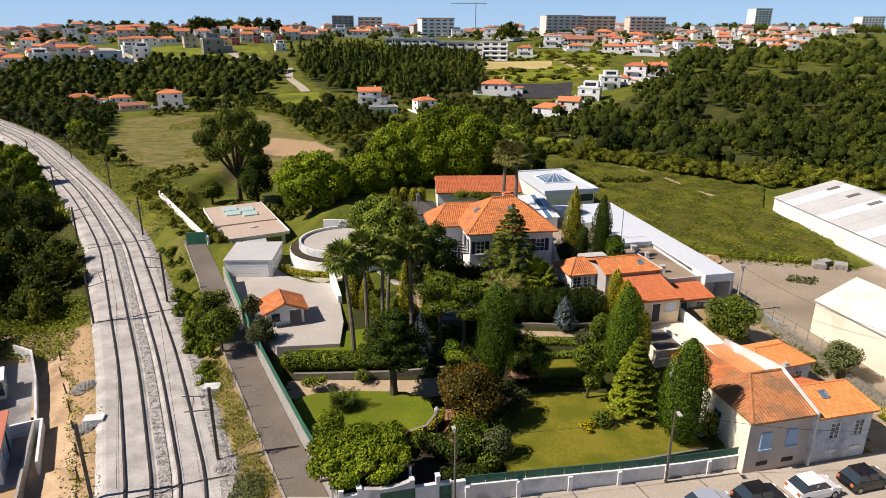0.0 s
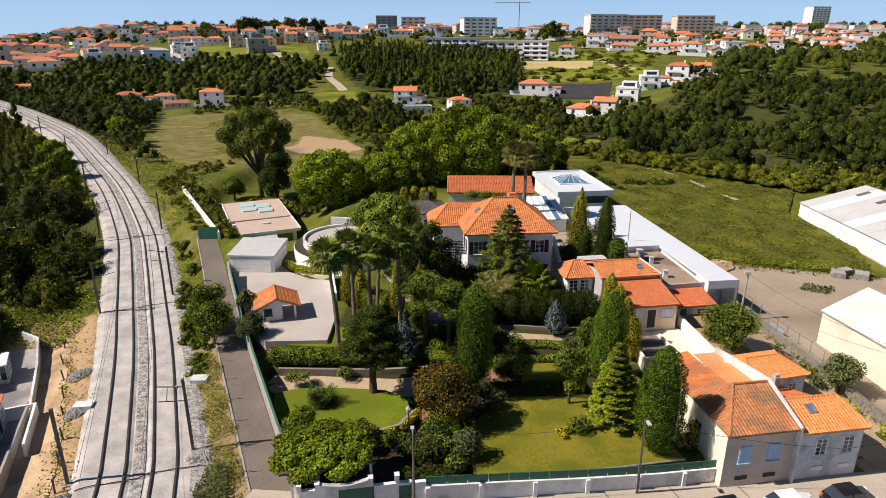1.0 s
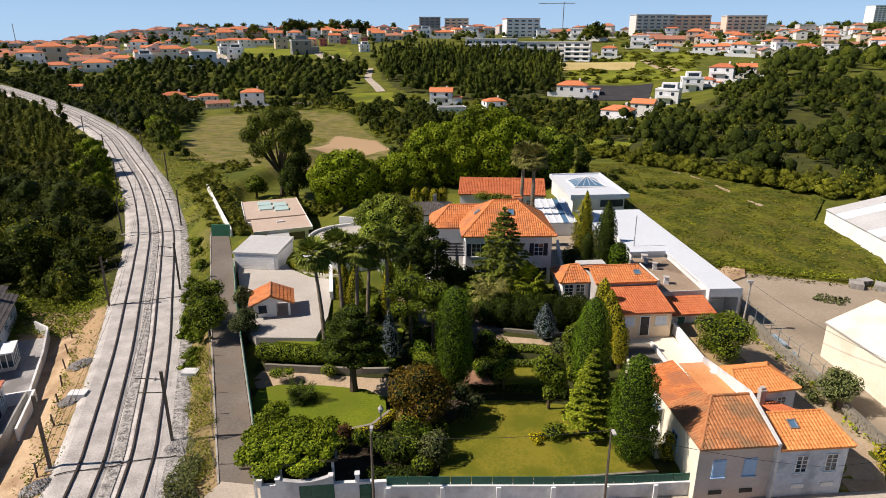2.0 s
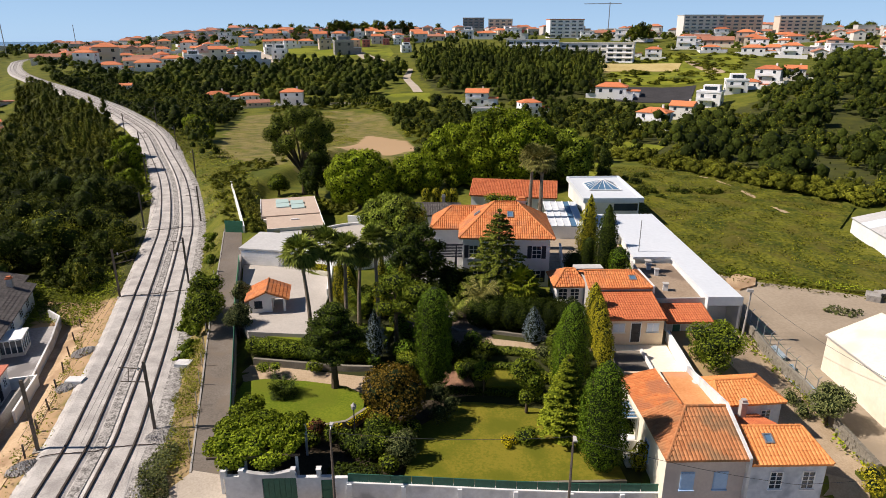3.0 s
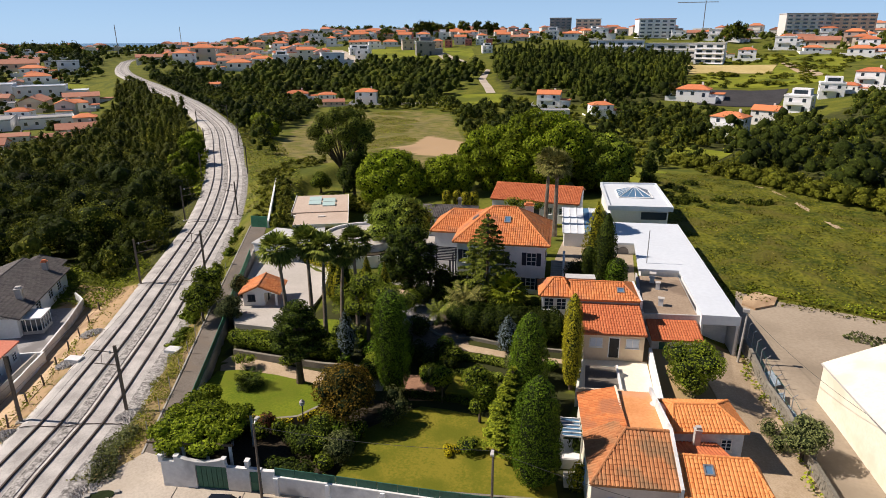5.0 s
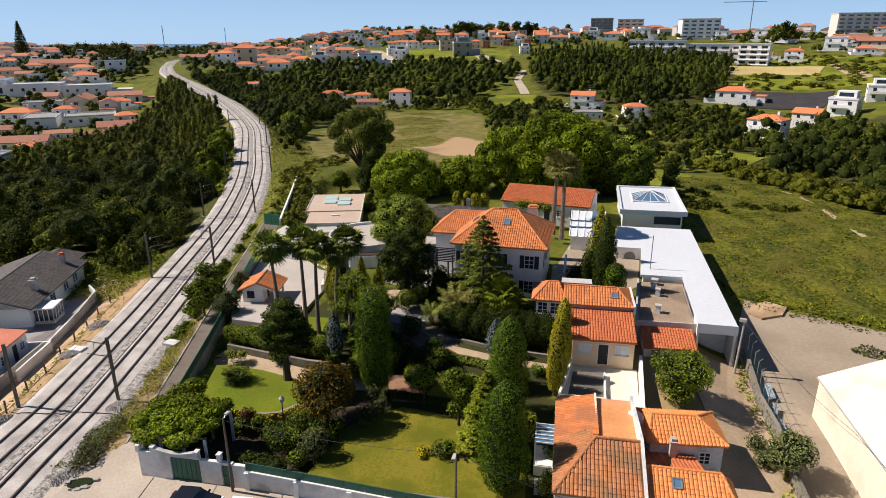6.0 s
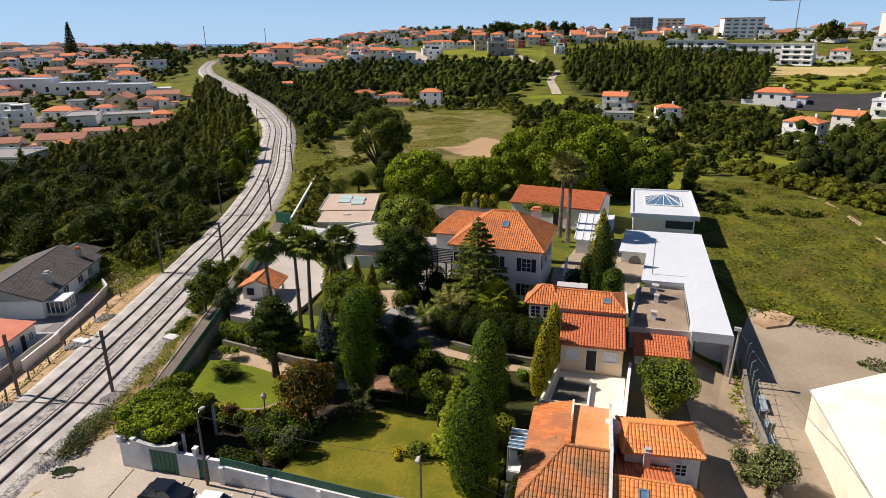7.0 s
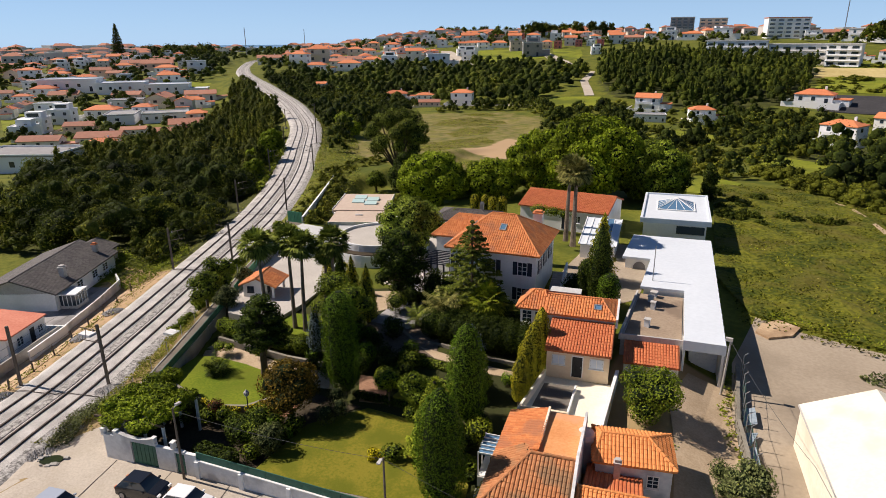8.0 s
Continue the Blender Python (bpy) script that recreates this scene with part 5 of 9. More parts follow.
def flat_house():
    h = thing("flat_roof_house", pose(-27.6, 92.6, -1.0, 0, 0, 28), "low house with a beige flat roof and skylights", "house")
    part("wall", Shape().box(0.3, 0.3, -3, 8.6, 7.2, 2.3).box(-0.5, 7.0, -3, 8.9, 19.5, 2.3), M_WHITE, h)
    part("roof", Shape().box(0, 0, 2.3, 9.2, 7.6, 2.55), M_BEIGEROOF, h)
    part("roof", Shape().box(-0.8, 7.6, 2.3, 9.2, 20.0, 2.75), M_BEIGEROOF, h)
    rim = Shape().box(-0.05, -0.08, 2.2, 9.25, 0.0, 2.68).box(-0.88, 7.6, 2.2, -0.8, 20.0, 2.9).box(9.2, 0, 2.2, 9.28, 20, 2.8)
    part("roof_edge", rim, M_WHITE, h)
    for x, y in ((1.9, 15.6), (4.5, 14.2), (1.9, 12.6), (4.5, 11.2)):
        part("skylight", Shape().prism([(x, y), (x + 2.3, y), (x + 2.3, y + 1.7), (x, y + 1.7)], 2.75, [2.95, 2.95, 3.2, 3.2]), M_PALEGLASS, h, "pale greenish roof light")
    part("vent", Shape().box(4.0, 4.6, 2.55, 5.3, 5.0, 2.75), M_WHITE_OLD, h)
    part("window", Shape().box(3.2, 0.24, 0.2, 8.0, 0.32, 1.9), M_GLASS, h)
    part("awning", Shape().prism([(2.0, -1.6), (5.4, -1.6), (5.4, 0.2), (2.0, 0.2)], [1.4, 1.4, 2.2, 2.2], [1.48, 1.48, 2.28, 2.28]), M_GREYROOF, h)


flat_house()


def garage():
    h = thing("garage", pose(-22.3, 75.1, 2.3, 0, 0, 1.5), "white double garage with a grey flat roof", "garage")
    part("wall", Shape().box(0, 0.1, -1, 5.8, 6.0, 2.15), M_WHITE, h)
    part("roof", Shape().prism([(-0.15, -0.1), (5.95, -0.1), (5.95, 6.2), (-0.15, 6.2)], 2.15, [2.35, 2.35, 2.7, 2.7]), M_GREYROOF, h)
    sh = Shape().box(0.4, 0.02, 0.05, 5.4, 0.1, 1.95)
    for i in range(4):
        sh.box(0.45, -0.01, 0.12 + i * 0.46, 5.35, 0.03, 0.5 + i * 0.46)
    part("garage_door", sh, M_WHITE, h, "white panelled garage door")


garage()


def cabin():
    h = thing("cabin", pose(-13.4, 60.9, 2.3, 0, 0, 22), "small white cabin with an orange gable roof and an open porch", "cabin")
    part("wall", Shape().box(0, 0, -1, 2.4, 3.4, 1.7), M_WHITE, h)
    for y in (0.0, 3.22):
        part("gable", Shape().prism([(0, y), (1.9, y), (1.9, y + 0.18), (0, y + 0.18)], 1.7, [1.75, 2.5, 2.5, 1.75]).prism([(1.9, y), (3.9, y), (3.9, y + 0.18), (1.9, y + 0.18)], [1.7, 1.6, 1.6, 1.7], [2.5, 1.72, 1.72, 2.5]), M_WHITE, h)
    for y in (0.1, 3.3):
        part("post", Shape().box(3.62, y - 0.12, -0.3, 3.86, y + 0.12, 1.7), M_WHITE, h)
    polys = [[(-0.4, 3.8, 1.6), (-0.4, -0.4, 1.6), (1.9, -0.4, 2.62), (1.9, 3.8, 2.62)], [(4.3, -0.4, 1.6), (4.3, 3.8, 1.6), (1.9, 3.8, 2.62), (1.9, -0.4, 2.62)]]
    tiled_roof(h, polys, M_TILE, ridges=[((1.9, -0.4, 2.62), (1.9, 3.8, 2.62))])
    window(h, pose(0.95, 0.0, 1.05), 0.7, 0.65, frame_m=M_NAVY, bars=(1, 0))
    door(h, face_e(2.4, 1.7, 0.0), 0.9, 1.9, M_DARK)
    part("porch_slab", Shape().box(-0.6, -1.0, -0.3, 4.4, 3.6, 0.06), M_DRIVE, h)


cabin()


def round_terrace():
    h = thing("round_terrace", pose(-8.6, 82.0, 0), "circular raised terrace with curved white walls", "terrace", kind="structure")
    part("base", Shape().lathe([(7.0, 1.5), (7.0, 4.3)], 48), M_WHITE, h)
    part("ledge", Shape().lathe([(6.9, 4.3), (6.9, 4.42)], 48), M_SOIL, h, "planted ledge round the terrace")
    part("floor", Shape().lathe([(5.6, 4.3), (5.6, 5.0)], 48), M_DRIVE, h)
    rim = Shape()
    for i in range(48):
        if 8 < i < 14:
            continue
        a, b = 2 * math.pi * i / 48, 2 * math.pi * (i + 1) / 48
        rim.prism([(5.75 * math.cos(a), 5.75 * math.sin(a)), (5.75 * math.cos(b), 5.75 * math.sin(b)), (5.45 * math.cos(b), 5.45 * math.sin(b)), (5.45 * math.cos(a), 5.45 * math.sin(a))], 4.4, 5.35)
    part("rim_wall", rim, M_WHITE_OLD, h, "low weathered white rim wall")
    bed_ = Shape()
    for i in range(25, 37):
        a, b = 2 * math.pi * i / 48, 2 * math.pi * (i + 1) / 48
        bed_.prism([(8.3 * math.cos(a), 8.3 * math.sin(a)), (8.3 * math.cos(b), 8.3 * math.sin(b)), (7.0 * math.cos(b), 7.0 * math.sin(b)), (7.0 * math.cos(a), 7.0 * math.sin(a))], 1.5, 2.75)
    part("planter", bed_, M_CREAM, h)
    part("back_wall", Shape().prism([(-4, 7.8), (4.5, 7.2), (4.5, 7.5), (-4, 8.1)], 2.5, 5.6), M_WHITE, h)
    part("ramp_wall", Shape().prism([(-0.4, -8.6), (0.1, -8.7), (2.0, -14.6), (1.6, -14.7)], 1.2, [4.3, 4.3, 3.2, 3.2]), M_WHITE, h)


round_terrace()


def dark_house():
    h = thing("bungalow", pose(-37.0, 51.2, -1.4, 0, 0, 122), "white bungalow with a dark grey tile roof", "house")
    # local x runs north along the railway, local y to the west
    W, D, E = 17.0, 11.0, 2.6
    part("wall", Shape().box(0.5, 0.5, -1, W - 0.5, D - 0.5, E), M_WHITE, h)
    polys = [[(0, 0, E), (W, 0, E), (W, D / 2, E + 1.9), (0, D / 2, E + 1.9)], [(W, D, E), (0, D, E), (0, D / 2, E + 1.9), (W, D / 2, E + 1.9)]]
    tiled_roof(h, polys, M_TILE_GREY, 0.3, 0.45, ridges=[((0, D / 2, E + 1.9), (W, D / 2, E + 1.9))])
    part("gable", Shape().prism([(0.5, 0.5), (W - 0.5, 0.5), (W - 0.5, D / 2), (0.5, D / 2)], E - 0.1, [E, E, E + 1.7, E + 1.7]).prism([(0.5, D / 2), (W - 0.5, D / 2), (W - 0.5, D - 0.5), (0.5, D - 0.5)], E - 0.1, [E + 1.7, E + 1.7, E, E]), M_GREYWALL, h)
    part("wing_wall", Shape().box(W - 0.5, 2.2, -1, W + 4.0, 8.0, E - 0.3), M_CREAM, h)
    wing = [[(W - 0.4, 1.8, E - 0.2), (W + 4.3, 1.8, E - 0.2), (W + 4.3, 5.1, E + 0.9), (W - 0.4, 5.1, E + 0.9)], [(W + 4.3, 8.4, E - 0.2), (W - 0.4, 8.4, E - 0.2), (W - 0.4, 5.1, E + 0.9), (W + 4.3, 5.1, E + 0.9)]]
    tiled_roof(h, wing, M_TILE_GREY, 0.3, 0.45)
    chimney(h, 5.0, 1.6, E + 0.5, E + 1.9, 0.7, M_GREYWALL, M_GREYWALL)
    chimney(h, 14.8, 2.2, E + 0.6, E + 1.9, 0.6, M_GREYWALL, M_TILE_RED)
    for x in (6.5, 10.5, 13.5):
        window(h, pose(x, 0.5, 1.5), 1.3, 1.0)
    v = Shape().box(1.2, -1.7, -0.5, 4.0, 0.5, 0.5)
    part("veranda_base", v, M_GREYWALL, h)
    fr = Shape()
    for i in range(5):
        fr.box(1.2 + i * 0.68, -1.7, 0.5, 1.28 + i * 0.68, -1.62, 2.0)
    for i in range(4):
        fr.box(1.2, -1.7 + i * 0.55, 0.5, 1.28, -1.62 + i * 0.55, 2.0)
    fr.box(1.1, -1.8, 2.0, 4.1, 0.5, 2.15)
    part("veranda_frame", fr, M_WHITE, h, "white glazed veranda frame")
    part("veranda_glass", Shape().box(1.25, -1.64, 0.5, 3.95, 0.4, 1.98), M_GLASS, h)


dark_house()


def red_cottage():
    h = thing("cottage", pose(-28.6, 41.2, -1.0, 0, 0, 118), "small white cottage with a flat red roof", "house")
    part("wall", Shape().box(0, 0, -1, 6.4, 6.0, 2.3), M_WHITE, h)
    part("roof", Shape().prism([(-0.2, -0.2), (6.6, -0.2), (6.6, 6.2), (-0.2, 6.2)], 2.3, [2.45, 2.45, 3.1, 3.1]), mat("red_sealed_roof", (0.55, 0.17, 0.10), (0.66, 0.25, 0.16), 0.8, 0.4, 4.0), h, "flat sealed red roof")
    door(h, pose(4.0, 0.0, 0.0), 0.8, 1.9, M_DARK)
    window(h, pose(2.0, 0.0, 1.2), 0.9, 0.9)
    window(h, pose(5.4, 0.0, 1.2), 0.7, 0.8)
    part("yard_wall", Shape().box(6.4, -2.2, -1, 6.6, 0.0, 1.0).box(0, -2.4, -1, 6.6, -2.2, 1.0), M_WHITE, h)


red_cottage()


# ---- garden walls ----
def wall_run(name, pts, z0, z1, t, material, label, caps=None):
    """A wall along plan points with a base and a top height at each."""
    sh = Shape()
    for i in range(len(pts) - 1):
        a, b = Vector(pts[i]), Vector(pts[i + 1])
        n = Vector((a.y - b.y, b.x - a.x)).normalized() * t / 2
        sh.prism([a - n, b - n, b + n, a + n], [z0[i], z0[i + 1], z0[i + 1], z0[i]], [z1[i], z1[i + 1], z1[i + 1], z1[i]])
    return solid(name, sh, material, label, "wall", "structure")


FA, FB = Vector((-1.9, 35.85)), Vector((28.45, 43.25))
FD = (FB - FA).normalized()


def fpt(u):
    p = FA + FD * u
    return (p.x, p.y)


def front_wall():
    us = [8.6, 14.0, 20.0, 26.0, 31.1]
    pts = [fpt(u) for u in us]
    base = [float(street_z(p[0])) - 0.6 for p in pts]
    top = [1.55, 1.15, 0.65, 0.25, 0.12]
    wall_run("wall_street", pts, base, top, 0.25, M_WHITE_OLD, "weathered white garden wall along the street")
    cop = Shape()
    for i in range(4):
        a, b = pts[i], pts[i + 1]
        cop.prism([(a[0], a[1] - 0.2), (b[0], b[1] - 0.2), (b[0], b[1] + 0.2), (a[0], a[1] + 0.2)], [top[i], top[i + 1], top[i + 1], top[i]], [top[i] + 0.08, top[i + 1] + 0.08, top[i + 1] + 0.08, top[i] + 0.08])
    solid("wall_coping", cop, M_WHITE, "white coping on the street wall", "coping", "structure")
    fence = thing("green_fence", Matrix.Identity(4), "dark green sheet screen on top of the street wall", "fence")
    for i in range(15):
        u0, u1 = 8.6 + i * 1.5, 8.6 + (i + 1) * 1.5 - 0.04
        a, b = fpt(u0), fpt(u1)
        za, zb = np.interp([u0, u1], us, top)
        part("screen_panel", Shape().prism([(a[0], a[1] - 0.03), (b[0], b[1] - 0.03), (b[0], b[1] + 0.03), (a[0], a[1] + 0.03)], [za + 0.08, zb + 0.08, zb + 0.08, za + 0.08], [za + 0.72, zb + 0.72, zb + 0.72, za + 0.72]), M_GREEN, fence)
    # pilasters on the street side
    for u in (8.7, 12.5, 16.5, 20.5, 24.5, 28.2, 31.0):
        p = fpt(u)
        z = float(np.interp(u, us, top))
        solid("pilaster", Shape().box(-0.16, -0.22, -2.6, 0.16, 0.0, 0.0), M_WHITE, "white pilaster on the street wall", "pilaster", "structure", "", pose(p[0] + 0.03, p[1] - 0.1, z, 0, 0, 13.7))
    # gate part with tall white wall
    g = thing("gate_wall", pose(FA.x, FA.y, 0.0, 0, 0, 13.7), "weathered white gate wall with low pillars and a balustrade", "wall", kind="structure")
    part("wall", Shape().box(0, -0.15, -0.6, 2.6, 0.15, 2.3).box(2.6, -0.15, 2.1, 5.0, 0.15, 2.3).box(5.0, -0.15, -0.6, 6.7, 0.15, 2.1).box(7.6, -0.15, -0.6, 8.6, 0.15, 2.0).box(6.7, -0.15, 1.9, 7.6, 0.15, 2.1), M_WHITE_OLD, g)
    curve = Shape()
    for i in range(12):
        a, b = i / 12, (i + 1) / 12
        curve.prism([(1.2 + 3.6 * a, -0.17), (1.2 + 3.6 * b, -0.17), (1.2 + 3.6 * b, 0.17), (1.2 + 3.6 * a, 0.17)], 2.3, [2.72 - 0.32 * math.sin(math.pi * k) for k in (a, b, b, a)])
    part("balustrade", curve, M_WHITE_OLD, g, "white parapet with a sagging curved top")
    for x in (0.0, 1.2, 4.8, 6.6):
        part("pillar", Shape().box(x - 0.14, -0.19, 2.2, x + 0.14, 0.19, 2.74).box(x - 0.18, -0.22, 2.74, x + 0.18, 0.22, 2.8), M_WHITE_OLD, g)
    dd = Shape().box(2.62, -0.02, -0.1, 4.98, 0.06, 2.1)
    for i in range(6):
        dd.box(2.66 + i * 0.39, -0.05, 0.0, 3.0 + i * 0.39, -0.02, 2.0)
    part("gate", dd, M_GREEN, g, "dark green sheet gate")
    d2 = Shape().box(6.72, -0.02, -0.2, 7.58, 0.05, 1.9).box(6.8, -0.05, 0.1, 7.5, -0.02, 0.9).box(6.8, -0.05, 1.0, 7.5, -0.02, 1.8)
    part("gate_door", d2, M_GREEN, g, "dark green wooden garden door")


front_wall()


def west_wall():
    ys = [35.9, 44, 52, 60, 68, 75.6]
    pts = [(float(wall_x(y)) + 0.13, y) for y in ys]
    base = [float(lane_z(y)) - 0.6 for y in ys]
    top = [float(lane_z(y)) + h for y, h in zip(ys, (2.2, 1.6, 1.5, 1.5, 1.6, 1.9))]
    wall_run("wall_west", pts, base, top, 0.22, M_CONCPOLE, "weathered pale garden wall along the lane")
    fence = thing("green_screen", Matrix.Identity(4), "green sheet screen on the lane wall", "fence")
    for i in range(30):
        y0, y1 = 38 + i * 1.22, 38 + (i + 1) * 1.22 - 0.03
        if y1 > 74.5:
            break
        za, zb = np.interp([y0, y1], ys, top)
        xa, xb = float(wall_x(y0)) + 0.13, float(wall_x(y1)) + 0.13
        hh = 0.75 if y0 < 60 else 1.0
        part("screen_panel", Shape().prism([(xa + 0.03, y0), (xb + 0.03, y1), (xb - 0.03, y1), (xa - 0.03, y0)], [za, zb, zb, za], [za + hh, zb + hh, zb + hh, za + hh]), M_GREEN2 if y0 > 56 else M_GREEN, fence)
    # low kerb with a wire fence on the railway side
    ys = [38, 46, 56, 66, 78, 88]
    wall_run("lane_kerb", [(float(wall_x(y)) - 3.25, y) for y in ys], [float(lane_z(y)) - 0.5 for y in ys], [float(lane_z(y)) + 0.14 for y in ys], 0.15, M_CONCPOLE, "low concrete lane kerb")
    gt = thing("lane_gate", pose(-29.2, 88.2, 2.2, 0, 0, 8), "green double gate at the end of the lane", "gate")
    for x in (-2.9, -1.45):
        s = Shape().box(x, -0.04, 0.05, x + 1.42, 0.04, 2.0)
        for i in range(5):
            s.box(x + 0.06 + i * 0.27, -0.06, 0.1, x + 0.26 + i * 0.27, -0.04, 1.95)
        part("gate_leaf", s, M_GREEN2, gt)
    ys = [88, 99, 110, 121.5]
    wall_run("wall_north_west", [(float(wall_x(y)) + 0.2, y) for y in ys], [-2] * 4, [3.5, 3.0, 2.5, 2.1], 0.3, M_WHITE, "long white boundary wall")


west_wall()
wall_run("wall_bed", [(-9.0, 53.2), (-4.5, 53.4), (0.5, 53.7), (5, 54.4)], [0.3] * 4, [1.45, 1.45, 1.45, 1.5], 0.3, M_STONE, "low stone retaining wall behind the path")
wall_run("wall_bed", [(13.4, 62.6), (18, 62.3), (23.4, 63)], [0.5] * 3, [2.2, 2.15, 2.15], 0.3, M_STONE, "low stone retaining wall below the hedge")
wall_run("wall_bed", [(5, 65), (10, 62.3), (13.4, 62.6)], [0.5] * 3, [2.2, 2.0, 2.1], 0.3, M_STONE, "low stone retaining wall of the garden court")
wall_run("lawn_edge", [(-6.2, 45.0), (-2.2, 44.35), (1.3, 44.35), (3.5, 45.4), (4.5, 47.5)], [0.0] * 5, [1.02, 1.05, 1.12, 1.22, 1.25], 0.25, M_STONE, "curved stone edge of the lawn")
wall_run("lawn_edge", [(9.9, 39.75), (25.9, 43.65)], [-0.6, -0.6], [0.42, 0.42], 0.2, M_STONE, "stone edge of the sunny lawn")
wall_run("wall_bungalow", [(-27.0, 41.2), (-30.2, 48.0), (-34.6, 55.2), (-38.2, 60.4), (-40.8, 61.6)], [-2] * 5, [-0.4, -0.3, -0.2, -0.1, -0.1], 0.2, M_WHITE_OLD, "white yard wall of the bungalow")
wall_run("wall_yard_edge", [(-24.6, 36.2), (-27.0, 41.2), (-29.9, 47.4)], [-2] * 3, [0.0, 0.05, 0.1], 0.2, M_CONCPOLE, "low concrete edge of the sandy strip")


# ---- plants ----
RNG = np.random.default_rng(7)


def leaf_quads(c, nrm, size, rng, flat=0.5, asp=0.66):
    """Leaf clumps at points c, facing roughly along nrm: an array of quads."""
    n = len(c)
    d = nrm + rng.normal(0, flat, (n, 3))
    d /= np.linalg.norm(d, axis=1)[:, None] + 1e-9
    r = rng.normal(0, 1, (n, 3))
    u = np.cross(d, r)
    u /= np.linalg.norm(u, axis=1)[:, None] + 1e-9
    v = np.cross(d, u)
    s = np.broadcast_to(np.asarray(size, float), (n,)) * rng.uniform(0.6, 1.35, n)
    a, b = u * s[:, None] * 0.5, v * (s * asp)[:, None] * 0.5
    return np.stack([c - a * 0.9, c - b, c + a * 1.1, c + b], 1)


def ellipsoid_leaves(blobs, density, size, rng, flat=0.5, rough=0.16):
    """Leaves on and just inside a union of ellipsoids (x, y, z, rx, ry, rz)."""
    out = []
    B = np.array(blobs, float)
    for i, (x, y, z, rx, ry, rz) in enumerate(B):
        area = 4 * math.pi * (((rx * ry) ** 1.6 + (rx * rz) ** 1.6 + (ry * rz) ** 1.6) / 3) ** (1 / 1.6)
        n = max(6, int(area * density * 3.4))
        d = rng.normal(0, 1, (n, 3))
        d /= np.linalg.norm(d, axis=1)[:, None]
        k = 1 - np.abs(rng.normal(0, rough, n))
        k *= 1 + 0.12 * np.sin(d[:, 0] * 5 + i) * np.sin(d[:, 1] * 5 + 2 * i) * np.cos(d[:, 2] * 4)
        p = np.array([x, y, z]) + d * k[:, None] * np.array([rx, ry, rz])
        keep = np.ones(n, bool)
        for j, b in enumerate(B):
            if j != i:
                q = (p - b[:3]) / b[3:]
                keep &= (q * q).sum(1) > 0.62
        nr = d / np.array([rx, ry, rz])
        nr /= np.linalg.norm(nr, axis=1)[:, None]
        out.append(leaf_quads(p[keep], nr[keep], size * 0.76, rng, flat * 0.8))
    return np.concatenate(out)


def column_leaves(profile, density, size, rng, lumps=0.12):
    """Leaves on an upright body: profile gives (height, radius)."""
    hs, rs = np.array([p[0] for p in profile]), np.array([p[1] for p in profile])
    n = int(2 * math.pi * float(((rs[1:] + rs[:-1]) / 2 * np.diff(hs)).sum()) * density * 4.0)
    h = rng.uniform(hs[0], hs[-1], n * 2)
    r = np.interp(h, hs, rs)
    ok = rng.uniform(0, rs.max(), n * 2) < r + 0.05
    h, r = h[ok][:n], r[ok][:n]
    w = rng.uniform(0, 2 * math.pi, len(h))
    r = r * (1 - np.abs(rng.normal(0, 0.13, len(h)))) * (1 + lumps * np.sin(3 * w + h * 1.7) * np.sin(h * 2.3 + 2 * w) + 0.5 * lumps * np.sin(7 * w - h * 3.1) * np.sin(h * 5.3 + 3 * w))
    p = np.stack([r * np.cos(w), r * np.sin(w), h], 1)
    sl = np.interp(h, (hs[1:] + hs[:-1]) / 2, -np.diff(rs) / np.diff(hs))
    nr = np.stack([np.cos(w), np.sin(w), sl], 1)
    nr /= np.linalg.norm(nr, axis=1)[:, None]
    return leaf_quads(p, nr, size * 0.68, rng, 0.42)


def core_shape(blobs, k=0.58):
    """The dense inside of a crown, drawn near black to paint its shade."""
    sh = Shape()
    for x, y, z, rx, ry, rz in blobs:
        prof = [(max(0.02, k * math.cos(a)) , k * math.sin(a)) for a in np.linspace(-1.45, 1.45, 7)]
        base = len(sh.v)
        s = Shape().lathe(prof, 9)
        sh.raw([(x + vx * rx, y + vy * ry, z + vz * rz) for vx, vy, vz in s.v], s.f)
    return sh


def trunk_shape(h, r, lean=(0, 0), limbs=(), n=8):
    sh = Shape()
    k = 6
    for i in range(k):
        a, b = i / k, (i + 1) / k
        f = lambda t: (lean[0] * t * t, lean[1] * t * t, h * t - 0.3 * (t == 0))
        sh.tube(f(a), f(b), r * (1.25 - 0.6 * a) if i else r * 1.5, r * (1.25 - 0.6 * b), n)
    for end, z0 in limbs:
        t = z0 / h
        sh.tube((lean[0] * t * t, lean[1] * t * t, z0), end, r * 0.5, r * 0.2, 6)
    return sh


def tree(x, y, h, blobs, leaf, label, density=9.0, size=0.34, trunk=0.2, trunk_h=None, lean=(0, 0), base=None, category="tree", name="tree", flat=0.5, group=""):
    """A tree with trunk, limbs into every crown clump, and a crown of leaf clumps."""
    z = hz(x, y) if base is None else base
    t = thing(name, pose(x, y, z), label, category, group)
    th = trunk_h or h * 0.6
    limbs = [((b[0], b[1], b[2]), min(th * 0.98, max(th * 0.35, b[2] - 1.2))) for b in blobs]
    part("trunk", trunk_shape(th, trunk, lean, limbs), M_BARK, t)
    q = ellipsoid_leaves(blobs, density, size, RNG, flat)
    crown = part("crown", quads_mesh("crown", q, leaf), leaf, t)
    part("crown_core", core_shape(blobs), M_INNER_SHADE, crown)
    return t


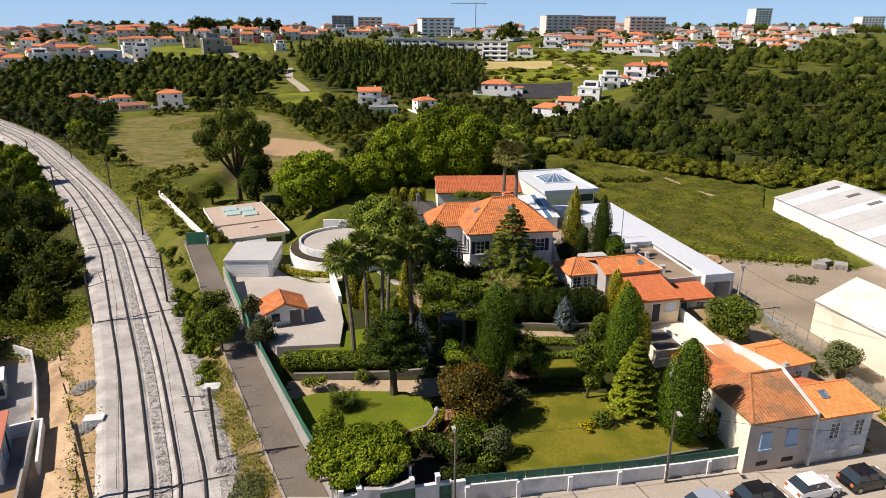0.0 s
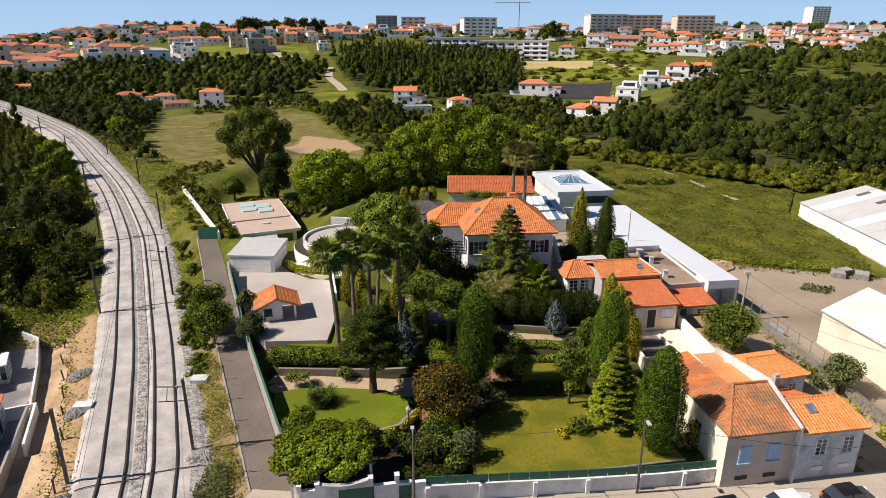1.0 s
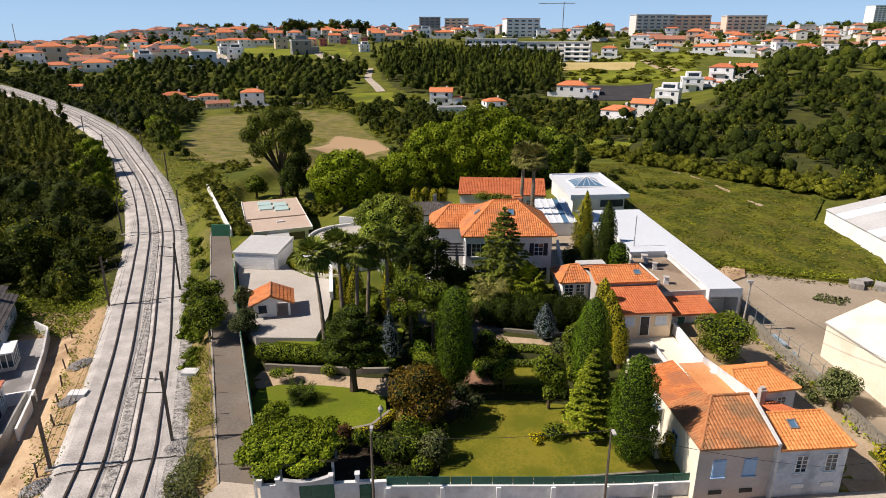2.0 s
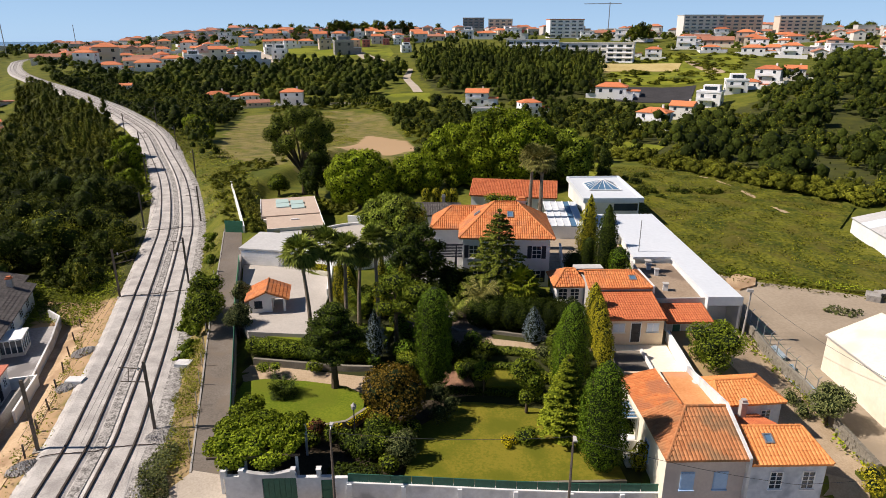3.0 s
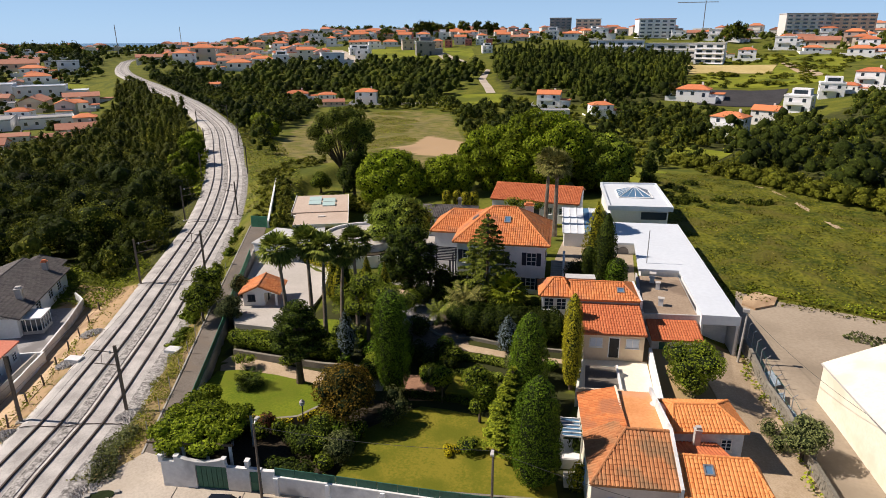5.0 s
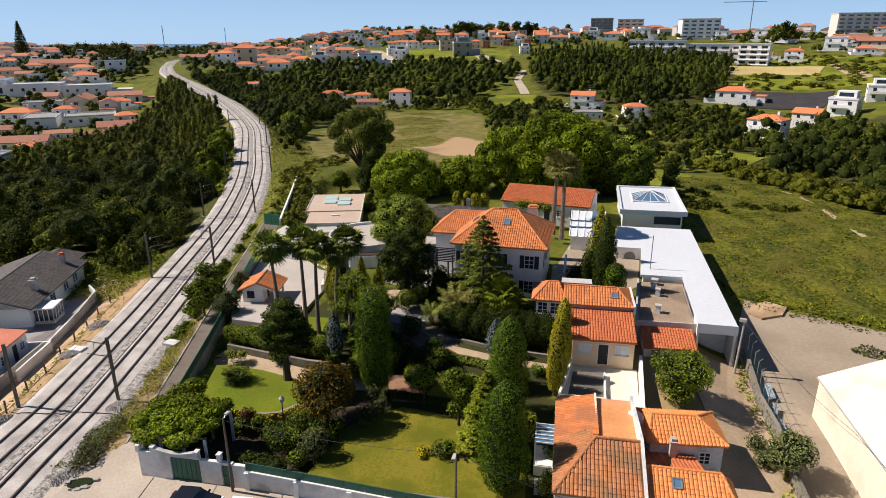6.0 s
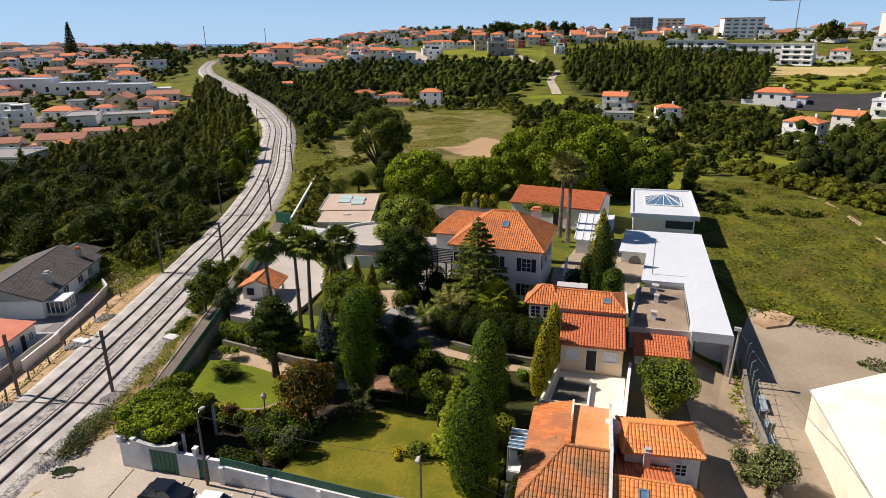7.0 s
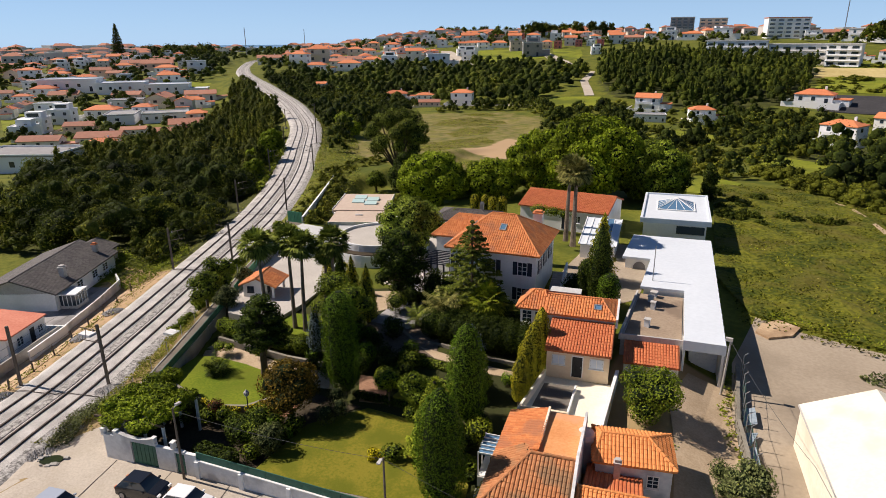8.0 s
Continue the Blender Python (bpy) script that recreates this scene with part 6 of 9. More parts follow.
def column_tree(x, y, profile, leaf, label, density=22, size=0.26, base=None, name="cypress", category="tree", lumps=0.12, group=""):
    z = hz(x, y) if base is None else base
    t = thing(name, pose(x, y, z), label, category, group)
    part("trunk", trunk_shape(max(1.2, profile[-1][0] * 0.5), 0.14), M_BARK, t)
    crown = part("crown", quads_mesh("crown", column_leaves(profile, density, size, RNG, lumps), leaf), leaf, t)
    # inner body, its colour painted as the shade between the leaves
    s = Shape().lathe([(max(0.02, r * 0.66), hh) for hh, r in profile], 10)
    part("crown_core", s, M_INNER_SHADE, crown)
    return t


def norfolk(x, y, h, r, leaf, label, base=None, tiers=14, big=1.0):
    """A tiered conifer with whorls of drooping boughs."""
    z = hz(x, y) if base is None else base
    t = thing("norfolk_pine", pose(x, y, z), label, "tree")
    part("trunk", trunk_shape(h, 0.16 * big), M_BARK, t)
    C, N = [], []
    for i in range(tiers):
        f = i / (tiers - 1)
        zz = h * (0.12 + 0.86 * f)
        rr = r * (1 - f) ** 0.8 + 0.15
        k = 9 if i % 2 else 8
        for j in range(k):
            w = 2 * math.pi * (j + 0.37 * i) / k + RNG.uniform(-0.15, 0.15)
            n = int(190 * rr / r) + 30
            s = np.sqrt(RNG.uniform(0.02, 1, n)) * rr * RNG.uniform(0.85, 1.08)
            side = RNG.normal(0, 0.2 * big, n) * (0.4 + s / r)
            lift = 0.12 * s - 0.2 * s * s / r + RNG.normal(0, 0.05 * big, n)
            C.append(np.stack([s * math.cos(w) - side * math.sin(w), s * math.sin(w) + side * math.cos(w), zz + lift], 1))
            N.append(np.tile([0.25 * math.cos(w), 0.25 * math.sin(w), 1.0], (n, 1)))
    q = leaf_quads(np.concatenate(C), np.concatenate(N), 0.3 * big, RNG, 0.4, 0.5)
    part("foliage", quads_mesh("foliage", q, leaf), leaf, t)
    return t


def frond_quads(root, w, length, droop, rise, rng, width=0.5, n=15):
    """A feather frond: narrow leaflets either side of an arching rib."""
    out = []
    d = np.array([math.cos(w), math.sin(w), 0])
    sd = np.array([-math.sin(w), math.cos(w), 0])
    pts = []
    for i in range(n + 1):
        t = i / n
        pts.append(np.array(root) + d * length * t * (1 - 0.18 * t * droop) + np.array([0, 0, length * (rise * t - droop * t * t)]))
    for i in range(n):
        a, b = pts[i], pts[i + 1]
        wd = width * (0.35 + 1.1 * math.sin(math.pi * min(1, (i + 1.0) / (n + 0.6))))
        for s in (-1, 1):
            e = sd * s * wd + d * wd * 0.6 + np.array([0, 0, -0.4 * wd * rng.uniform(0.6, 1.5)])
            k = (b - a) * 0.62
            out.append([a, a + k, a + e + k * 0.5, a + e * 0.95])
    return out


def fan_quads(root, w, el, stalk, r, rng, n=9):
    """A fan leaf on a stalk: pointed segments spread from one point."""
    d = np.array([math.cos(w) * math.cos(el), math.sin(w) * math.cos(el), math.sin(el)])
    sd = np.array([-math.sin(w), math.cos(w), 0])
    up = np.cross(d, sd)
    c = np.array(root) + d * stalk
    out = [[np.array(root) + sd * 0.02, c + sd * 0.02, c - sd * 0.02, np.array(root) - sd * 0.02]]
    for i in range(n):
        a = -1.25 + 2.5 * i / (n - 1)
        e = d * math.cos(a) + sd * math.sin(a)
        side = np.cross(e, up)
        tip = c + e * r * rng.uniform(0.85, 1.1) + np.array([0, 0, -0.28 * r * abs(a) - 0.12 * r])
        mid = c + e * r * 0.5
        out.append([c, mid + side * r * 0.1, tip, mid - side * r * 0.1])
    return out


def palm(x, y, h, r, label, base=None, fronds=30, leaf=None, trunk=0.2, lean=(0, 0), skirt=True, width=0.42, fan=False):
    z = hz(x, y) if base is None else base
    t = thing("palm_tree", pose(x, y, z), label, "palm", "palms in the garden")
    part("trunk", trunk_shape(h, trunk, lean, n=9), M_PALMBARK, t)
    q, dry = [], []
    for i in range(fronds):
        f = i / fronds
        w = i * 2.399 + RNG.uniform(-0.2, 0.2)
        if fan:
            q += fan_quads((lean[0], lean[1], h), w, 1.35 - 2.0 * f + RNG.uniform(-0.12, 0.12), r * RNG.uniform(0.4, 0.6), r * RNG.uniform(0.5, 0.62), RNG)
        else:
            q += frond_quads((lean[0], lean[1], h), w, r * RNG.uniform(0.85, 1.1), 0.42 + 0.2 * f, 1.3 - 1.7 * f, RNG, width)
    part("crown", quads_mesh("crown", np.array(q), leaf or L_PALM), leaf or L_PALM, t)
    if skirt:
        for i in range(20):
            dry += fan_quads((lean[0], lean[1], h - 0.1), i * 2.399, -0.9 - 0.5 * RNG.uniform(), r * 0.3, r * 0.42, RNG, 6)
        part("dead_skirt", quads_mesh("dead_skirt", np.array(dry), L_DRYPALM), L_DRYPALM, t, "hanging dry brown fronds")
    return t


def shrub(x, y, blobs, leaf, label, density=16, size=0.22, base=None, name="shrub", category="shrub", group=""):
    z = hz(x, y) if base is None else base
    t = thing(name, pose(x, y, z), label, category, group)
    q = ellipsoid_leaves(blobs, density, size, RNG)
    lv = part("foliage", quads_mesh("foliage", q, leaf), leaf, t)
    part("crown_core", core_shape(blobs), M_INNER_SHADE, lv)
    return t


def clump_blobs(h, r, n, seed=0, low=0.12, k=0.3):
    """A crown of many distinct leafy clumps over one broad body."""
    rg = np.random.default_rng(seed)
    zc, rz = h * (low + 1) / 2, h * (1 - low) / 2
    out = [(0, 0, zc, r * 0.8, r * 0.8, rz * 0.85)]
    for i in range(n):
        c = 1 - 1.75 * (i + 0.5) / n
        w, s = i * 2.399 + rg.uniform(-0.2, 0.2), math.sqrt(1 - c * c)
        q = r * k * rg.uniform(0.75, 1.2)
        out.append((r * 0.84 * s * math.cos(w), r * 0.84 * s * math.sin(w), zc + rz * 0.8 * c, q, q, q * 0.85))
    return out


def round_blobs(h, r, n=7, low=0.35, seed=0, sq=0.8):
    """Clumps that together make an uneven rounded crown."""
    rg = np.random.default_rng(seed)
    out = [(0, 0, h - r * sq, r * 0.78, r * 0.78, r * sq * 0.9)]
    for i in range(n):
        w = 2 * math.pi * i / n + rg.uniform(-0.3, 0.3)
        k = rg.uniform(0.45, 0.62)
        out.append((r * 0.55 * math.cos(w), r * 0.55 * math.sin(w), rg.uniform(low * h + r * 0.3, h - r * 0.55), r * k, r * k, r * k * sq))
    out.append((rg.uniform(-0.2, 0.2) * r, rg.uniform(-0.2, 0.2) * r, h - r * 0.35, r * 0.5, r * 0.5, r * 0.42))
    return out


CYP = [(0.4, 0.75), (1.2, 1.2), (3.0, 1.45), (6.0, 1.5), (8.2, 1.35), (9.2, 0.95), (9.7, 0.35)]


def prof(h, r, h0=0.4, shape=None):
    return [(h0 + (a - 0.4) / 9.3 * (h - h0), b / 1.5 * r) for a, b in (shape or CYP)]


CONE = [(0.4, 1.2), (1.5, 1.5), (4.0, 1.3), (6.5, 0.9), (8.5, 0.42), (9.7, 0.05)]

# the tall clipped cypresses
column_tree(9.6, 51.6, prof(9.9, 1.65), L_CYP, "tall dark green clipped cypress in the garden", 46, 0.185, base=1.2)
column_tree(24.0, 44.7, prof(9.2, 1.9, shape=[(0.4, 0.8), (1.4, 1.35), (3.5, 1.5), (6.0, 1.4), (7.8, 1.15), (9.0, 0.7), (9.7, 0.15)]), L_CYP, "broad green cypress beside the sunny lawn", 46, 0.185, base=0.3)
column_tree(21.5, 53.2, prof(8.9, 1.75, shape=[(0.4, 0.9), (1.4, 1.35), (4.0, 1.5), (6.5, 1.35), (8.2, 1.0), (9.2, 0.6), (9.7, 0.15)]), L_CYP, "rounded green cypress in the middle of the garden", 46, 0.185, base=1.3)
column_tree(24.9, 77.3, prof(9.6, 1.45, shape=[(0.4, 0.8), (1.4, 1.25), (4.0, 1.5), (6.5, 1.3), (8.4, 0.8), (9.7, 0.1)]), L_DARK, "dark pointed cypress beside the white hall", 24, base=3.0)
column_tree(26.4, 76.0, prof(4.8, 1.25), L_CYP, "small green cypress beside the annex", 24, base=3.0)
column_tree(22.9, 78.6, prof(5.0, 0.9), L_DARK, "slim dark cypress behind the tiled house", 24, base=3.0)
column_tree(22.9, 84.6, prof(9.0, 1.7, shape=CONE), L_GOLD, "golden variegated conifer behind the villa", 22, base=3.0, lumps=0.3)
# golden cypress row beside the peach house
for i, (x, y, h, r) in enumerate(((23.5, 64.2, 6.2, 1.0), (23.9, 61.6, 6.0, 1.05), (24.2, 59.2, 5.6, 0.95), (24.5, 57.2, 4.6, 0.85))):
    column_tree(x, y, prof(h, r, shape=[(0.4, 1.0), (2, 1.4), (5, 1.5), (7.5, 1.2), (9, 0.6), (9.7, 0.1)]), L_GOLD, "slim golden cypress beside the peach house", 34, 0.2, base=1.6, group="golden cypresses")
# pair of pointed golden conifers near the drive
for x, y, h, leaf in ((-5.0, 66.8, 5.6, L_GOLD), (-3.4, 65.4, 5.0, L_GOLD), (-4.2, 68.0, 6.0, L_CYP), (3.4, 63.4, 6.8, L_GOLD), (1.0, 63.9, 7.2, L_GOLD)):
    column_tree(x, y, prof(h, 1.15, shape=CONE), leaf, "pointed conifer beside the drive", 24, 0.22, base=2.0)
norfolk(12.8, 70.2, 11.0, 4.6, L_CONE, "tiered pine in front of the white villa", 2.3, 15)
norfolk(21.2, 48.6, 7.2, 2.3, L_BRIGHT, "light green tiered pine beside the lawn", 0.4, 13)
column_tree(17.6, 61.3, prof(4.0, 1.25, shape=CONE), L_BLUE, "silvery blue spruce before the hedge", 26, 0.2, base=1.9, name="spruce", lumps=0.25)
column_tree(2.8, 55.6, prof(5.2, 1.1, shape=CONE), L_BLUE, "bluish young fir in the garden", 20, 0.22, base=1.6, name="fir", lumps=0.25)

# broad trees of the garden
tree(7.2, 47.2, 5.6, round_blobs(5.4, 2.75, 9, 0.1, 3, 0.85), L_COPPER, "spreading copper-leaved maple in the garden", 13, 0.26, 0.16, 3.0, base=0.6)
tiers = [(rr * math.cos(a + z), rr * math.sin(a + z) * 0.9 + 0.2, z, w, w * 0.9, 0.42) for z, n_, rr, w in ((3.5, 4, 1.7, 1.15), (4.4, 5, 1.9, 1.2), (5.3, 5, 1.7, 1.15), (6.2, 4, 1.4, 1.05), (7.0, 3, 0.9, 0.95), (7.7, 1, 0.2, 1.1)) for a in np.arange(n_) * 6.283 / n_]
tree(0.5, 50.6, 8.2, tiers, L_DARK, "dark layered pine on the lawn edge", 20, 0.24, 0.28, 6.0, base=1.0)
tree(4.6, 56.8, 8.6, [(0, 0, 7.6, 1.7, 1.7, 0.9), (-1.3, 0.5, 6.4, 1.4, 1.4, 0.8), (1.5, -0.2, 6.6, 1.5, 1.4, 0.85), (0.3, 1.2, 5.6, 1.4, 1.3, 0.7), (-0.6, -1.2, 5.3, 1.3, 1.2, 0.7), (1.8, 0.9, 5.2, 1.1, 1.1, 0.6)], L_MID, "open layered pine with bare stems", 14, 0.26, 0.2, 6.8, base=1.7)
tree(6.9, 56.2, 8.0, [(0, 0, 7.0, 1.6, 1.6, 0.9), (1.2, 0.6, 5.9, 1.3, 1.3, 0.7), (-1.1, -0.4, 5.7, 1.3, 1.3, 0.7), (0.3, -0.9, 5.0, 1.2, 1.2, 0.6)], L_MID, "slender layered pine in the garden", 14, 0.26, 0.18, 6.2, base=1.7)
tree(3.4, 70.2, 9.2, clump_blobs(9.0, 3.1, 24, 5, 0.02, 0.32), L_DARK, "large dark evergreen beside the villa", 10, 0.3, 0.3, 6.0, base=2.3)
tree(-3.0, 81.5, 8.4, clump_blobs(8.2, 4.5, 28, 8, 0.2, 0.3), L_BLOSSOM, "pale green tree with whitish blossom", 10, 0.32, 0.28, 6.0, base=2.8)
tree(13.9, 52.6, 3.4, round_blobs(3.2, 1.05, 5, 0.35, 4, 0.9), L_BRIGHT, "small light green tree at the lawn edge", 22, 0.2, 0.07, 2.2, base=0.8)
tree(17.9, 51.0, 5.2, round_blobs(5.1, 1.45, 7, 0.12, 6, 1.1), L_MID, "upright green garden tree beside the lawn", 18, 0.24, 0.1, 3.2, base=0.7)
tree(20.4, 57.0, 4.5, round_blobs(4.4, 1.4, 6, 0.15, 16, 1.0), L_MID, "bushy green garden tree", 16, 0.24, 0.1, 2.6, base=1.5)
tree(34.7, 60.7, 5.6, round_blobs(5.4, 2.5, 8, 0.18, 9, 0.8), L_MID, "dense orange tree in the side yard", 13, 0.25, 0.16, 3.2, base=0.6)
tree(42.9, 55.0, 4.2, round_blobs(4.1, 1.75, 7, 0.3, 11, 0.8), L_OLIVE, "grey-green olive tree beside the stone wall", 13, 0.24, 0.14, 2.6, base=-0.2)
tree(-17.6, 58.8, 5.0, round_blobs(4.9, 2.1, 7, 0.25, 21, 0.85), L_MID, "green tree leaning over the lane", 13, 0.26, 0.14, 3.2, base=0.6)
tree(-19.4, 62.0, 5.6, round_blobs(5.4, 2.2, 7, 0.25, 22, 0.9), L_MID, "green tree between lane and railway", 12, 0.27, 0.14, 3.2, base=0.6)
tree(-13.2, 58.0, 3.6, round_blobs(3.6, 1.5, 6, 0.3, 23, 0.9), L_OLIVE, "greyish olive tree beside the cabin", 16, 0.22, 0.1, 2.2, base=1.2)
tree(-15.5, 63.2, 3.6, round_blobs(3.5, 1.3, 6, 0.3, 24, 0.9), L_OLIVE, "greyish olive tree behind the lane wall", 16, 0.22, 0.1, 2.2, base=1.6)
# the far side of the plot
tree(-37.0, 128.0, 18.5, clump_blobs(18.5, 7.0, 22, 61, 0.42, 0.25)[1:] + [(0.5, 0.3, 13.5, 2.8, 2.8, 2.2)], L_CONE, "tall umbrella pine with several bare stems", 6, 0.5, 0.5, 4.6, base=-1.5)
tree(-42.0, 126.0, 4.6, round_blobs(4.6, 2.4, 7, 0.2, 31), L_MID, "bushy green tree below the umbrella pine", 9, 0.36, 0.2, base=-1.5)
tree(-31.5, 122.0, 9.5, round_blobs(9.5, 3.2, 7, 0.1, 32, 1.1), L_DARK, "dark evergreen beside the flat-roofed house", 7, 0.45, 0.3, base=-0.5)
tree(-18.4, 112.5, 11.0, clump_blobs(10.8, 6.3, 34, 33, 0.05), L_PLANE, "broad rounded green tree behind the court", 6, 0.5, 0.5, 7.0, base=0.5)
tree(-9.5, 118.5, 9.5, clump_blobs(9.4, 5.0, 30, 34, 0.05), L_PLANE, "broad green tree behind the court", 6, 0.5, 0.45, 6.0, base=0.5)
tree(6.4, 131.0, 17.5, clump_blobs(17.6, 9.2, 46, 35, 0.08, 0.27), L_PLANE, "very large plane tree behind the outbuilding", 4.2, 0.62, 0.8, 11.0, base=-0.3)
tree(-3.0, 129.0, 14.5, clump_blobs(15.0, 7.4, 38, 36, 0.06, 0.28), L_PLANE, "large plane tree behind the outbuilding", 4.5, 0.6, 0.7, 9.0, base=-0.3)
tree(17.5, 133.5, 13.5, clump_blobs(13.6, 6.6, 32, 37, 0.06), L_MID, "large green tree behind the pavilion", 4.5, 0.6, 0.6, 8.0, base=-0.3)
tree(26.5, 141.0, 8.5, round_blobs(8.4, 1.8, 6, 0.1, 38, 1.4), L_DARK, "dark pointed evergreen beyond the pavilion", 7, 0.45, 0.3, base=0)
for i, (x, y) in enumerate(((-3.0, 100.5), (-1.4, 101.2), (0.2, 100.6), (1.4, 101.6))):
    column_tree(x, y, prof(4.6, 0.8), L_GOLD, "clump of yellowish bamboo behind the grey roof", 16, 0.3, base=3.2, name="bamboo", category="bamboo")

# palms
for x, y, h, r, lx in ((-3.6, 55.3, 10.4, 2.0, -0.7), (-2.6, 58.2, 10.3, 2.1, -0.2), (-1.1, 58.2, 10.1, 1.9, 0.2), (1.7, 60.1, 10.2, 2.1, -0.2), (-0.9, 61.4, 8.2, 1.5, 0.4)):
    palm(x, y, h, r, "tall fan palm with a shaggy crown beside the drive", 1.5, 62, lean=(lx, 0.2), trunk=0.2, fan=True)
palm(15.9, 94.2, 10.0, 2.4, "very tall palm behind the villa", 4.2, 64, trunk=0.3, fan=True, leaf=L_DRYPALM2)
palm(14.2, 96.0, 10.2, 2.3, "tall palm behind the villa", 4.2, 60, trunk=0.28, lean=(0.2, 0), fan=True, leaf=L_DRYPALM2)
palm(15.6, 68.4, 2.9, 2.4, "broad fan palm before the villa", 2.2, 46, L_BRIGHT, 0.25, skirt=False, fan=True)
palm(11.6, 65.6, 2.6, 2.3, "feather palm behind the hedge", 2.2, 34, L_DRYPALM2, 0.25, skirt=False, width=0.4)
palm(8.9, 65.0, 1.2, 1.6, "low cycad in the garden court", 2.1, 26, L_PALM, 0.25, skirt=False, width=0.3)
palm(-9.0, 90.5, 1.4, 2.6, "low feather palm behind the round terrace", 3.2, 26, L_MID, 0.3, skirt=False)
palm(-4.5, 92.5, 2.0, 2.8, "feather palm behind the round terrace", 3.2, 28, L_MID, 0.3, skirt=False)
palm(-1.6, 63.2, 1.6, 1.7, "low broad-leaved palm in the garden", 2.1, 20, L_MID, 0.15, skirt=False, width=0.5)

# the vine pergola over the street gate
vine = thing("vine_pergola", pose(-0.9, 39.3, 0, 0, 0, 16), "pergola overgrown with bright green vine", "pergola")
for x in (-2.4, -0.6, 1.2, 3.0):
    for y in (-2.2, 2.0):
        part("post", Shape().box(x - 0.09, y - 0.09, -0.2, x + 0.09, y + 0.09, 3.2), M_WHITE_OLD, vine)
for y in (-2.4, -0.1, 2.2):
    part("beam", Shape().box(-3.2, y - 0.07, 3.2, 3.3, y + 0.07, 3.36), M_BARK, vine)
vb = [(RNG.uniform(-2.5, 2.9), RNG.uniform(-2.3, 1.9), 3.4 + RNG.uniform(-0.25, 0.55), RNG.uniform(0.45, 1.15), RNG.uniform(0.4, 1.0), RNG.uniform(0.2, 0.42)) for _ in range(75)]
vb += [(-3.3, -0.8, 3.1, 0.7, 1.0, 0.6), (-3.1, 1.4, 3.1, 0.7, 1.0, 0.6), (-1.6, -2.6, 3.0, 1.1, 0.5, 0.6), (1, -2.7, 3.0, 1.1, 0.5, 0.6), (-2.0, 3.4, 3.2, 1.3, 1.1, 0.8), (-1.6, 4.9, 3.0, 1.1, 1.0, 0.8)]
part("foliage", quads_mesh("foliage", ellipsoid_leaves(vb, 30, 0.27, RNG, rough=0.3), L_VINE), L_VINE, vine, "thick mat of vine leaves")
part("vine_core", core_shape(vb, 0.55), M_INNER_SHADE, vine)

# hedges
def hedge(pts, w, z0, h, leaf, label, density=26, size=0.22):
    t = thing("hedge", pose(0, 0, 0), label, "hedge")
    blobs = []
    for a, b in zip(pts[:-1], pts[1:]):
        n = max(1, int(math.hypot(b[0] - a[0], b[1] - a[1]) / (w * 0.55)))
        for i in range(n):
            f = i / n
            blobs.append((a[0] + (b[0] - a[0]) * f, a[1] + (b[1] - a[1]) * f, z0 + h * 0.5 + RNG.uniform(-0.06, 0.06), w * 0.62, w * 0.62, h * 0.56))
    lv = part("foliage", quads_mesh("foliage", ellipsoid_leaves(blobs, density, size, RNG, rough=0.1), leaf), leaf, t)
    part("crown_core", core_shape(blobs, 0.66), M_INNER_SHADE, lv)


hedge([(-9.6, 54.6), (-6, 54.6), (-1.6, 54.9), (2.5, 55.4)], 1.5, 1.2, 1.7, L_MID, "clipped flowering hedge behind the path")
hedge([(11.6, 63.8), (15, 63.6), (19, 64.0), (23, 65.0)], 2.2, 2.0, 3.0, L_DARK, "tall dark clipped hedge below the villa")
hedge([(12.2, 65.2), (16, 65.2), (20, 65.6), (22.4, 66.4)], 1.8, 2.0, 3.0, L_DARK, "second row of the tall dark hedge")
hedge([(13.2, 59.0), (16, 59.2), (19, 59.0)], 1.0, 1.4, 0.8, L_BLOSSOM, "low white-flowering hedge beside the stone path")
hedge([(14.0, 56.3), (16, 56.6), (18.4, 56.8)], 0.8, 1.3, 0.6, L_BLOSSOM, "low white-flowering bed border")
hedge([(11.6, 54.0), (12.4, 57.0), (13.2, 60.0)], 0.7, 1.2, 1.1, L_CYP, "low clipped hedge beside the steps")
hedge([(10.5, 52.3), (14.5, 53.0), (17.5, 53.0), (20, 52.6)], 0.8, 0.5, 0.7, L_DARK, "low dark hedge above the sunny lawn")
hedge([(-15.2, 76.9), (-14.4, 76.0), (-12, 74.7), (-9.8, 74.3), (-8.2, 74.2)], 0.8, 2.5, 0.9, L_GOLD, "clipped light green hedge in the round planter")
hedge([(5.2, 39.4), (8.5, 40.1)], 1.6, 0.2, 1.3, L_DARK, "dark hedge behind the street wall")
hedge([(3.9, 45.2), (4.6, 46.4), (4.9, 47.8)], 0.5, 1.0, 0.4, L_YELLOW, "yellow flower border on the curved wall", 30, 0.14)
hedge([(-0.6, 44.2), (1.4, 44.2), (3.4, 45.0)], 0.5, 0.9, 0.35, L_YELLOW, "yellow flower border below the lawn", 30, 0.14)

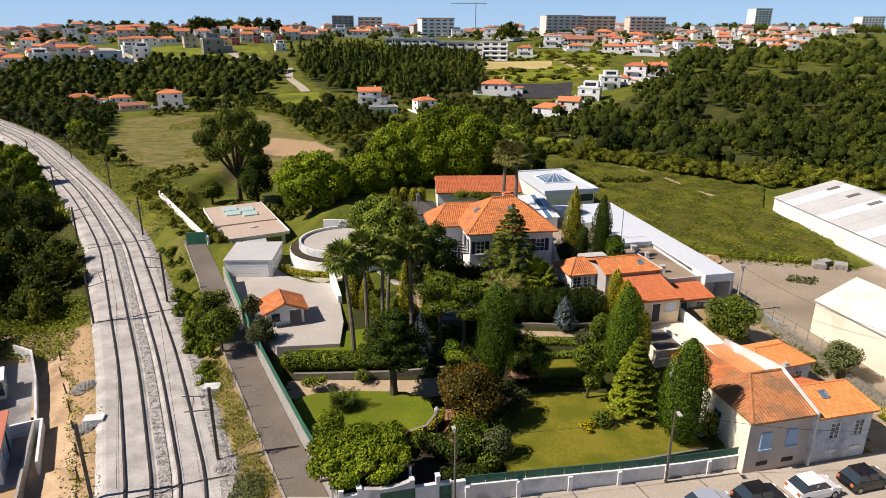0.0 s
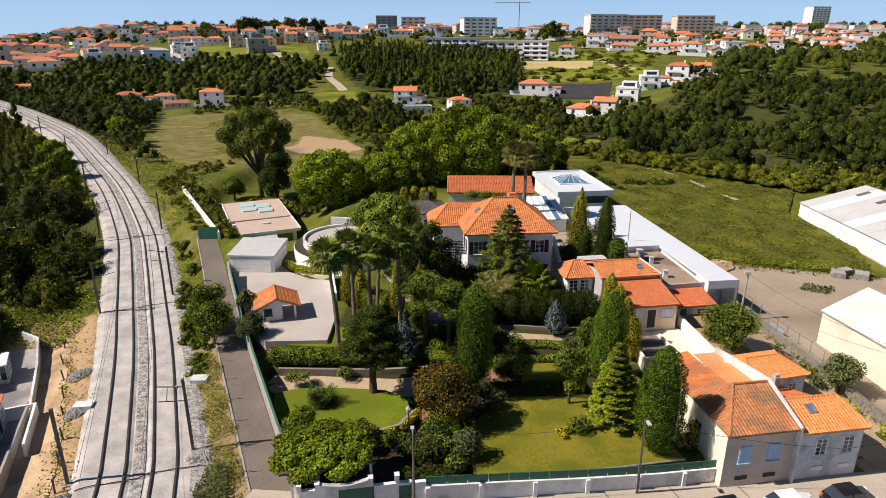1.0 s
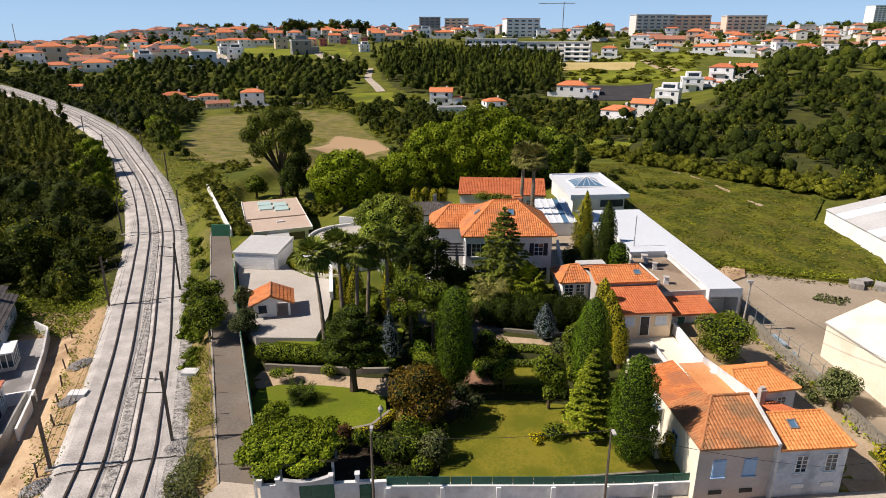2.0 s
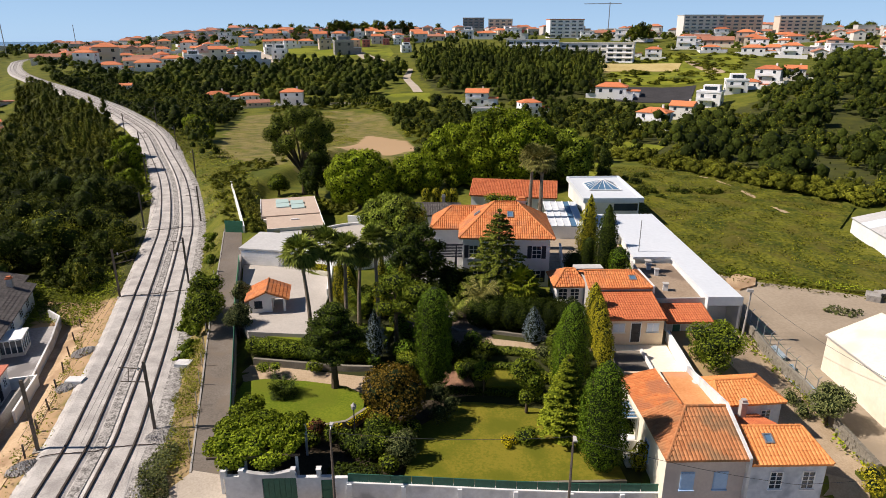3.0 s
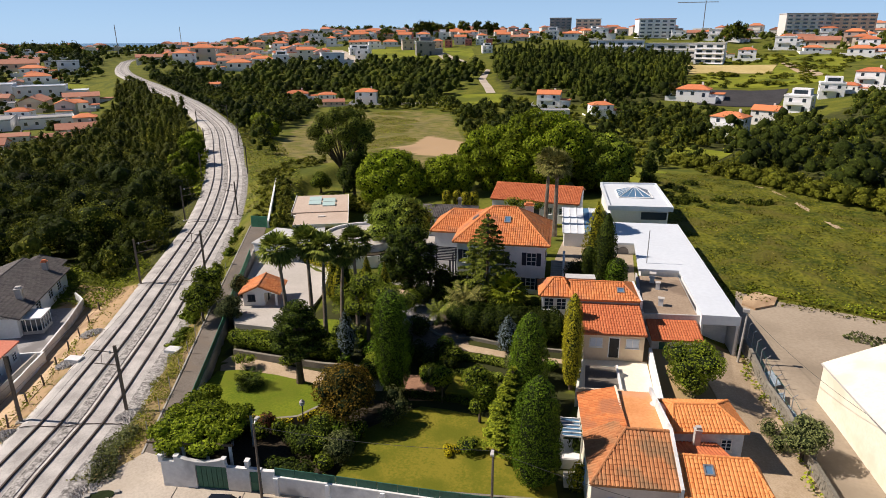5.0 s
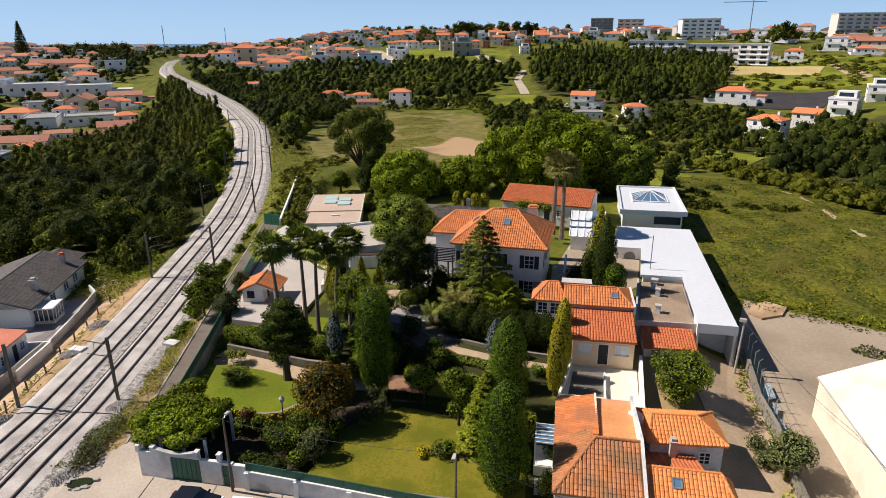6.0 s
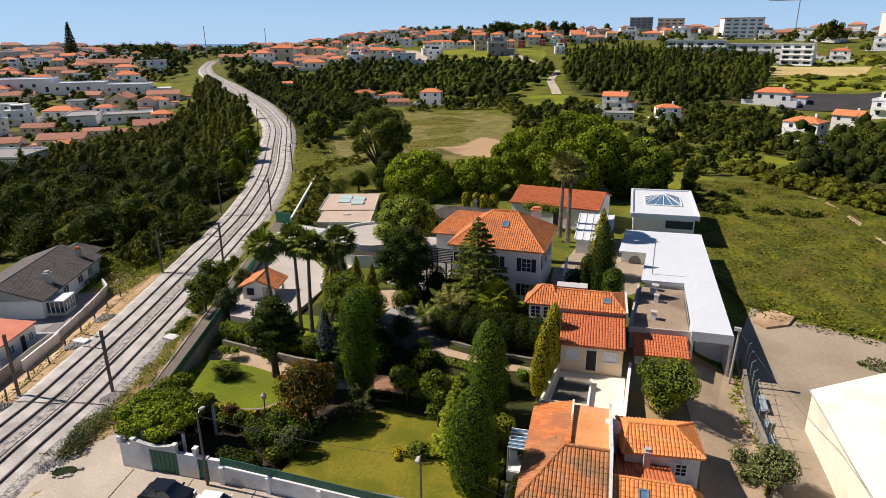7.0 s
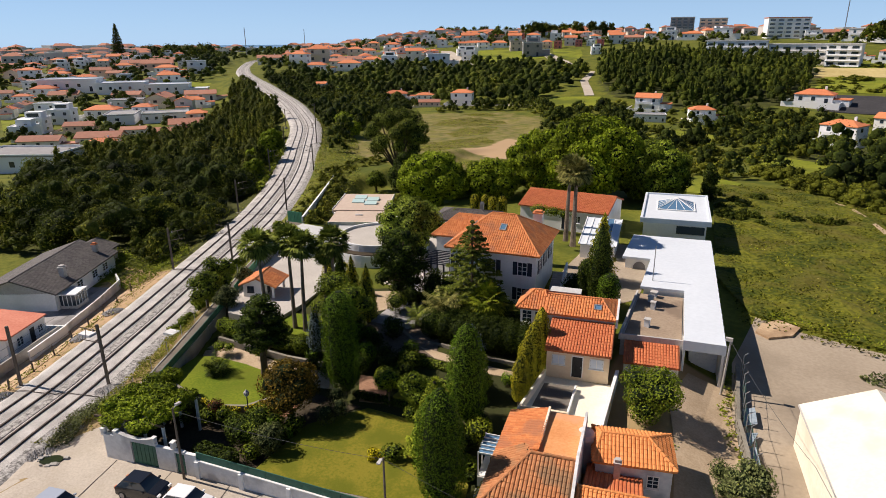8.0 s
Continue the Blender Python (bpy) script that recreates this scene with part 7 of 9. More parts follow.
# shrubs
palm(-3.6, 48.4, 0.45, 1.45, "dark spiky cycad on the green lawn", 0.95, 46, L_DARK, 0.2, skirt=False, width=0.34)
shrub(-3.6, 48.4, [(0, 0, 0.5, 0.8, 0.8, 0.5)], L_DARK, "low dark growth round the cycad", base=0.95)
shrub(16.7, 46.4, [(0, 0, 0.3, 0.5, 0.5, 0.35), (0.6, 0.2, 0.3, 0.4, 0.4, 0.3), (0.2, -0.6, 0.25, 0.35, 0.35, 0.28)], L_YELLOW, "bright yellow flowering bush on the lawn", 40, 0.16, base=0.3, name="flower_bush", category="flowers")
shrub(18.2, 46.8, [(0, 0, 0.6, 0.95, 0.9, 0.65), (0.4, 0.3, 0.8, 0.6, 0.6, 0.5)], L_MID, "low green shrub on the lawn", base=0.3)
shrub(9.0, 42.6, [(0, 0, 1.2, 1.35, 1.3, 1.25), (0.3, 0.3, 1.9, 0.9, 0.9, 0.7)], L_OLIVE, "rounded pale green shrub behind the wall", 18, base=0.2)
shrub(6.2, 42.4, [(0, 0, 1.1, 1.4, 1.3, 1.2), (-1.3, 0.6, 0.9, 1.1, 1.1, 1.0), (1.0, 0.9, 1.3, 1.1, 1.0, 1.0), (0.2, 1.4, 1.7, 1.0, 1.0, 0.8)], L_DARK, "dark rhododendron in the garden bed", 18, base=0.2)
shrub(6.6, 44.3, [(0, 0, 1.4, 1.2, 1.2, 1.1), (1.1, 0.4, 1.2, 0.9, 0.9, 0.9)], L_MID, "leafy green shrub under the maple", 18, base=0.4)
shrub(10.9, 47.6, [(0, 0, 1.2, 1.0, 1.0, 1.1), (0.7, 1.0, 1.5, 0.9, 0.9, 1.0), (-0.5, 2.0, 1.7, 1.0, 1.0, 1.2)], L_OLIVE, "thin grey-leaved shrub at the lawn corner", 9, base=0.4)
shrub(3.0, 43.4, [(0, 0, 0.8, 0.7, 0.7, 0.7), (0.9, 0.2, 0.7, 0.55, 0.55, 0.55)], L_MID, "clipped round shrub by the stone steps", 20, base=0.5)
shrub(1.6, 43.8, [(0, 0, 0.9, 0.75, 0.75, 0.75)], L_RED, "reddish shrub at the lawn edge", 20, base=0.5)
shrub(-7.2, 51.8, [(0, 0, 0.5, 0.9, 0.7, 0.5), (1.0, 0.3, 0.5, 0.6, 0.6, 0.45)], L_MID, "low shrub beside the garden path", 20, base=0.9)
shrub(-2.6, 53.0, [(0, 0, 0.5, 0.9, 0.7, 0.55)], L_MID, "low shrub beside the garden path", 20, base=0.9)
shrub(7.5, 54.2, [(0, 0, 1.0, 1.3, 1.2, 1.0), (1.2, 1.0, 1.2, 1.1, 1.0, 1.0)], L_DARK, "dark shrub at the garden steps", 16, base=1.0)
shrub(11.0, 56.8, [(0, 0, 0.9, 1.1, 1.2, 0.9), (0.6, 1.6, 0.9, 1.0, 1.0, 0.9), (-1.4, 1.0, 1.0, 1.2, 1.1, 1.0)], L_DARK, "dark shrub beside the court", 16, base=1.4)
shrub(26.9, 45.8, [(0, 0, 1.0, 0.75, 0.75, 1.1), (0.1, 0.1, 1.9, 0.5, 0.5, 0.7)], L_GOLD, "upright golden shrub beside the corner house", 22, base=-0.2)
shrub(26.4, 49.4, [(0, 0, 1.1, 0.8, 0.8, 1.2), (0.2, 1.4, 0.9, 0.8, 0.9, 1.0)], L_DARK, "dark shrub beside the corner house", 18, base=0.2)
shrub(10.8, 68.2, [(0, 0, 1.0, 1.3, 1.2, 1.2), (-1.6, 0.6, 1.3, 1.2, 1.2, 1.3), (-3.2, 1.2, 1.2, 1.3, 1.2, 1.3)], L_MID, "leafy shrub before the villa", 14, base=2.1)
shrub(19.6, 70.6, [(0, 0, 0.9, 1.2, 1.1, 1.0), (-1.8, -0.6, 0.8, 1.0, 1.0, 0.9)], L_DARK, "dark shrub before the tiled house", 14, base=2.1)
shrub(21.0, 80.0, [(0, 0, 1.3, 1.5, 1.6, 1.4), (0.4, 2.6, 1.2, 1.4, 1.5, 1.3)], L_DARK, "dark shrub beside the villa stair", 12, base=2.6)
shrub(8.0, 101.0, [(0, 0, 3.6, 1.6, 1.2, 0.9), (2.2, 0.2, 3.5, 1.5, 1.1, 0.8), (4.0, 0, 3.4, 1.2, 1.0, 0.7)], L_VINE, "climbing vine along the outbuilding", 12, base=3.0, name="climbing_vine", category="vine")
shrub(-13.5, 86.0, [(0, 0, 1.2, 1.6, 1.6, 1.3), (2.2, 1.4, 1.1, 1.3, 1.3, 1.1)], L_MID, "flowering shrub beside the round terrace", 12, base=2.6)
shrub(37.0, 58.2, [(0, 0, 0.7, 1.0, 0.9, 0.8)], L_BRIGHT, "low green shrub under the orange tree", 18, base=0.0)
shrub(40.8, 57.4, [(0, 0, 0.9, 0.8, 1.0, 0.9), (0.5, -1.8, 0.7, 0.7, 0.9, 0.8)], L_OLIVE, "weedy shrub along the stone wall", 16, base=0.0)
shrub(44.2, 48.8, [(0, 0, 0.8, 0.9, 0.9, 0.8), (-0.4, -1.4, 0.7, 0.8, 0.9, 0.7)], L_GOLD, "yellowish weed bush beside the lane", 16, base=-0.8)


# ---- woods and scrub ----
L_MEADOW = leaf_mat("meadow_growth", (0.06, 0.074, 0.006), (0.175, 0.175, 0.015))
def hull_rings(c, r, k, nu, nv):
    """Bumpy upper shells of crown clumps: c (n, 3), r (n, 3), as rings of points."""
    w = 2 * math.pi * np.arange(nu) / nu
    e = np.linspace(-0.7, 1.5, nv + 1)
    d = np.stack([np.cos(e)[:, None] * np.cos(w), np.cos(e)[:, None] * np.sin(w), np.repeat(np.sin(e)[:, None], nu, 1)], -1)[None]
    ph = RNG.uniform(0, 6.3, (len(c), 1, 1))
    lump = 1 + 0.16 * np.sin(5 * d[..., 0] + ph) * np.sin(5 * d[..., 1] + 2 * ph) + 0.08 * np.sin(9 * d[..., 2] + 3 * ph + 4 * d[..., 0])
    return c[:, None, None, :] + d * (lump[..., None] * r[:, None, None, :] * k)


def leaf_tris(c, nrm, size, rng, flat):
    q = leaf_quads(c, nrm, size, rng, flat, 0.95)
    return np.stack([q[:, 0], q[:, 1] * 0.7 + q[:, 2] * 0.3, q[:, 3] * 0.7 + q[:, 2] * 0.3], 1) * 1.0


def wood(name, spots, leaf, label, dens=1.0, leafsize=0.8, form="round", kind="stuff", far=False):
    """Many trees with uneven full crowns; spots: x, y, height, radius."""
    Q, T, H, G = [], [], [], []
    S = np.array(spots, float)
    Z = height(S[:, 0], S[:, 1])
    for (x, y, h, r), z in zip(S, Z):
        tone = float(np.clip(RNG.beta(1.5, 1.7) + 0.22 * math.sin(x * 0.06 + 1) * math.sin(y * 0.045), 0, 1))
        if form == "round":
            nb = 4 if far else 7
            w = 2.4 * np.arange(nb) + RNG.uniform(0, 6)
            f = np.array([0.74, 0.34, 0.42, 0.5, 0.62, 0.3, 0.56, 0.68, 0.46])[:nb] + RNG.uniform(-0.06, 0.06, nb)
            off = np.array([0.08, 0.6, 0.58, 0.5, 0.4, 0.62, 0.5, 0.32, 0.6])[:nb] * r
            rr = np.array([0.5, 0.46, 0.48, 0.44, 0.42, 0.4, 0.36, 0.36, 0.38])[:nb] * r * RNG.uniform(0.75, 1.2, nb) * (1.2 if far else 1.0)
            rz = np.minimum(rr * 0.9, h * 0.28)
        else:
            nb = 4 if far else 6
            w = 2.4 * np.arange(nb) + RNG.uniform(0, 6)
            f = np.linspace(0.24, 0.86, nb)
            off = np.linspace(0.36, 0.04, nb) * r
            rr = np.linspace(0.66, 0.26, nb) * r * RNG.uniform(0.8, 1.2, nb)
            rz = np.full(nb, h * 0.15)
        cs = np.stack([x + off * np.cos(w), y + off * np.sin(w), z + f * h], 1)
        R = np.stack([rr, rr, rz], 1)
        n = int((40 + 40 * r) * dens * (0.8 if far else 1.25))
        j = RNG.integers(0, nb, n)
        d = RNG.normal(0, 1, (n, 3))
        d[:, 2] = d[:, 2] * 0.75 + 0.3
        d /= np.linalg.norm(d, axis=1)[:, None]
        p = cs[j] + d * R[j] * (1.0 + RNG.normal(0, 0.1, n))[:, None]
        Q.append(leaf_tris(p, d, leafsize * (0.88 + 0.06 * r), RNG, 0.5))
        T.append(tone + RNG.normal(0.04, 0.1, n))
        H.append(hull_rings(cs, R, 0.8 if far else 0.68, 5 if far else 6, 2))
        # shells get a lower tone than the leaves: painted shade inside the crown
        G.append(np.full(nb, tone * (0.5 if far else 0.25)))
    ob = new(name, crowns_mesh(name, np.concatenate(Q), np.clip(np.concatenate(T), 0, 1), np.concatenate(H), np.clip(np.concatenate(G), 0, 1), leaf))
    return tagged(ob, label, "trees", kind=kind)


def scatter(poly, n, hr, rr, avoid=None):
    xs, ys = [p[0] for p in poly], [p[1] for p in poly]
    out = []
    while len(out) < n:
        x, y = RNG.uniform(min(xs), max(xs), 4 * n), RNG.uniform(min(ys), max(ys), 4 * n)
        ok = inside(poly, x, y)
        if avoid is not None:
            ok &= ~avoid(x, y)
        for a, b in zip(x[ok], y[ok]):
            k = RNG.uniform(0, 1)
            out.append((a, b, hr[0] + (hr[1] - hr[0]) * k, rr[0] + (rr[1] - rr[0]) * k))
    return out[:n]


def near_rail(d):
    return lambda x, y: np.abs(rail_side(x, y)) < d


HILL = [(-268, 598), (-215, 597), (-171, 548), (-204, 500), (-226, 532)]
HILL2 = [(-188, 604), (-162, 610), (-145, 566), (-140, 535), (-166, 556)]
GREEN_N = [(-96, 364), (-66, 370), (-58, 338), (-76, 324)]
GREEN_LOT = [(-24, 184), (-19, 211), (-8, 206), (-4, 172), (-17, 166)]
TAN_E = [(32, 492), (86, 490), (95, 541), (31, 538)]
PARK_E = [(39, 422), (88, 418), (79, 376), (40, 379)]
GREEN_E = [(44, 430), (115, 424), (142, 558), (180, 596), (100, 604), (38, 566), (40, 490), (36, 440)]
TOWN_FIELDS = [[(-302, 170), (-295, 202), (-274, 192), (-254, 148)], [(-325, 296), (-309, 305), (-284, 278), (-300, 270)], [(-395, 380), (-372, 372), (-345, 342), (-362, 336)]]
LOT_B = [(16, 148), (27, 146), (30, 166), (20, 176)]
LOT_E = [(109, 264), (133, 266), (121, 235), (95, 222)]
LOT_C = [(28, 200), (42, 194), (48, 214), (34, 224)]
LOT_D = [(-14, 258), (10, 250), (14, 270), (-8, 280)]
OPEN = [LOT_E, LOT_B, LOT_C, LOT_D, HILL, HILL2, GREEN_N, GREEN_LOT, TAN_E, PARK_E, FIELD_N, FIELD_TAN] + TOWN_FIELDS


# the houses that stand out: kind, x, y, turn, size
HOUSES = [
    (3, -238, 477, 36, 1.49), (1, -287, 608, 28, 0.85), (1, -272, 602, 20, 1.0), (0, -259, 599, 32, 1.0), (9, -258, 553, 36, 0.9), (9, -233, 523, 20, 1.3), (5, -257, 632, 25, 1.2), (4, -221, 593, 30, 1.1),
    (1, -255, 665, 23, 1.29), (10, -189, 558, 28, 1.5), (0, -236, 671, 22, 1.3), (7, -200, 620, 20, 0.9), (11, -188, 618, 20, 0.9), (1, -185, 645, 19, 1.1), (11, -172, 632, 18, 0.8), (9, -162, 638, 17, 0.8),
    (9, -137, 578, 24, 0.9), (1, -143, 657, 15, 1.2), (11, -153, 640, 15, 0.8), (2, -131, 677, 13, 1.2), (9, -106, 720, 10, 1.4), (5, -85, 730, 9, 1.5), (3, -58, 740, 6, 1.5),
    (5, 38, 400, -8, 1.35), (0, 50, 273, -24, 1.0), (1, 67, 316, -22, 0.95), (9, 84, 349, -20, 1.15), (9, 102, 380, -5, 1.1), (0, 124, 404, -24, 1.1), (1, 140, 414, -14, 1.0), (5, 112, 394, -24, 0.8),
    (12, -34, 346, 4, 1.0), (8, -24, 307, 16, 0.62), (13, -4, 318, 24, 0.85), (0, -137, 337, 20, 1.0), (5, -166, 343, 30, 0.8), (6, -150, 322, 32, 0.6), (5, -185, 340, 33, 1.0), (1, -237, 331, 30, 0.6),
    (7, -345, 452, 38, 1.7), (0, -335, 418, 20, 1.2), (2, -372, 420, 43, 1.3), (5, -300, 398, 30, 1.2), (2, -318, 462, 36, 1.3), (5, -300, 470, 34, 1.3), (9, -282, 470, 33, 1.3), (1, -290, 520, 31, 1.3), (5, -292, 428, 37, 1.4), (2, -310, 440, 30, 1.2),
    (2, -262, 257, 49, 1.1), (5, -251, 243, 50, 0.9), (8, -222, 204, 52, 0.9), (2, -187, 190, 50, 1.1), (7, -200, 204, 49, 0.8), (14, -345, 232, 44, 1.3), (14, -318, 247, 44, 1.1), (14, -296, 262, 44, 1.0), (5, -338, 294, 52, 1.1), (8, -150, 106, 30, 1.1), (2, -193, 132, 40, 0.9), (2, -180, 146, 40, 1.0), (5, -170, 140, 55, 0.7), (0, -240, 206, 30, 0.8), (5, -258, 196, 35, 1.1), (2, -176, 172, 45, 0.8), (6, -398, 330, 51, 1.1), (5, -372, 318, 40, 1.1), (3, -360, 335, 50, 1.1),
    (0, 77, 579, -5, 1.1), (5, 56, 596, -3, 1.1), (3, 60, 730, -2, 1.5), (3, 22, 750, 4, 1.2), (6, 143, 672, -9, 1.4), (2, 129, 700, -8, 1.6), (7, 173, 700, -11, 1.5), (3, 112, 650, -8, 1.4), (5, 160, 604, -13, 1.4), (5, 178, 612, -13, 1.3), (0, 186, 590, -15, 1.3),
]


def clear_mid(x, y):
    keep = np.zeros(np.shape(x), bool)
    for k, hx, hy, yaw, sc in HOUSES:
        # the open ground before a house
        if hy < 430:
            r = math.hypot(hx - 25, hy)
            u = ((y - hy) * hy + (x - hx) * (hx - 25)) / r
            v = ((x - hx) * hy - (y - hy) * (hx - 25)) / r
            keep |= (np.abs(v) < 8 * sc + 3) & (u < 9) & (u > -24)
    for p in OPEN:
        keep |= inside(p, x, y)
    return keep | (np.abs(rail_side(x, y)) < 12)


wood("woodland", scatter(WOOD_E, 640, (4.5, 11), (2.8, 5.8), lambda x, y: clear_mid(x, y)), L_WOODS, "dense mixed woodland on the slope", 0.7, 0.54)
wood("woodland", scatter(WOOD_E, 360, (2, 5), (1.8, 3.4), lambda x, y: clear_mid(x, y)), L_WOODS2, "lighter scrub growing through the woodland", 0.9, 0.46)
wood("woodland", scatter(WOOD_E2, 460, (8, 14), (4.5, 8.0)), L_WOODS, "dense woodland on the far eastern hill", 0.4, 1.0, far=True)
OAKS = [(-38, 70), (-50, 72), (-60, 64), (-84, 60), (-112, 78), (-132, 100), (-64, 117), (-50, 92)]


def past_oaks(x, y):
    return near_rail(8.0)(x, y) | inside(OAKS, x, y)


wood("woodland", scatter(WOOD_W, 300, (4, 8.5), (1.7, 3.1), past_oaks), L_WEST, "feathery olive-green trees west of the railway", 1.3, 0.44, "tall")
wood("woodland", scatter(OAKS, 95, (4.5, 8.5), (3.2, 5.6), near_rail(7.5)), L_WOODS, "broad dark oaks beside the railway", 5.5, 0.36)
wood("woodland", scatter([(-100, 150), (-126, 182), (-142, 196), (-150, 190), (-134, 168), (-112, 146)], 26, (8, 12.5), (2.0, 3.4), near_rail(7.0)), L_WEST, "tall yellow-green poplars beside the railway", 2.2, 0.46, "tall")
wood("woodland", scatter(WOOD_W, 240, (4, 8.5), (2.6, 4.8), past_oaks), L_WEST, "rounded dark trees west of the railway", 1.2, 0.46)
wood("woodland", scatter(WOOD_W, 110, (2, 4.5), (1.5, 2.8), near_rail(6.5)), L_WOODS2, "lighter scrub between the trees", 2.0, 0.34)
NW_ = [(x, y, h * (0.62 if y > 240 else 1.0), r) for x, y, h, r in scatter(WOOD_NW, 330, (5, 11), (2.8, 5.2), near_rail(9))]
wood("woodland", NW_, L_WOODS, "dark trees along the railway bend", 0.8, 0.6)
EDGE_E = [(30, 184), (42, 163), (58, 141), (73, 129), (150, 118), (150, 130), (76, 140), (62, 152), (46, 172), (34, 190)]
wood("scrub", scatter(EDGE_E, 330, (1.2, 3.6), (1.4, 2.8)), L_WOODS2, "low bushes along the edge of the wood", 1.3, 0.5, far=True)
wood("scrub", [(33, 139, 1.6, 1.8), (31, 142, 1.4, 1.5), (40, 134, 1.2, 1.6), (42, 132.6, 1.1, 1.5), (29.5, 136, 1.2, 1.4), (37, 128, 0.9, 1.2), (35, 147, 1.5, 1.8), (27, 146, 2.2, 2.0)], L_WOODS, "dark scrub mounds in the meadow", 2.0, 0.35)
for x, y, h, r in ((-73, 118.5, 6.5, 2.6), (-94, 145.5, 8.5, 3.2), (-83, 133, 9.0, 2.6), (-86, 131, 7.0, 2.4), (-103, 190, 9.0, 3.4), (-96, 186, 6.0, 2.6)):
    tree(x, y, h, clump_blobs(h, r, 16, int(y), 0.1, 0.34), L_PLANE, "bright yellow-green tree beside the railway", 6, 0.6, 0.2, h * 0.6)
k_ = (RAILC[:, 1] > 330) & (RAILC[:, 1] < 700)
far_line = [(p[0] + o * 0.7, p[1] + o * 0.7) for p in RAILC[k_][::3] for o in (RNG.uniform(15, 26), RNG.uniform(26, 46), -RNG.uniform(15, 26), -RNG.uniform(26, 46)) if RNG.uniform() < 0.75]
wood("woodland", [(x, y, RNG.uniform(3, 8), RNG.uniform(3, 6)) for x, y in far_line], L_WOODS, "trees along the far railway line", 0.5, 0.9, far=True)
# the close planting of the garden
BEDS = [[(4.8, 52.6), (9.0, 53.6), (8.4, 58), (3.4, 57), (-1, 55.6)], [(3, 59), (9, 59.5), (8, 62), (3, 63)], [(9.5, 53), (13.2, 54), (13.4, 59.5), (10.5, 60)], [(18.2, 53.6), (23.4, 55), (23.2, 60), (18.6, 59)], [(-5, 62.6), (2, 63), (3, 68), (-4.4, 68.6)], [(5.5, 40.2), (9.2, 41), (9.0, 46.5), (5.5, 46)], [(0, 57.4), (3.2, 58), (3.0, 60.8), (0, 60.6)], [(9, 66.8), (20, 68.4), (19.6, 71.4), (9, 70.6)], [(22.4, 46.4), (25.8, 47), (25, 53), (22.8, 52)], [(-5.0, 41.6), (-3.6, 40.8), (2.6, 42.6), (1.0, 44.0), (-5.6, 44.4)]]
KINDS = [(L_DARK, "dark glossy garden shrub in the close planting"), (L_MID, "leafy green garden shrub in the close planting"), (L_CYP, "dense green garden shrub in the close planting"), (L_BRIGHT, "light green garden shrub in the close planting"), (L_OLIVE, "greyish garden shrub in the close planting")]
for bed_poly, count in zip(BEDS, (9, 7, 8, 9, 9, 7, 4, 9, 7, 8)):
    for x, y, h, r in scatter(bed_poly, count, (0.9, 2.6), (0.6, 1.25)):
        leaf_, lab_ = KINDS[int(RNG.choice([0, 0, 1, 1, 2, 3, 4]))]
        shrub(x, y, [(0, 0, h * 0.5, r, r, h * 0.5), (r * 0.5, -r * 0.3, h * 0.62, r * 0.6, r * 0.6, h * 0.34), (-r * 0.4, r * 0.4, h * 0.45, r * 0.65, r * 0.65, h * 0.36)], leaf_, lab_, 13, 0.24, group="garden shrubs")

for x, y, h, r, leaf_ in ((5.6, 68.6, 3.2, 1.5, L_DARK), (7.2, 70.6, 3.6, 1.5, L_DARK), (6.4, 72.6, 3.8, 1.4, L_MID), (8.4, 72.2, 3.2, 1.3, L_CYP), (0.4, 73.6, 2.6, 1.4, L_MID), (-1.6, 74.6, 2.4, 1.4, L_CYP), (5.0, 66.6, 2.6, 1.3, L_MID)):
    shrub(x, y, [(0, 0, h * 0.5, r, r, h * 0.5), (r * 0.5, -r * 0.3, h * 0.62, r * 0.6, r * 0.6, h * 0.34), (-r * 0.4, r * 0.4, h * 0.5, r * 0.65, r * 0.65, h * 0.36)], leaf_, "tall leafy shrub beside the villa court", 13, 0.24, base=2.2, group="garden shrubs")

MID = [(-112, 262), (-62, 264), (-46, 238), (-20, 180), (-20, 150), (12, 150), (20, 162), (33, 182), (40, 240), (75, 300), (70, 345), (-95, 352), (-150, 332)]


wood("woodland", scatter(WOOD_N, 230, (10, 16), (2.6, 4.4), clear_mid), L_WOODS, "dark pine wood on the far hillside", 0.5, 0.9, "tall", far=True)
wood("woodland", scatter(WOOD_N, 280, (7, 13), (3.2, 5.4), clear_mid), L_WOODS, "broad trees below the pine wood", 0.5, 0.9, far=True)
wood("woodland", scatter(MID, 210, (3, 8), (2.0, 4.2), clear_mid), L_WOODS, "scattered trees in the valley behind the villa", 0.9, 0.6)
wood("scrub", scatter(MID, 430, (1.2, 3.2), (1.4, 2.8), clear_mid), L_WOODS2, "low green scrub in the valley", 0.8, 0.6, far=True)
wood("scrub", scatter(GREEN_E, 150, (1.2, 3.0), (2.0, 4.5), clear_mid), L_WOODS2, "hedges between the eastern fields", 0.5, 0.9, far=True)
wood("woodland", scatter([(-150, 332), (-95, 352), (-102, 450), (-128, 500), (-200, 492), (-262, 480), (-300, 420), (-290, 362), (-240, 330)], 380, (4, 10), (3.0, 5.6), clear_mid), L_WOODS, "trees between the far houses", 0.5, 0.9, far=True)
wood("woodland", scatter([(-400, 610), (-100, 640), (20, 700), (100, 620), (400, 600), (520, 800), (-420, 830)], 330, (4, 9), (3.0, 5.6), clear_mid), L_WOODS, "garden trees of the hilltop town", 0.3, 1.2, far=True)
wood("woodland", scatter([(-600, 1050), (-250, 1120), (-240, 1180), (-600, 1150)], 60, (12, 20), (6, 9)), L_WOODS, "dark tree row on the skyline", 0.5, 1.8, far=True)
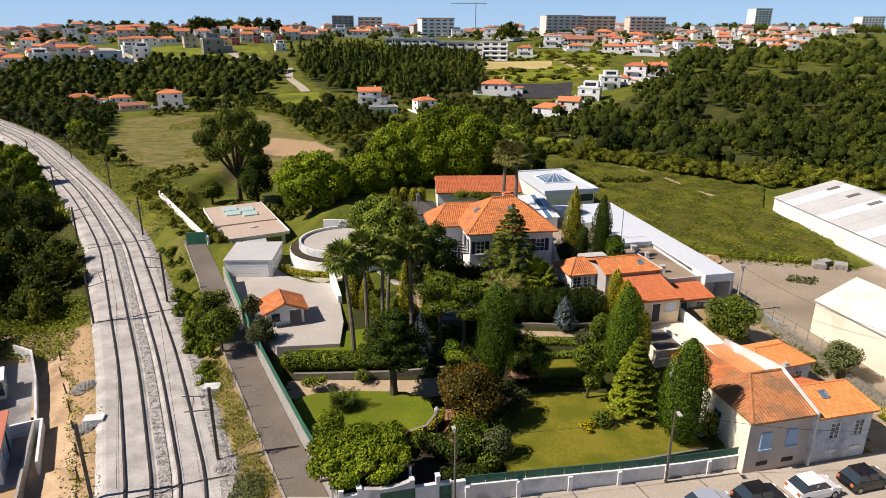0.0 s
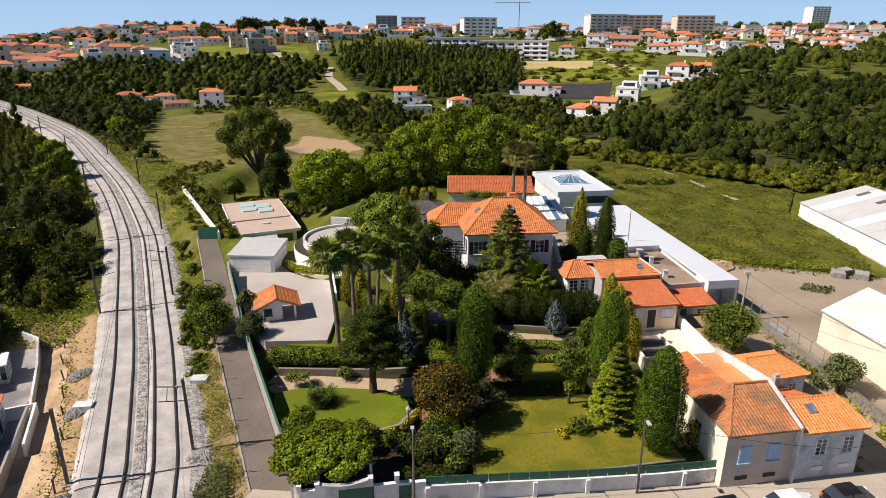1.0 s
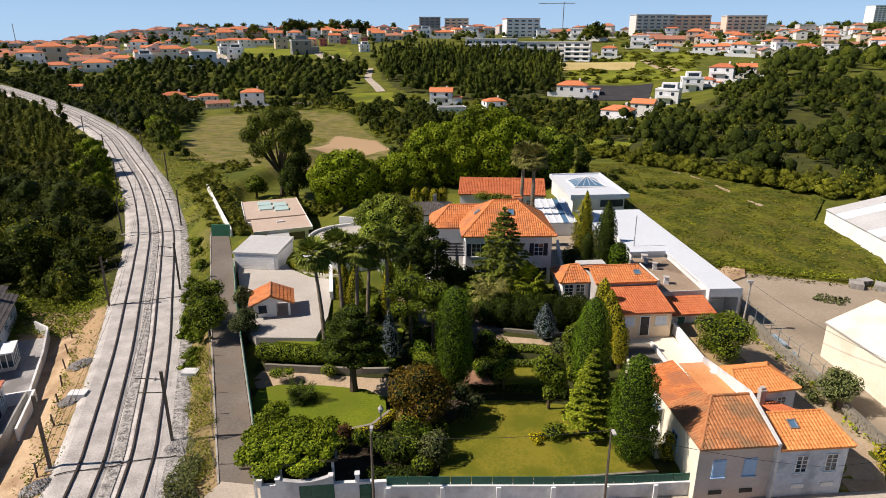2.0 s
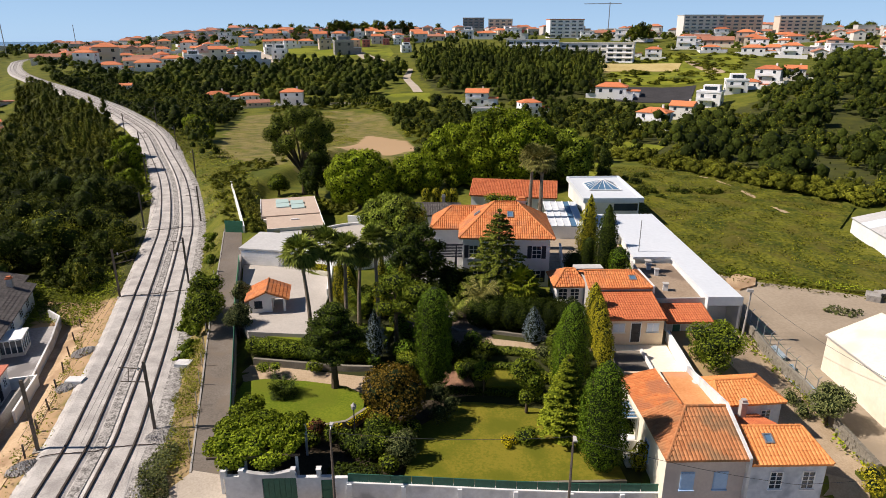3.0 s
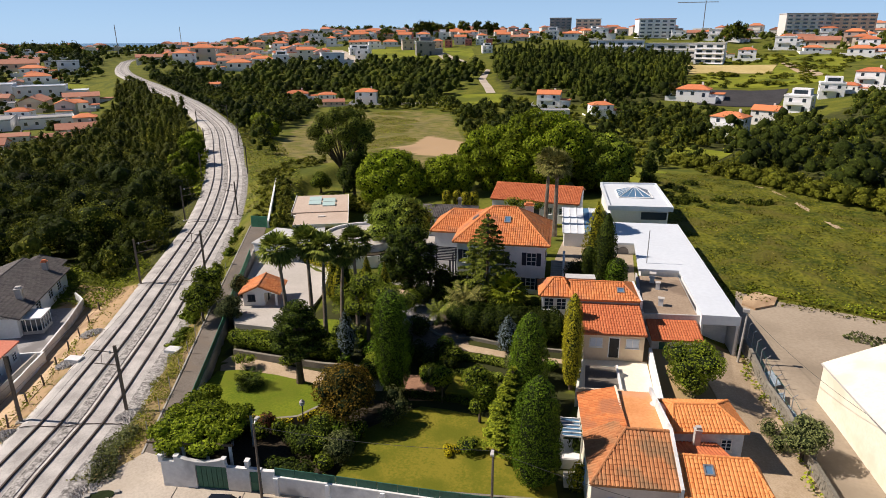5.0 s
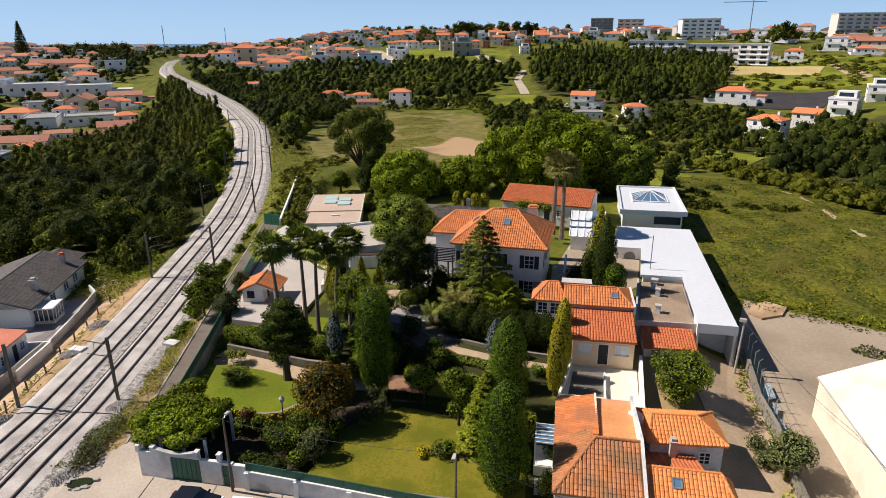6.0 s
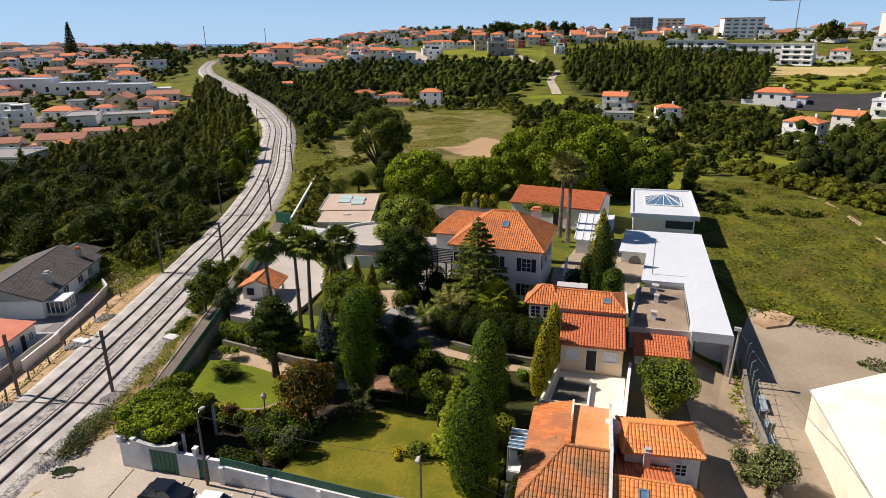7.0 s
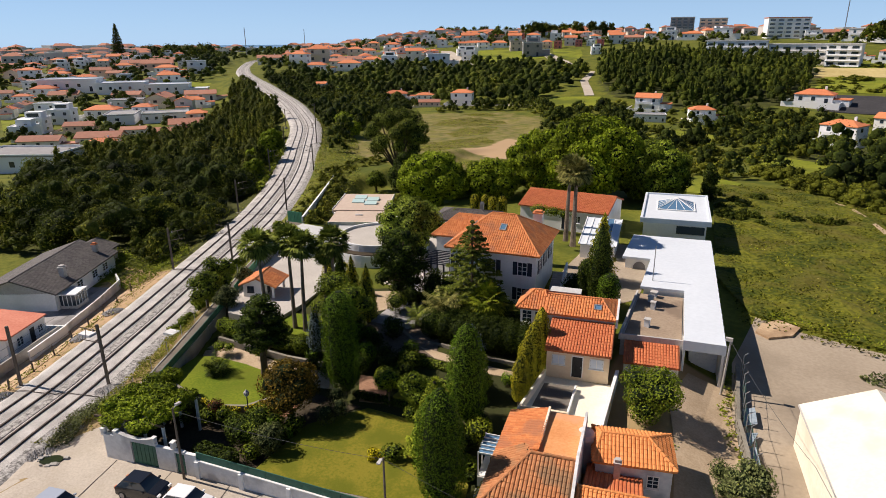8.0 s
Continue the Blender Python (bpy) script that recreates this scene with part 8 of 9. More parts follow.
wood("woodland", scatter([(-278, 742), (-225, 795), (-213, 805), (-266, 768)], 24, (17, 21), (6, 8)), L_WOODS, "long dark clump of tall trees on the skyline", 0.9, 2.0)
wood("woodland", [(-206, 815, 20, 8), (-198, 820, 18, 7), (-292, 700, 17, 8), (-300, 712, 15, 7), (75, 700, 24, 8), (82, 705, 20, 7), (68, 690, 18, 8)], L_WOODS, "single broad trees on the skyline", 1.0, 2.0)
wood("woodland", scatter([(350, 1000), (1300, 1250), (1300, 1400), (350, 1150)], 240, (10, 18), (6, 10)), L_WOODS, "dark wood along the skyline", 0.4, 1.8, far=True)
wood("woodland", scatter([(-130, 95), (-200, 122), (-900, 420), (-900, 700), (-440, 420), (-330, 320), (-160, 160)], 820, (2.5, 7), (2.2, 4.6), clear_mid), L_WOODS, "garden trees of the low town", 0.3, 0.9, far=True)
wood("woodland", scatter([(-640, 480), (-520, 430), (-490, 470), (-600, 540)], 40, (9, 15), (6, 9)), L_WOODS, "tall round trees of a town park", 0.6, 1.2)
wood("woodland", scatter([(-900, 420), (-2200, 700), (-2200, 1900), (-900, 1000)], 420, (6, 14), (6, 13)), L_WOODS, "distant dark tree belts", 0.15, 2.4, far=True)
wood("woodland", scatter([(-360, 600), (-700, 700), (-1100, 1300), (-450, 900)], 240, (5, 12), (4, 7), clear_mid), L_WOODS, "garden trees above the railway bend", 0.3, 1.4, far=True)
for poly_, lab_ in [(LOT_B, "green grass plot beyond the pavilion"), (LOT_C, "green vegetable plot in the valley"), (LOT_D, "light green plot between the trees"), (HILL, "bright green grass field on the hill"), (HILL2, "bright green grass field above the pine wood"), (GREEN_N, "bright green field beside the dirt track"), (GREEN_LOT, "bright green plot behind the villa"), (TOWN_FIELDS[0], "yellow-green field behind the workshops"), (TOWN_FIELDS[1], "green field beside the railway"), (TOWN_FIELDS[2], "green field between the houses"), (GREEN_E, "green farmland on the eastern slope")]:
    draped("field", poly_, 0.14, M_FIELD, lab_, "field", 8 if hz(*poly_[0]) < 8 else 14)
# lineside growth
strip = [(float(wall_x(y)) - k, y) for y in np.arange(54, 92, 0.9) for k in (4.9, 5.9) if RNG.uniform() < (0.75 if 58 < y < 66 else 0.42)]
wood("lineside_scrub", [(x + RNG.uniform(-0.5, 0.4), y, RNG.uniform(0.8, 2.2) * (0.5 if y < 58 else 1.0), RNG.uniform(0.6, 1.2)) for x, y in strip], L_MID, "green bushes between railway and lane", 2.2, 0.3, far=True)
strip = [(float(wall_x(y)) - k, y) for y in np.arange(90, 150, 0.9) for k in (1.0, 2.4, 3.8, 5.2, 6.6, 8.0) if RNG.uniform() < 0.3]
strip = [(x, y) for x, y in strip if rail_side(x, y) > 6.5]
wood("lineside_scrub", [(x + RNG.uniform(-0.6, 0.6), y, RNG.uniform(0.4, 1.2), RNG.uniform(0.6, 1.1)) for x, y in strip], L_WOODS2, "rough green growth on the railway bank", 1.6, 0.3, far=True)
wood("garden_scrub", [(float(wall_x(y)) + RNG.uniform(1.0, 3.4), y, RNG.uniform(0.6, 2.0), RNG.uniform(0.7, 1.3)) for y in np.arange(88, 121, 0.55)], L_WEST, "dark leafy planting along the boundary wall", 2.0, 0.34, far=True)
wood("garden_scrub", [(RNG.uniform(-36, -22), RNG.uniform(113, 122), RNG.uniform(0.8, 2.4), RNG.uniform(1.0, 1.8)) for _ in range(46)], L_WEST, "dense planting behind the flat-roofed house", 2.0, 0.4, far=True)


def weeds(name, poly, n, size, leaf, label, tall=0.35, up=1.2):
    """Grass tufts and weeds, too many to count."""
    xs, ys = [p[0] for p in poly], [p[1] for p in poly]
    x, y = RNG.uniform(min(xs), max(xs), n * 3), RNG.uniform(min(ys), max(ys), n * 3)
    ok = inside(poly, x, y) & ~inside(BARE_N, x, y)
    x, y = x[ok][:n], y[ok][:n]
    # clumps
    x = x + 0.35 * np.sin(y * 1.3)
    z = height(x, y) + tall * RNG.uniform(0.2, 1.0, len(x))
    d = RNG.normal(0, 1, (len(x), 3))
    d[:, 2] = np.abs(d[:, 2]) + up
    ob = new(name, quads_mesh(name, leaf_quads(np.stack([x, y, z], 1), d, size, RNG, 0.3, 0.6), leaf))
    return tagged(ob, label, "grass", kind="stuff")


L_GRASS = leaf_mat("meadow_grass", (0.12, 0.14, 0.012), (0.27, 0.27, 0.032))
L_DRYGRASS = leaf_mat("dry_grass", (0.13, 0.12, 0.03), (0.26, 0.22, 0.07))
weeds("meadow", FIELD_E, 19000, 0.33, L_MEADOW, "uneven green meadow grass", 0.42, 0.9)
weeds("meadow", FIELD_E, 2500, 0.26, L_DRYGRASS, "dry yellow grass in the meadow", 0.42, 1.5)
weeds("meadow", [(30, 150), (30, 130), (36, 112), (44, 116), (46, 140), (38, 158)], 2600, 0.3, L_BRIGHT, "rough green weeds in the meadow", 0.2, 1.5)
weeds("meadow", [(41.0, 88.5), (47, 87.3), (54, 85.6), (62, 83.4), (62, 85.6), (52, 88.4), (42, 91)], 1500, 0.3, L_BRIGHT, "rank weeds where the meadow meets the yard", 0.45, 0.8)
wood("meadow_scrub", [(33.6 + RNG.uniform(-3.4, 3.6), 130.5 + RNG.uniform(-1.6, 1.6), RNG.uniform(0.8, 1.8), RNG.uniform(0.8, 1.5)) for _ in range(16)] + [(46.5 + RNG.uniform(-2.5, 2.5), 134 + RNG.uniform(-1.2, 1.2), RNG.uniform(0.6, 1.3), RNG.uniform(0.7, 1.2)) for _ in range(12)], L_WOODS, "dark bramble thickets in the meadow", 3.0, 0.3)
weeds("field_grass", FIELD_N, 3000, 0.4, L_DRYGRASS, "dry grass on the fallow field", 0.1, 3.0)
for cx, cy, rx, ry in ((-62, 196, 9, 26), (-92, 262, 14, 20), (-44, 160, 12, 8), (-76, 236, 8, 16), (-104, 296, 10, 9), (-36, 152, 6, 6)):
    a = np.arange(14) * 2 * math.pi / 14
    k = 1 + RNG.uniform(-0.25, 0.25, 14)
    weeds("field_grass", [(cx + rx * q * math.cos(w), cy + ry * q * math.sin(w)) for w, q in zip(a, k)], int(rx * ry * 14), 0.5, L_GRASS, "green grass patch on the fallow field", 0.1, 3.0)
left_edge = [(-19.0, 34.0), (-22.0, 40), (-25.6, 46.5), (-30.6, 55), (-36.5, 65), (-39.5, 65), (-35.2, 60.8), (-30.2, 52.5), (-25.2, 44), (-21.0, 36.5)]
weeds("track_weeds", left_edge, 5200, 0.2, L_GRASS, "green weeds along the railway", 0.5)
weeds("track_weeds", [(-35, 60), (-38, 72), (-46, 78), (-56, 68), (-44, 60)], 7000, 0.3, L_BRIGHT, "rank green weeds beside the bungalow", 0.9)
weeds("reed_bed", [(-66, 112), (-60, 108), (-90, 147), (-97, 146), (-80, 128)], 5200, 0.7, L_BRIGHT, "bright yellow-green reeds beside the railway", 1.3, 0.6)
bk = RAILC[(RAILC[:, 1] > 92) & (RAILC[:, 1] < 205)]
bt = np.gradient(bk, axis=0)
bn = np.stack([bt[:, 1], -bt[:, 0]], 1) / np.linalg.norm(bt, axis=1)[:, None]
BANK = [tuple(p) for p in bk + 5.4 * bn] + [tuple(p) for p in (bk + 17.0 * bn)[::-1]]
weeds("bank_grass", BANK, 14000, 0.42, L_GRASS, "rough yellow-green grass on the embankment", 0.3, 1.8)
weeds("bank_grass", BANK, 3500, 0.45, L_BRIGHT, "bright green weeds on the embankment", 0.5, 1.4)
weeds("bank_grass", BANK, 2500, 0.45, L_DRYGRASS, "dry grass on the embankment", 0.35, 0.9)
right_edge = [(float(wall_x(y)) - 3.5, y) for y in (37, 45, 55, 65, 75, 86)] + [(float(wall_x(y)) - k, y) for y, k in ((86, 7.2), (75, 6.6), (65, 6.4), (55, 6.2), (45, 5.8), (37, 5.6))]
weeds("track_weeds", right_edge, 6500, 0.18, L_GRASS, "green weeds between railway and lane", 0.5)
weeds("track_weeds", right_edge, 2200, 0.2, L_DRYGRASS, "dry weeds between railway and lane", 0.4)
weeds("track_weeds", [(-9.2, 33.5), (-7.6, 34.5), (-7.4, 39), (-9.4, 43), (-11, 43), (-10, 38)], 1900, 0.16, L_GRASS, "weeds on the rubble beside the street", 0.45)
weeds("track_weeds", [(-7.0, 33.6), (-6.4, 35.0), (-7.4, 37.4), (-9.2, 40.6), (-11.0, 40.4), (-9.2, 35.6)], 2600, 0.2, L_OLIVE, "dark weeds on the slope beside the street", 0.7)
weeds("track_weeds", [(-12, 43.4), (-10.2, 45), (-17.2, 57.5), (-19, 57), (-14, 48)], 4200, 0.17, L_GRASS, "yellow-green weeds beside the track", 0.4)
kk = RAILC[(RAILC[:, 1] > 24) & (RAILC[:, 1] < 150)]
tt = np.gradient(kk, axis=0)
nn = np.stack([tt[:, 1], -tt[:, 0]], 1) / np.linalg.norm(tt, axis=1)[:, None]
weeds("track_weeds", [tuple(p) for p in kk - 4.5 * nn] + [tuple(p) for p in (kk - 7.4 * nn)[::-1]], 12000, 0.22, L_GRASS, "green weeds along the west edge of the ballast", 0.4)
weeds("track_weeds", [tuple(p) for p in kk - 4.3 * nn] + [tuple(p) for p in (kk - 7.2 * nn)[::-1]], 1500, 0.24, L_DRYGRASS, "dry weeds along the west edge of the ballast", 0.35)
weeds("wall_weeds", [(39.6, 74), (40.8, 64.4), (42.3, 60), (43.2, 54), (44.8, 48), (44.0, 48), (42.4, 54), (41.5, 60), (40, 64.4), (39.0, 70)], 900, 0.3, L_BRIGHT, "weeds along the stone wall", 0.6)


# ---- railway equipment ----
def mast(x, y, h, arm, yaw, label, left=False):
    t = thing("catenary_mast", pose(x, y, -0.3 + float(rail_z(y)), 0, 0, yaw), label, "mast", "railway masts")
    part("post", Shape().prism([(-0.12, -0.1), (0.12, -0.1), (0.12, 0.1), (-0.12, 0.1)], 0, h), M_WOODPOLE, t)
    if arm:
        part("cantilever", Shape().tube((0, 0, h - 0.7), (arm, 0, h - 0.2), 0.045, n=6).tube((0, 0, h - 1.9), (arm, 0, h - 1.5), 0.045, n=6).tube((arm * 0.6, 0, h - 0.5), (arm * 0.7, 0, h - 1.65), 0.03, n=6), M_WOODPOLE, t)
        part("insulator", Shape().lathe([(0.05, 0), (0.1, 0.08), (0.05, 0.16), (0.1, 0.24), (0.05, 0.32)], 8), M_GREYWALL, t).location = (arm * 0.25, 0, h - 0.75)
    part("foundation", Shape().box(-0.35, -0.35, -0.4, 0.35, 0.35, 0.12), M_CONCPOLE, t)
    return t


RM = [(-12.6, 42.6), (-29.0, 72.7), (-44.1, 99.6), (-64.5, 130.2), (-88, 158), (-116, 189)]
LM = [(-20.2, 38.3), (-35.1, 67.0), (-51.6, 94.2), (-71.0, 121.8), (-93, 149.5), (-119, 177)]
for i, (x, y) in enumerate(RM):
    mast(x, y, 6.7, -1.9, 30, "dark railway mast with a side arm")
for i, (x, y) in enumerate(LM):
    mast(x, y, 6.5, 2.3 if i else 0, 30, "dark railway mast west of the track")


def wire(pts, sag, r, name, label, category="cable", mt=None):
    sh, line = Shape(), []
    for a, b in zip(pts[:-1], pts[1:]):
        a, b = Vector(a), Vector(b)
        line += [a.lerp(b, i / 10) - Vector((0, 0, sag * 4 * (i / 10) * (1 - i / 10))) for i in range(10)]
    sh.sweep(line + [Vector(pts[-1])], r, 4)
    return solid(name, sh, mt or M_WIRE, label, category)


for off, z in ((1.83, 5.9), (1.83, 5.0), (-1.83, 5.9), (-1.83, 5.0)):
    sel = RAILC[(RAILC[:, 1] > 30) & (RAILC[:, 1] < 210)][::10]
    t_ = np.gradient(sel, axis=0)
    t_ /= np.linalg.norm(t_, axis=1)[:, None]
    wire([(p[0] + q[1] * off, p[1] - q[0] * off, z + float(rail_z(p[1]))) for p, q in zip(sel, t_)], 0.25 if z > 5.5 else 0.0, 0.014, "contact_wire", "thin overhead railway wire")
# cable ducts that cross the track
for yc in (38.6, 67.4, 93.8):
    k = int(np.argmin(np.abs(RAILC[:, 1] - yc)))
    p, q = RAILC[k], RAILC[k + 1] - RAILC[k]
    q = q / np.linalg.norm(q)
    n_ = np.array([q[1], -q[0]])
    line = []
    for i in range(22):
        o = -4.2 + 8.6 * i / 21
        c = p + n_ * o + q * 0.12 * math.sin(i * 0.55)
        line.append((c[0], c[1], 0.05 + (0.06 if i % 5 else 0.0)))
    sh = Shape().sweep(line, 0.04, 6)
    solid("cable_duct", sh, M_RAIL, "dark cable lying across the track", "cable")
solid("concrete_cover", Shape().box(-0.8, -0.5, -0.4, 0.8, 0.5, 0.22), M_WHITE_OLD, "pale concrete slab beside the track", "slab", m=pose(-25.0, 47.9, 0.0, 0, 0, 12))
solid("concrete_cover", Shape().box(-0.75, -0.55, -0.4, 0.75, 0.55, 0.45), M_WHITE_OLD, "pale concrete cover box beside the lane", "slab", m=pose(-16.6, 52.8, -0.1, 0, 0, 8))


def heap(x, y, r, h, n, label):
    """Loose stones."""
    sh = Shape()
    for _ in range(n):
        a, k = RNG.uniform(0, 6.28), math.sqrt(RNG.uniform(0, 1))
        s = RNG.uniform(0.06, 0.16)
        px, py = r * k * math.cos(a), r * 0.7 * k * math.sin(a)
        pz = h * (1 - k * k) + RNG.uniform(-0.05, 0.05)
        b = [(px + s * RNG.uniform(0.6, 1.2) * dx, py + s * RNG.uniform(0.6, 1.2) * dy, pz + s * dz) for dx, dy, dz in ((1, 0, 0), (-1, 0, 0), (0, 1, 0), (0, -1, 0), (0, 0, 1), (0, 0, -1))]
        sh.raw(b, [(0, 2, 4), (2, 1, 4), (1, 3, 4), (3, 0, 4), (2, 0, 5), (1, 2, 5), (3, 1, 5), (0, 3, 5)])
    return solid("stone_heap", sh, M_BALLAST, label, "stones", "stuff", m=pose(x, y, hz(x, y), 0, 0, 60))


heap(-28.9, 53.6, 1.3, 0.4, 380, "grey heap of ballast stones")
heap(-25.3, 47.2, 1.1, 0.35, 300, "grey heap of ballast stones")
heap(-19.6, 36.2, 1.2, 0.35, 320, "grey heap of ballast stones")
heap(-11.6, 42.0, 1.7, 0.45, 700, "pale heap of loose stones at the lane end")
heap(-9.8, 38.6, 1.6, 0.3, 520, "pale spread of stones beside the street")
# posts of the sandy strip
for i, (x, y) in enumerate(((-20.6, 37.4), (-22.4, 40.6), (-24.2, 43.7), (-26.2, 46.8), (-28.4, 50.0), (-30.6, 53.3), (-32.9, 56.6), (-35.0, 60.0))):
    solid("fence_post", Shape().box(-0.06, -0.06, -0.3, 0.06, 0.06, 1.25), M_WOODPOLE, "short weathered fence post by the railway", "post", group="fence posts", m=pose(x, y, hz(x, y), RNG.uniform(-4, 4), RNG.uniform(-4, 4), 30))
for i in range(11):
    y = 40 + i * 3.1
    x = float(wall_x(y)) - 3.45
    solid("fence_post", Shape().tube((0, 0, -0.3), (0, 0, 1.5), 0.035, n=6), M_METAL, "thin metal fence post beside the lane", "post", group="lane fence posts", m=pose(x, y, float(lane_z(y))))


# ---- street ----
def street_lamp(x, y, z, h, yaw, label):
    t = thing("street_lamp", pose(x, y, z, 0, 0, yaw), label, "street lamp")
    part("pole", Shape().tube((0, 0, -0.3), (0, 0, h), 0.11, 0.07), M_WOODPOLE, t)
    part("arm", Shape().tube((0, 0, h - 0.15), (0.0, -0.35, h + 0.06), 0.03, n=6), M_METAL, t)
    part("lamp_head", Shape().prism([(-0.13, -0.78), (0.13, -0.78), (0.1, -0.3), (-0.1, -0.3)], h + 0.0, [h + 0.1, h + 0.1, h + 0.17, h + 0.17]), M_GREYWALL, t)
    return t


street_lamp(21.8, 41.05, -0.9, 6.4, 10, "concrete street lamp before the white wall")
street_lamp(5.7, 37.1, 0.0, 6.3, 190, "concrete street lamp beside the gate")
pole_y = thing("power_pole", pose(39.2, 69.2, 0.6), "slender grey power pole with a lamp", "pole")
part("pole", Shape().tube((0, 0, -0.3), (0.2, 0, 5.6), 0.12, 0.09), M_CONCPOLE, pole_y)
part("lamp_head", Shape().box(-0.25, -0.2, 5.5, 0.35, 0.1, 5.8), M_GREYWALL, pole_y)
wire([(39.4, 69.2, 6.1), (46.5, 55, 5.0), (52, 40, 6.0)], 0.5, 0.018, "power_line", "thin overhead power line")
wire([(5.7, 37.1, 6.1), (21.8, 41.05, 5.4), (36.5, 42.2, 3.0), (50, 44, 6.0)], 0.4, 0.018, "power_line", "thin dark overhead line along the street")


def garden_lamp(x, y, z):
    t = thing("garden_lamp", pose(x, y, z), "small dark garden lantern on a post", "lantern", "garden lanterns")
    part("post", Shape().tube((0, 0, -0.2), (0, 0, 1.9), 0.05, n=6), M_NAVY, t)
    part("lantern", Shape().lathe([(0.08, 1.9), (0.2, 2.0), (0.24, 2.3), (0.1, 2.45), (0.03, 2.55)], 8), M_GREYWALL, t)


garden_lamp(4.4, 44.9, 0.8)
garden_lamp(-9.8, 88.5, 3.4)


def car(x, y, z, yaw, paint, label, long=4.1):
    t = thing("car", pose(x, y, z, 0, 0, yaw), label, "car", "parked cars")
    k = long / 4.1
    secs = [(-2.02, 0.70, 0.35, 0.62), (-1.9, 0.82, 0.26, 0.86), (-1.2, 0.85, 0.24, 0.93), (0.0, 0.86, 0.24, 0.95), (1.0, 0.85, 0.24, 0.92), (1.75, 0.82, 0.26, 0.80), (2.02, 0.68, 0.35, 0.58)]
    sh = Shape()
    ring = []
    for px, w, lo, hi in secs:
        px *= k
        b = len(sh.v)
        sh.v += [(px, -w, lo), (px, -w * 1.0, (lo + hi) / 2), (px, -w * 0.93, hi), (px, w * 0.93, hi), (px, w, (lo + hi) / 2), (px, w, lo)]
        ring.append(b)
    for a, b in zip(ring[:-1], ring[1:]):
        for i in range(5):
            sh.f.append((a + i, a + i + 1, b + i + 1, b + i))
        sh.f.append((a + 5, a, b, b + 5))
    sh.f += [tuple(range(ring[0], ring[0] + 6))[::-1], tuple(range(ring[-1], ring[-1] + 6))]
    body = part("body", sh, paint, t)
    cab = Shape()
    a, b = [(-1.75 * k, 0.78), (-1.2 * k, 0.62), (0.35 * k, 0.62), (1.05 * k, 0.76)], [0.9, 1.42, 1.45, 0.9]
    for (px, w), z_ in zip(a, b):
        cab.v += [(px, -w, z_), (px, w, z_)]
    cab.f += [(0, 1, 3, 2), (2, 3, 5, 4), (4, 5, 7, 6), (0, 2, 4, 6), (1, 7, 5, 3), (0, 6, 7, 1)]
    part("window_glass", cab, M_GLASS, t)
    part("car_roof", Shape().prism([(-1.22 * k, -0.64), (0.38 * k, -0.64), (0.38 * k, 0.64), (-1.22 * k, 0.64)], [1.40, 1.43, 1.43, 1.40], [1.46, 1.49, 1.49, 1.46]), paint, t)
    for px in (-0.42 * k,):
        for s in (-1, 1):
            part("door_pillar", Shape().prism([(px - 0.04, s * 0.62), (px + 0.04, s * 0.62), (px + 0.06, s * 0.8), (px - 0.06, s * 0.8)][:: s], [1.42, 1.42, 0.9, 0.9], [1.45, 1.45, 0.95, 0.95]), paint, t)
    for wx in (-1.28 * k, 1.28 * k):
        for s in (-1, 1):
            w = part("wheel", Shape().tube((wx, s * 0.66, 0.31), (wx, s * 0.87, 0.31), 0.31, n=16), M_TYRE, t)
            part("rim", Shape().tube((wx, s * 0.86, 0.31), (wx, s * 0.885, 0.31), 0.2, n=12), M_METAL, w)
    for s in (-1, 1):
        part("headlight", Shape().box(1.86 * k, s * 0.6 - 0.16, 0.58, 2.0 * k, s * 0.6 + 0.16, 0.74), M_WHITE, t)
        part("tail_light", Shape().box(-2.02 * k, s * 0.62 - 0.12, 0.62, -1.9 * k, s * 0.62 + 0.12, 0.84), M_TILE_RED, t)
        part("mirror", Shape().box(0.72 * k, s * 0.92 - 0.09, 0.92, 0.86 * k, s * 0.92 + 0.09, 1.04), paint, t)
    return t


P_BLACK = glass_mat("black_car_paint", (0.012, 0.013, 0.016), 0.18)
P_WHITE = glass_mat("white_car_paint", (0.78, 0.79, 0.80), 0.25)
P_SILVER = glass_mat("silver_car_paint", (0.36, 0.40, 0.47), 0.25)
for x, y, yaw, p, lab in ((24.0, 38.2, 14, P_SILVER, "silver blue car parked by the street wall"), (28.0, 39.2, 14, P_BLACK, "black car parked before the corner house"), (32.5, 40.2, 14, P_WHITE, "white hatchback parked before the corner house"), (37.0, 41.2, 14, P_BLACK, "black car parked at the street corner"), (4.6, 34.5, 16, P_BLACK, "black car parked beside the green gate"), (8.6, 35.2, 15, P_WHITE, "white car parked beside the street wall"), (1.0, 30.2, 15, P_SILVER, "silver car parked on the street")):
    car(x, y, float(street_z(x)) + 0.09, yaw, p, lab, 3.85)
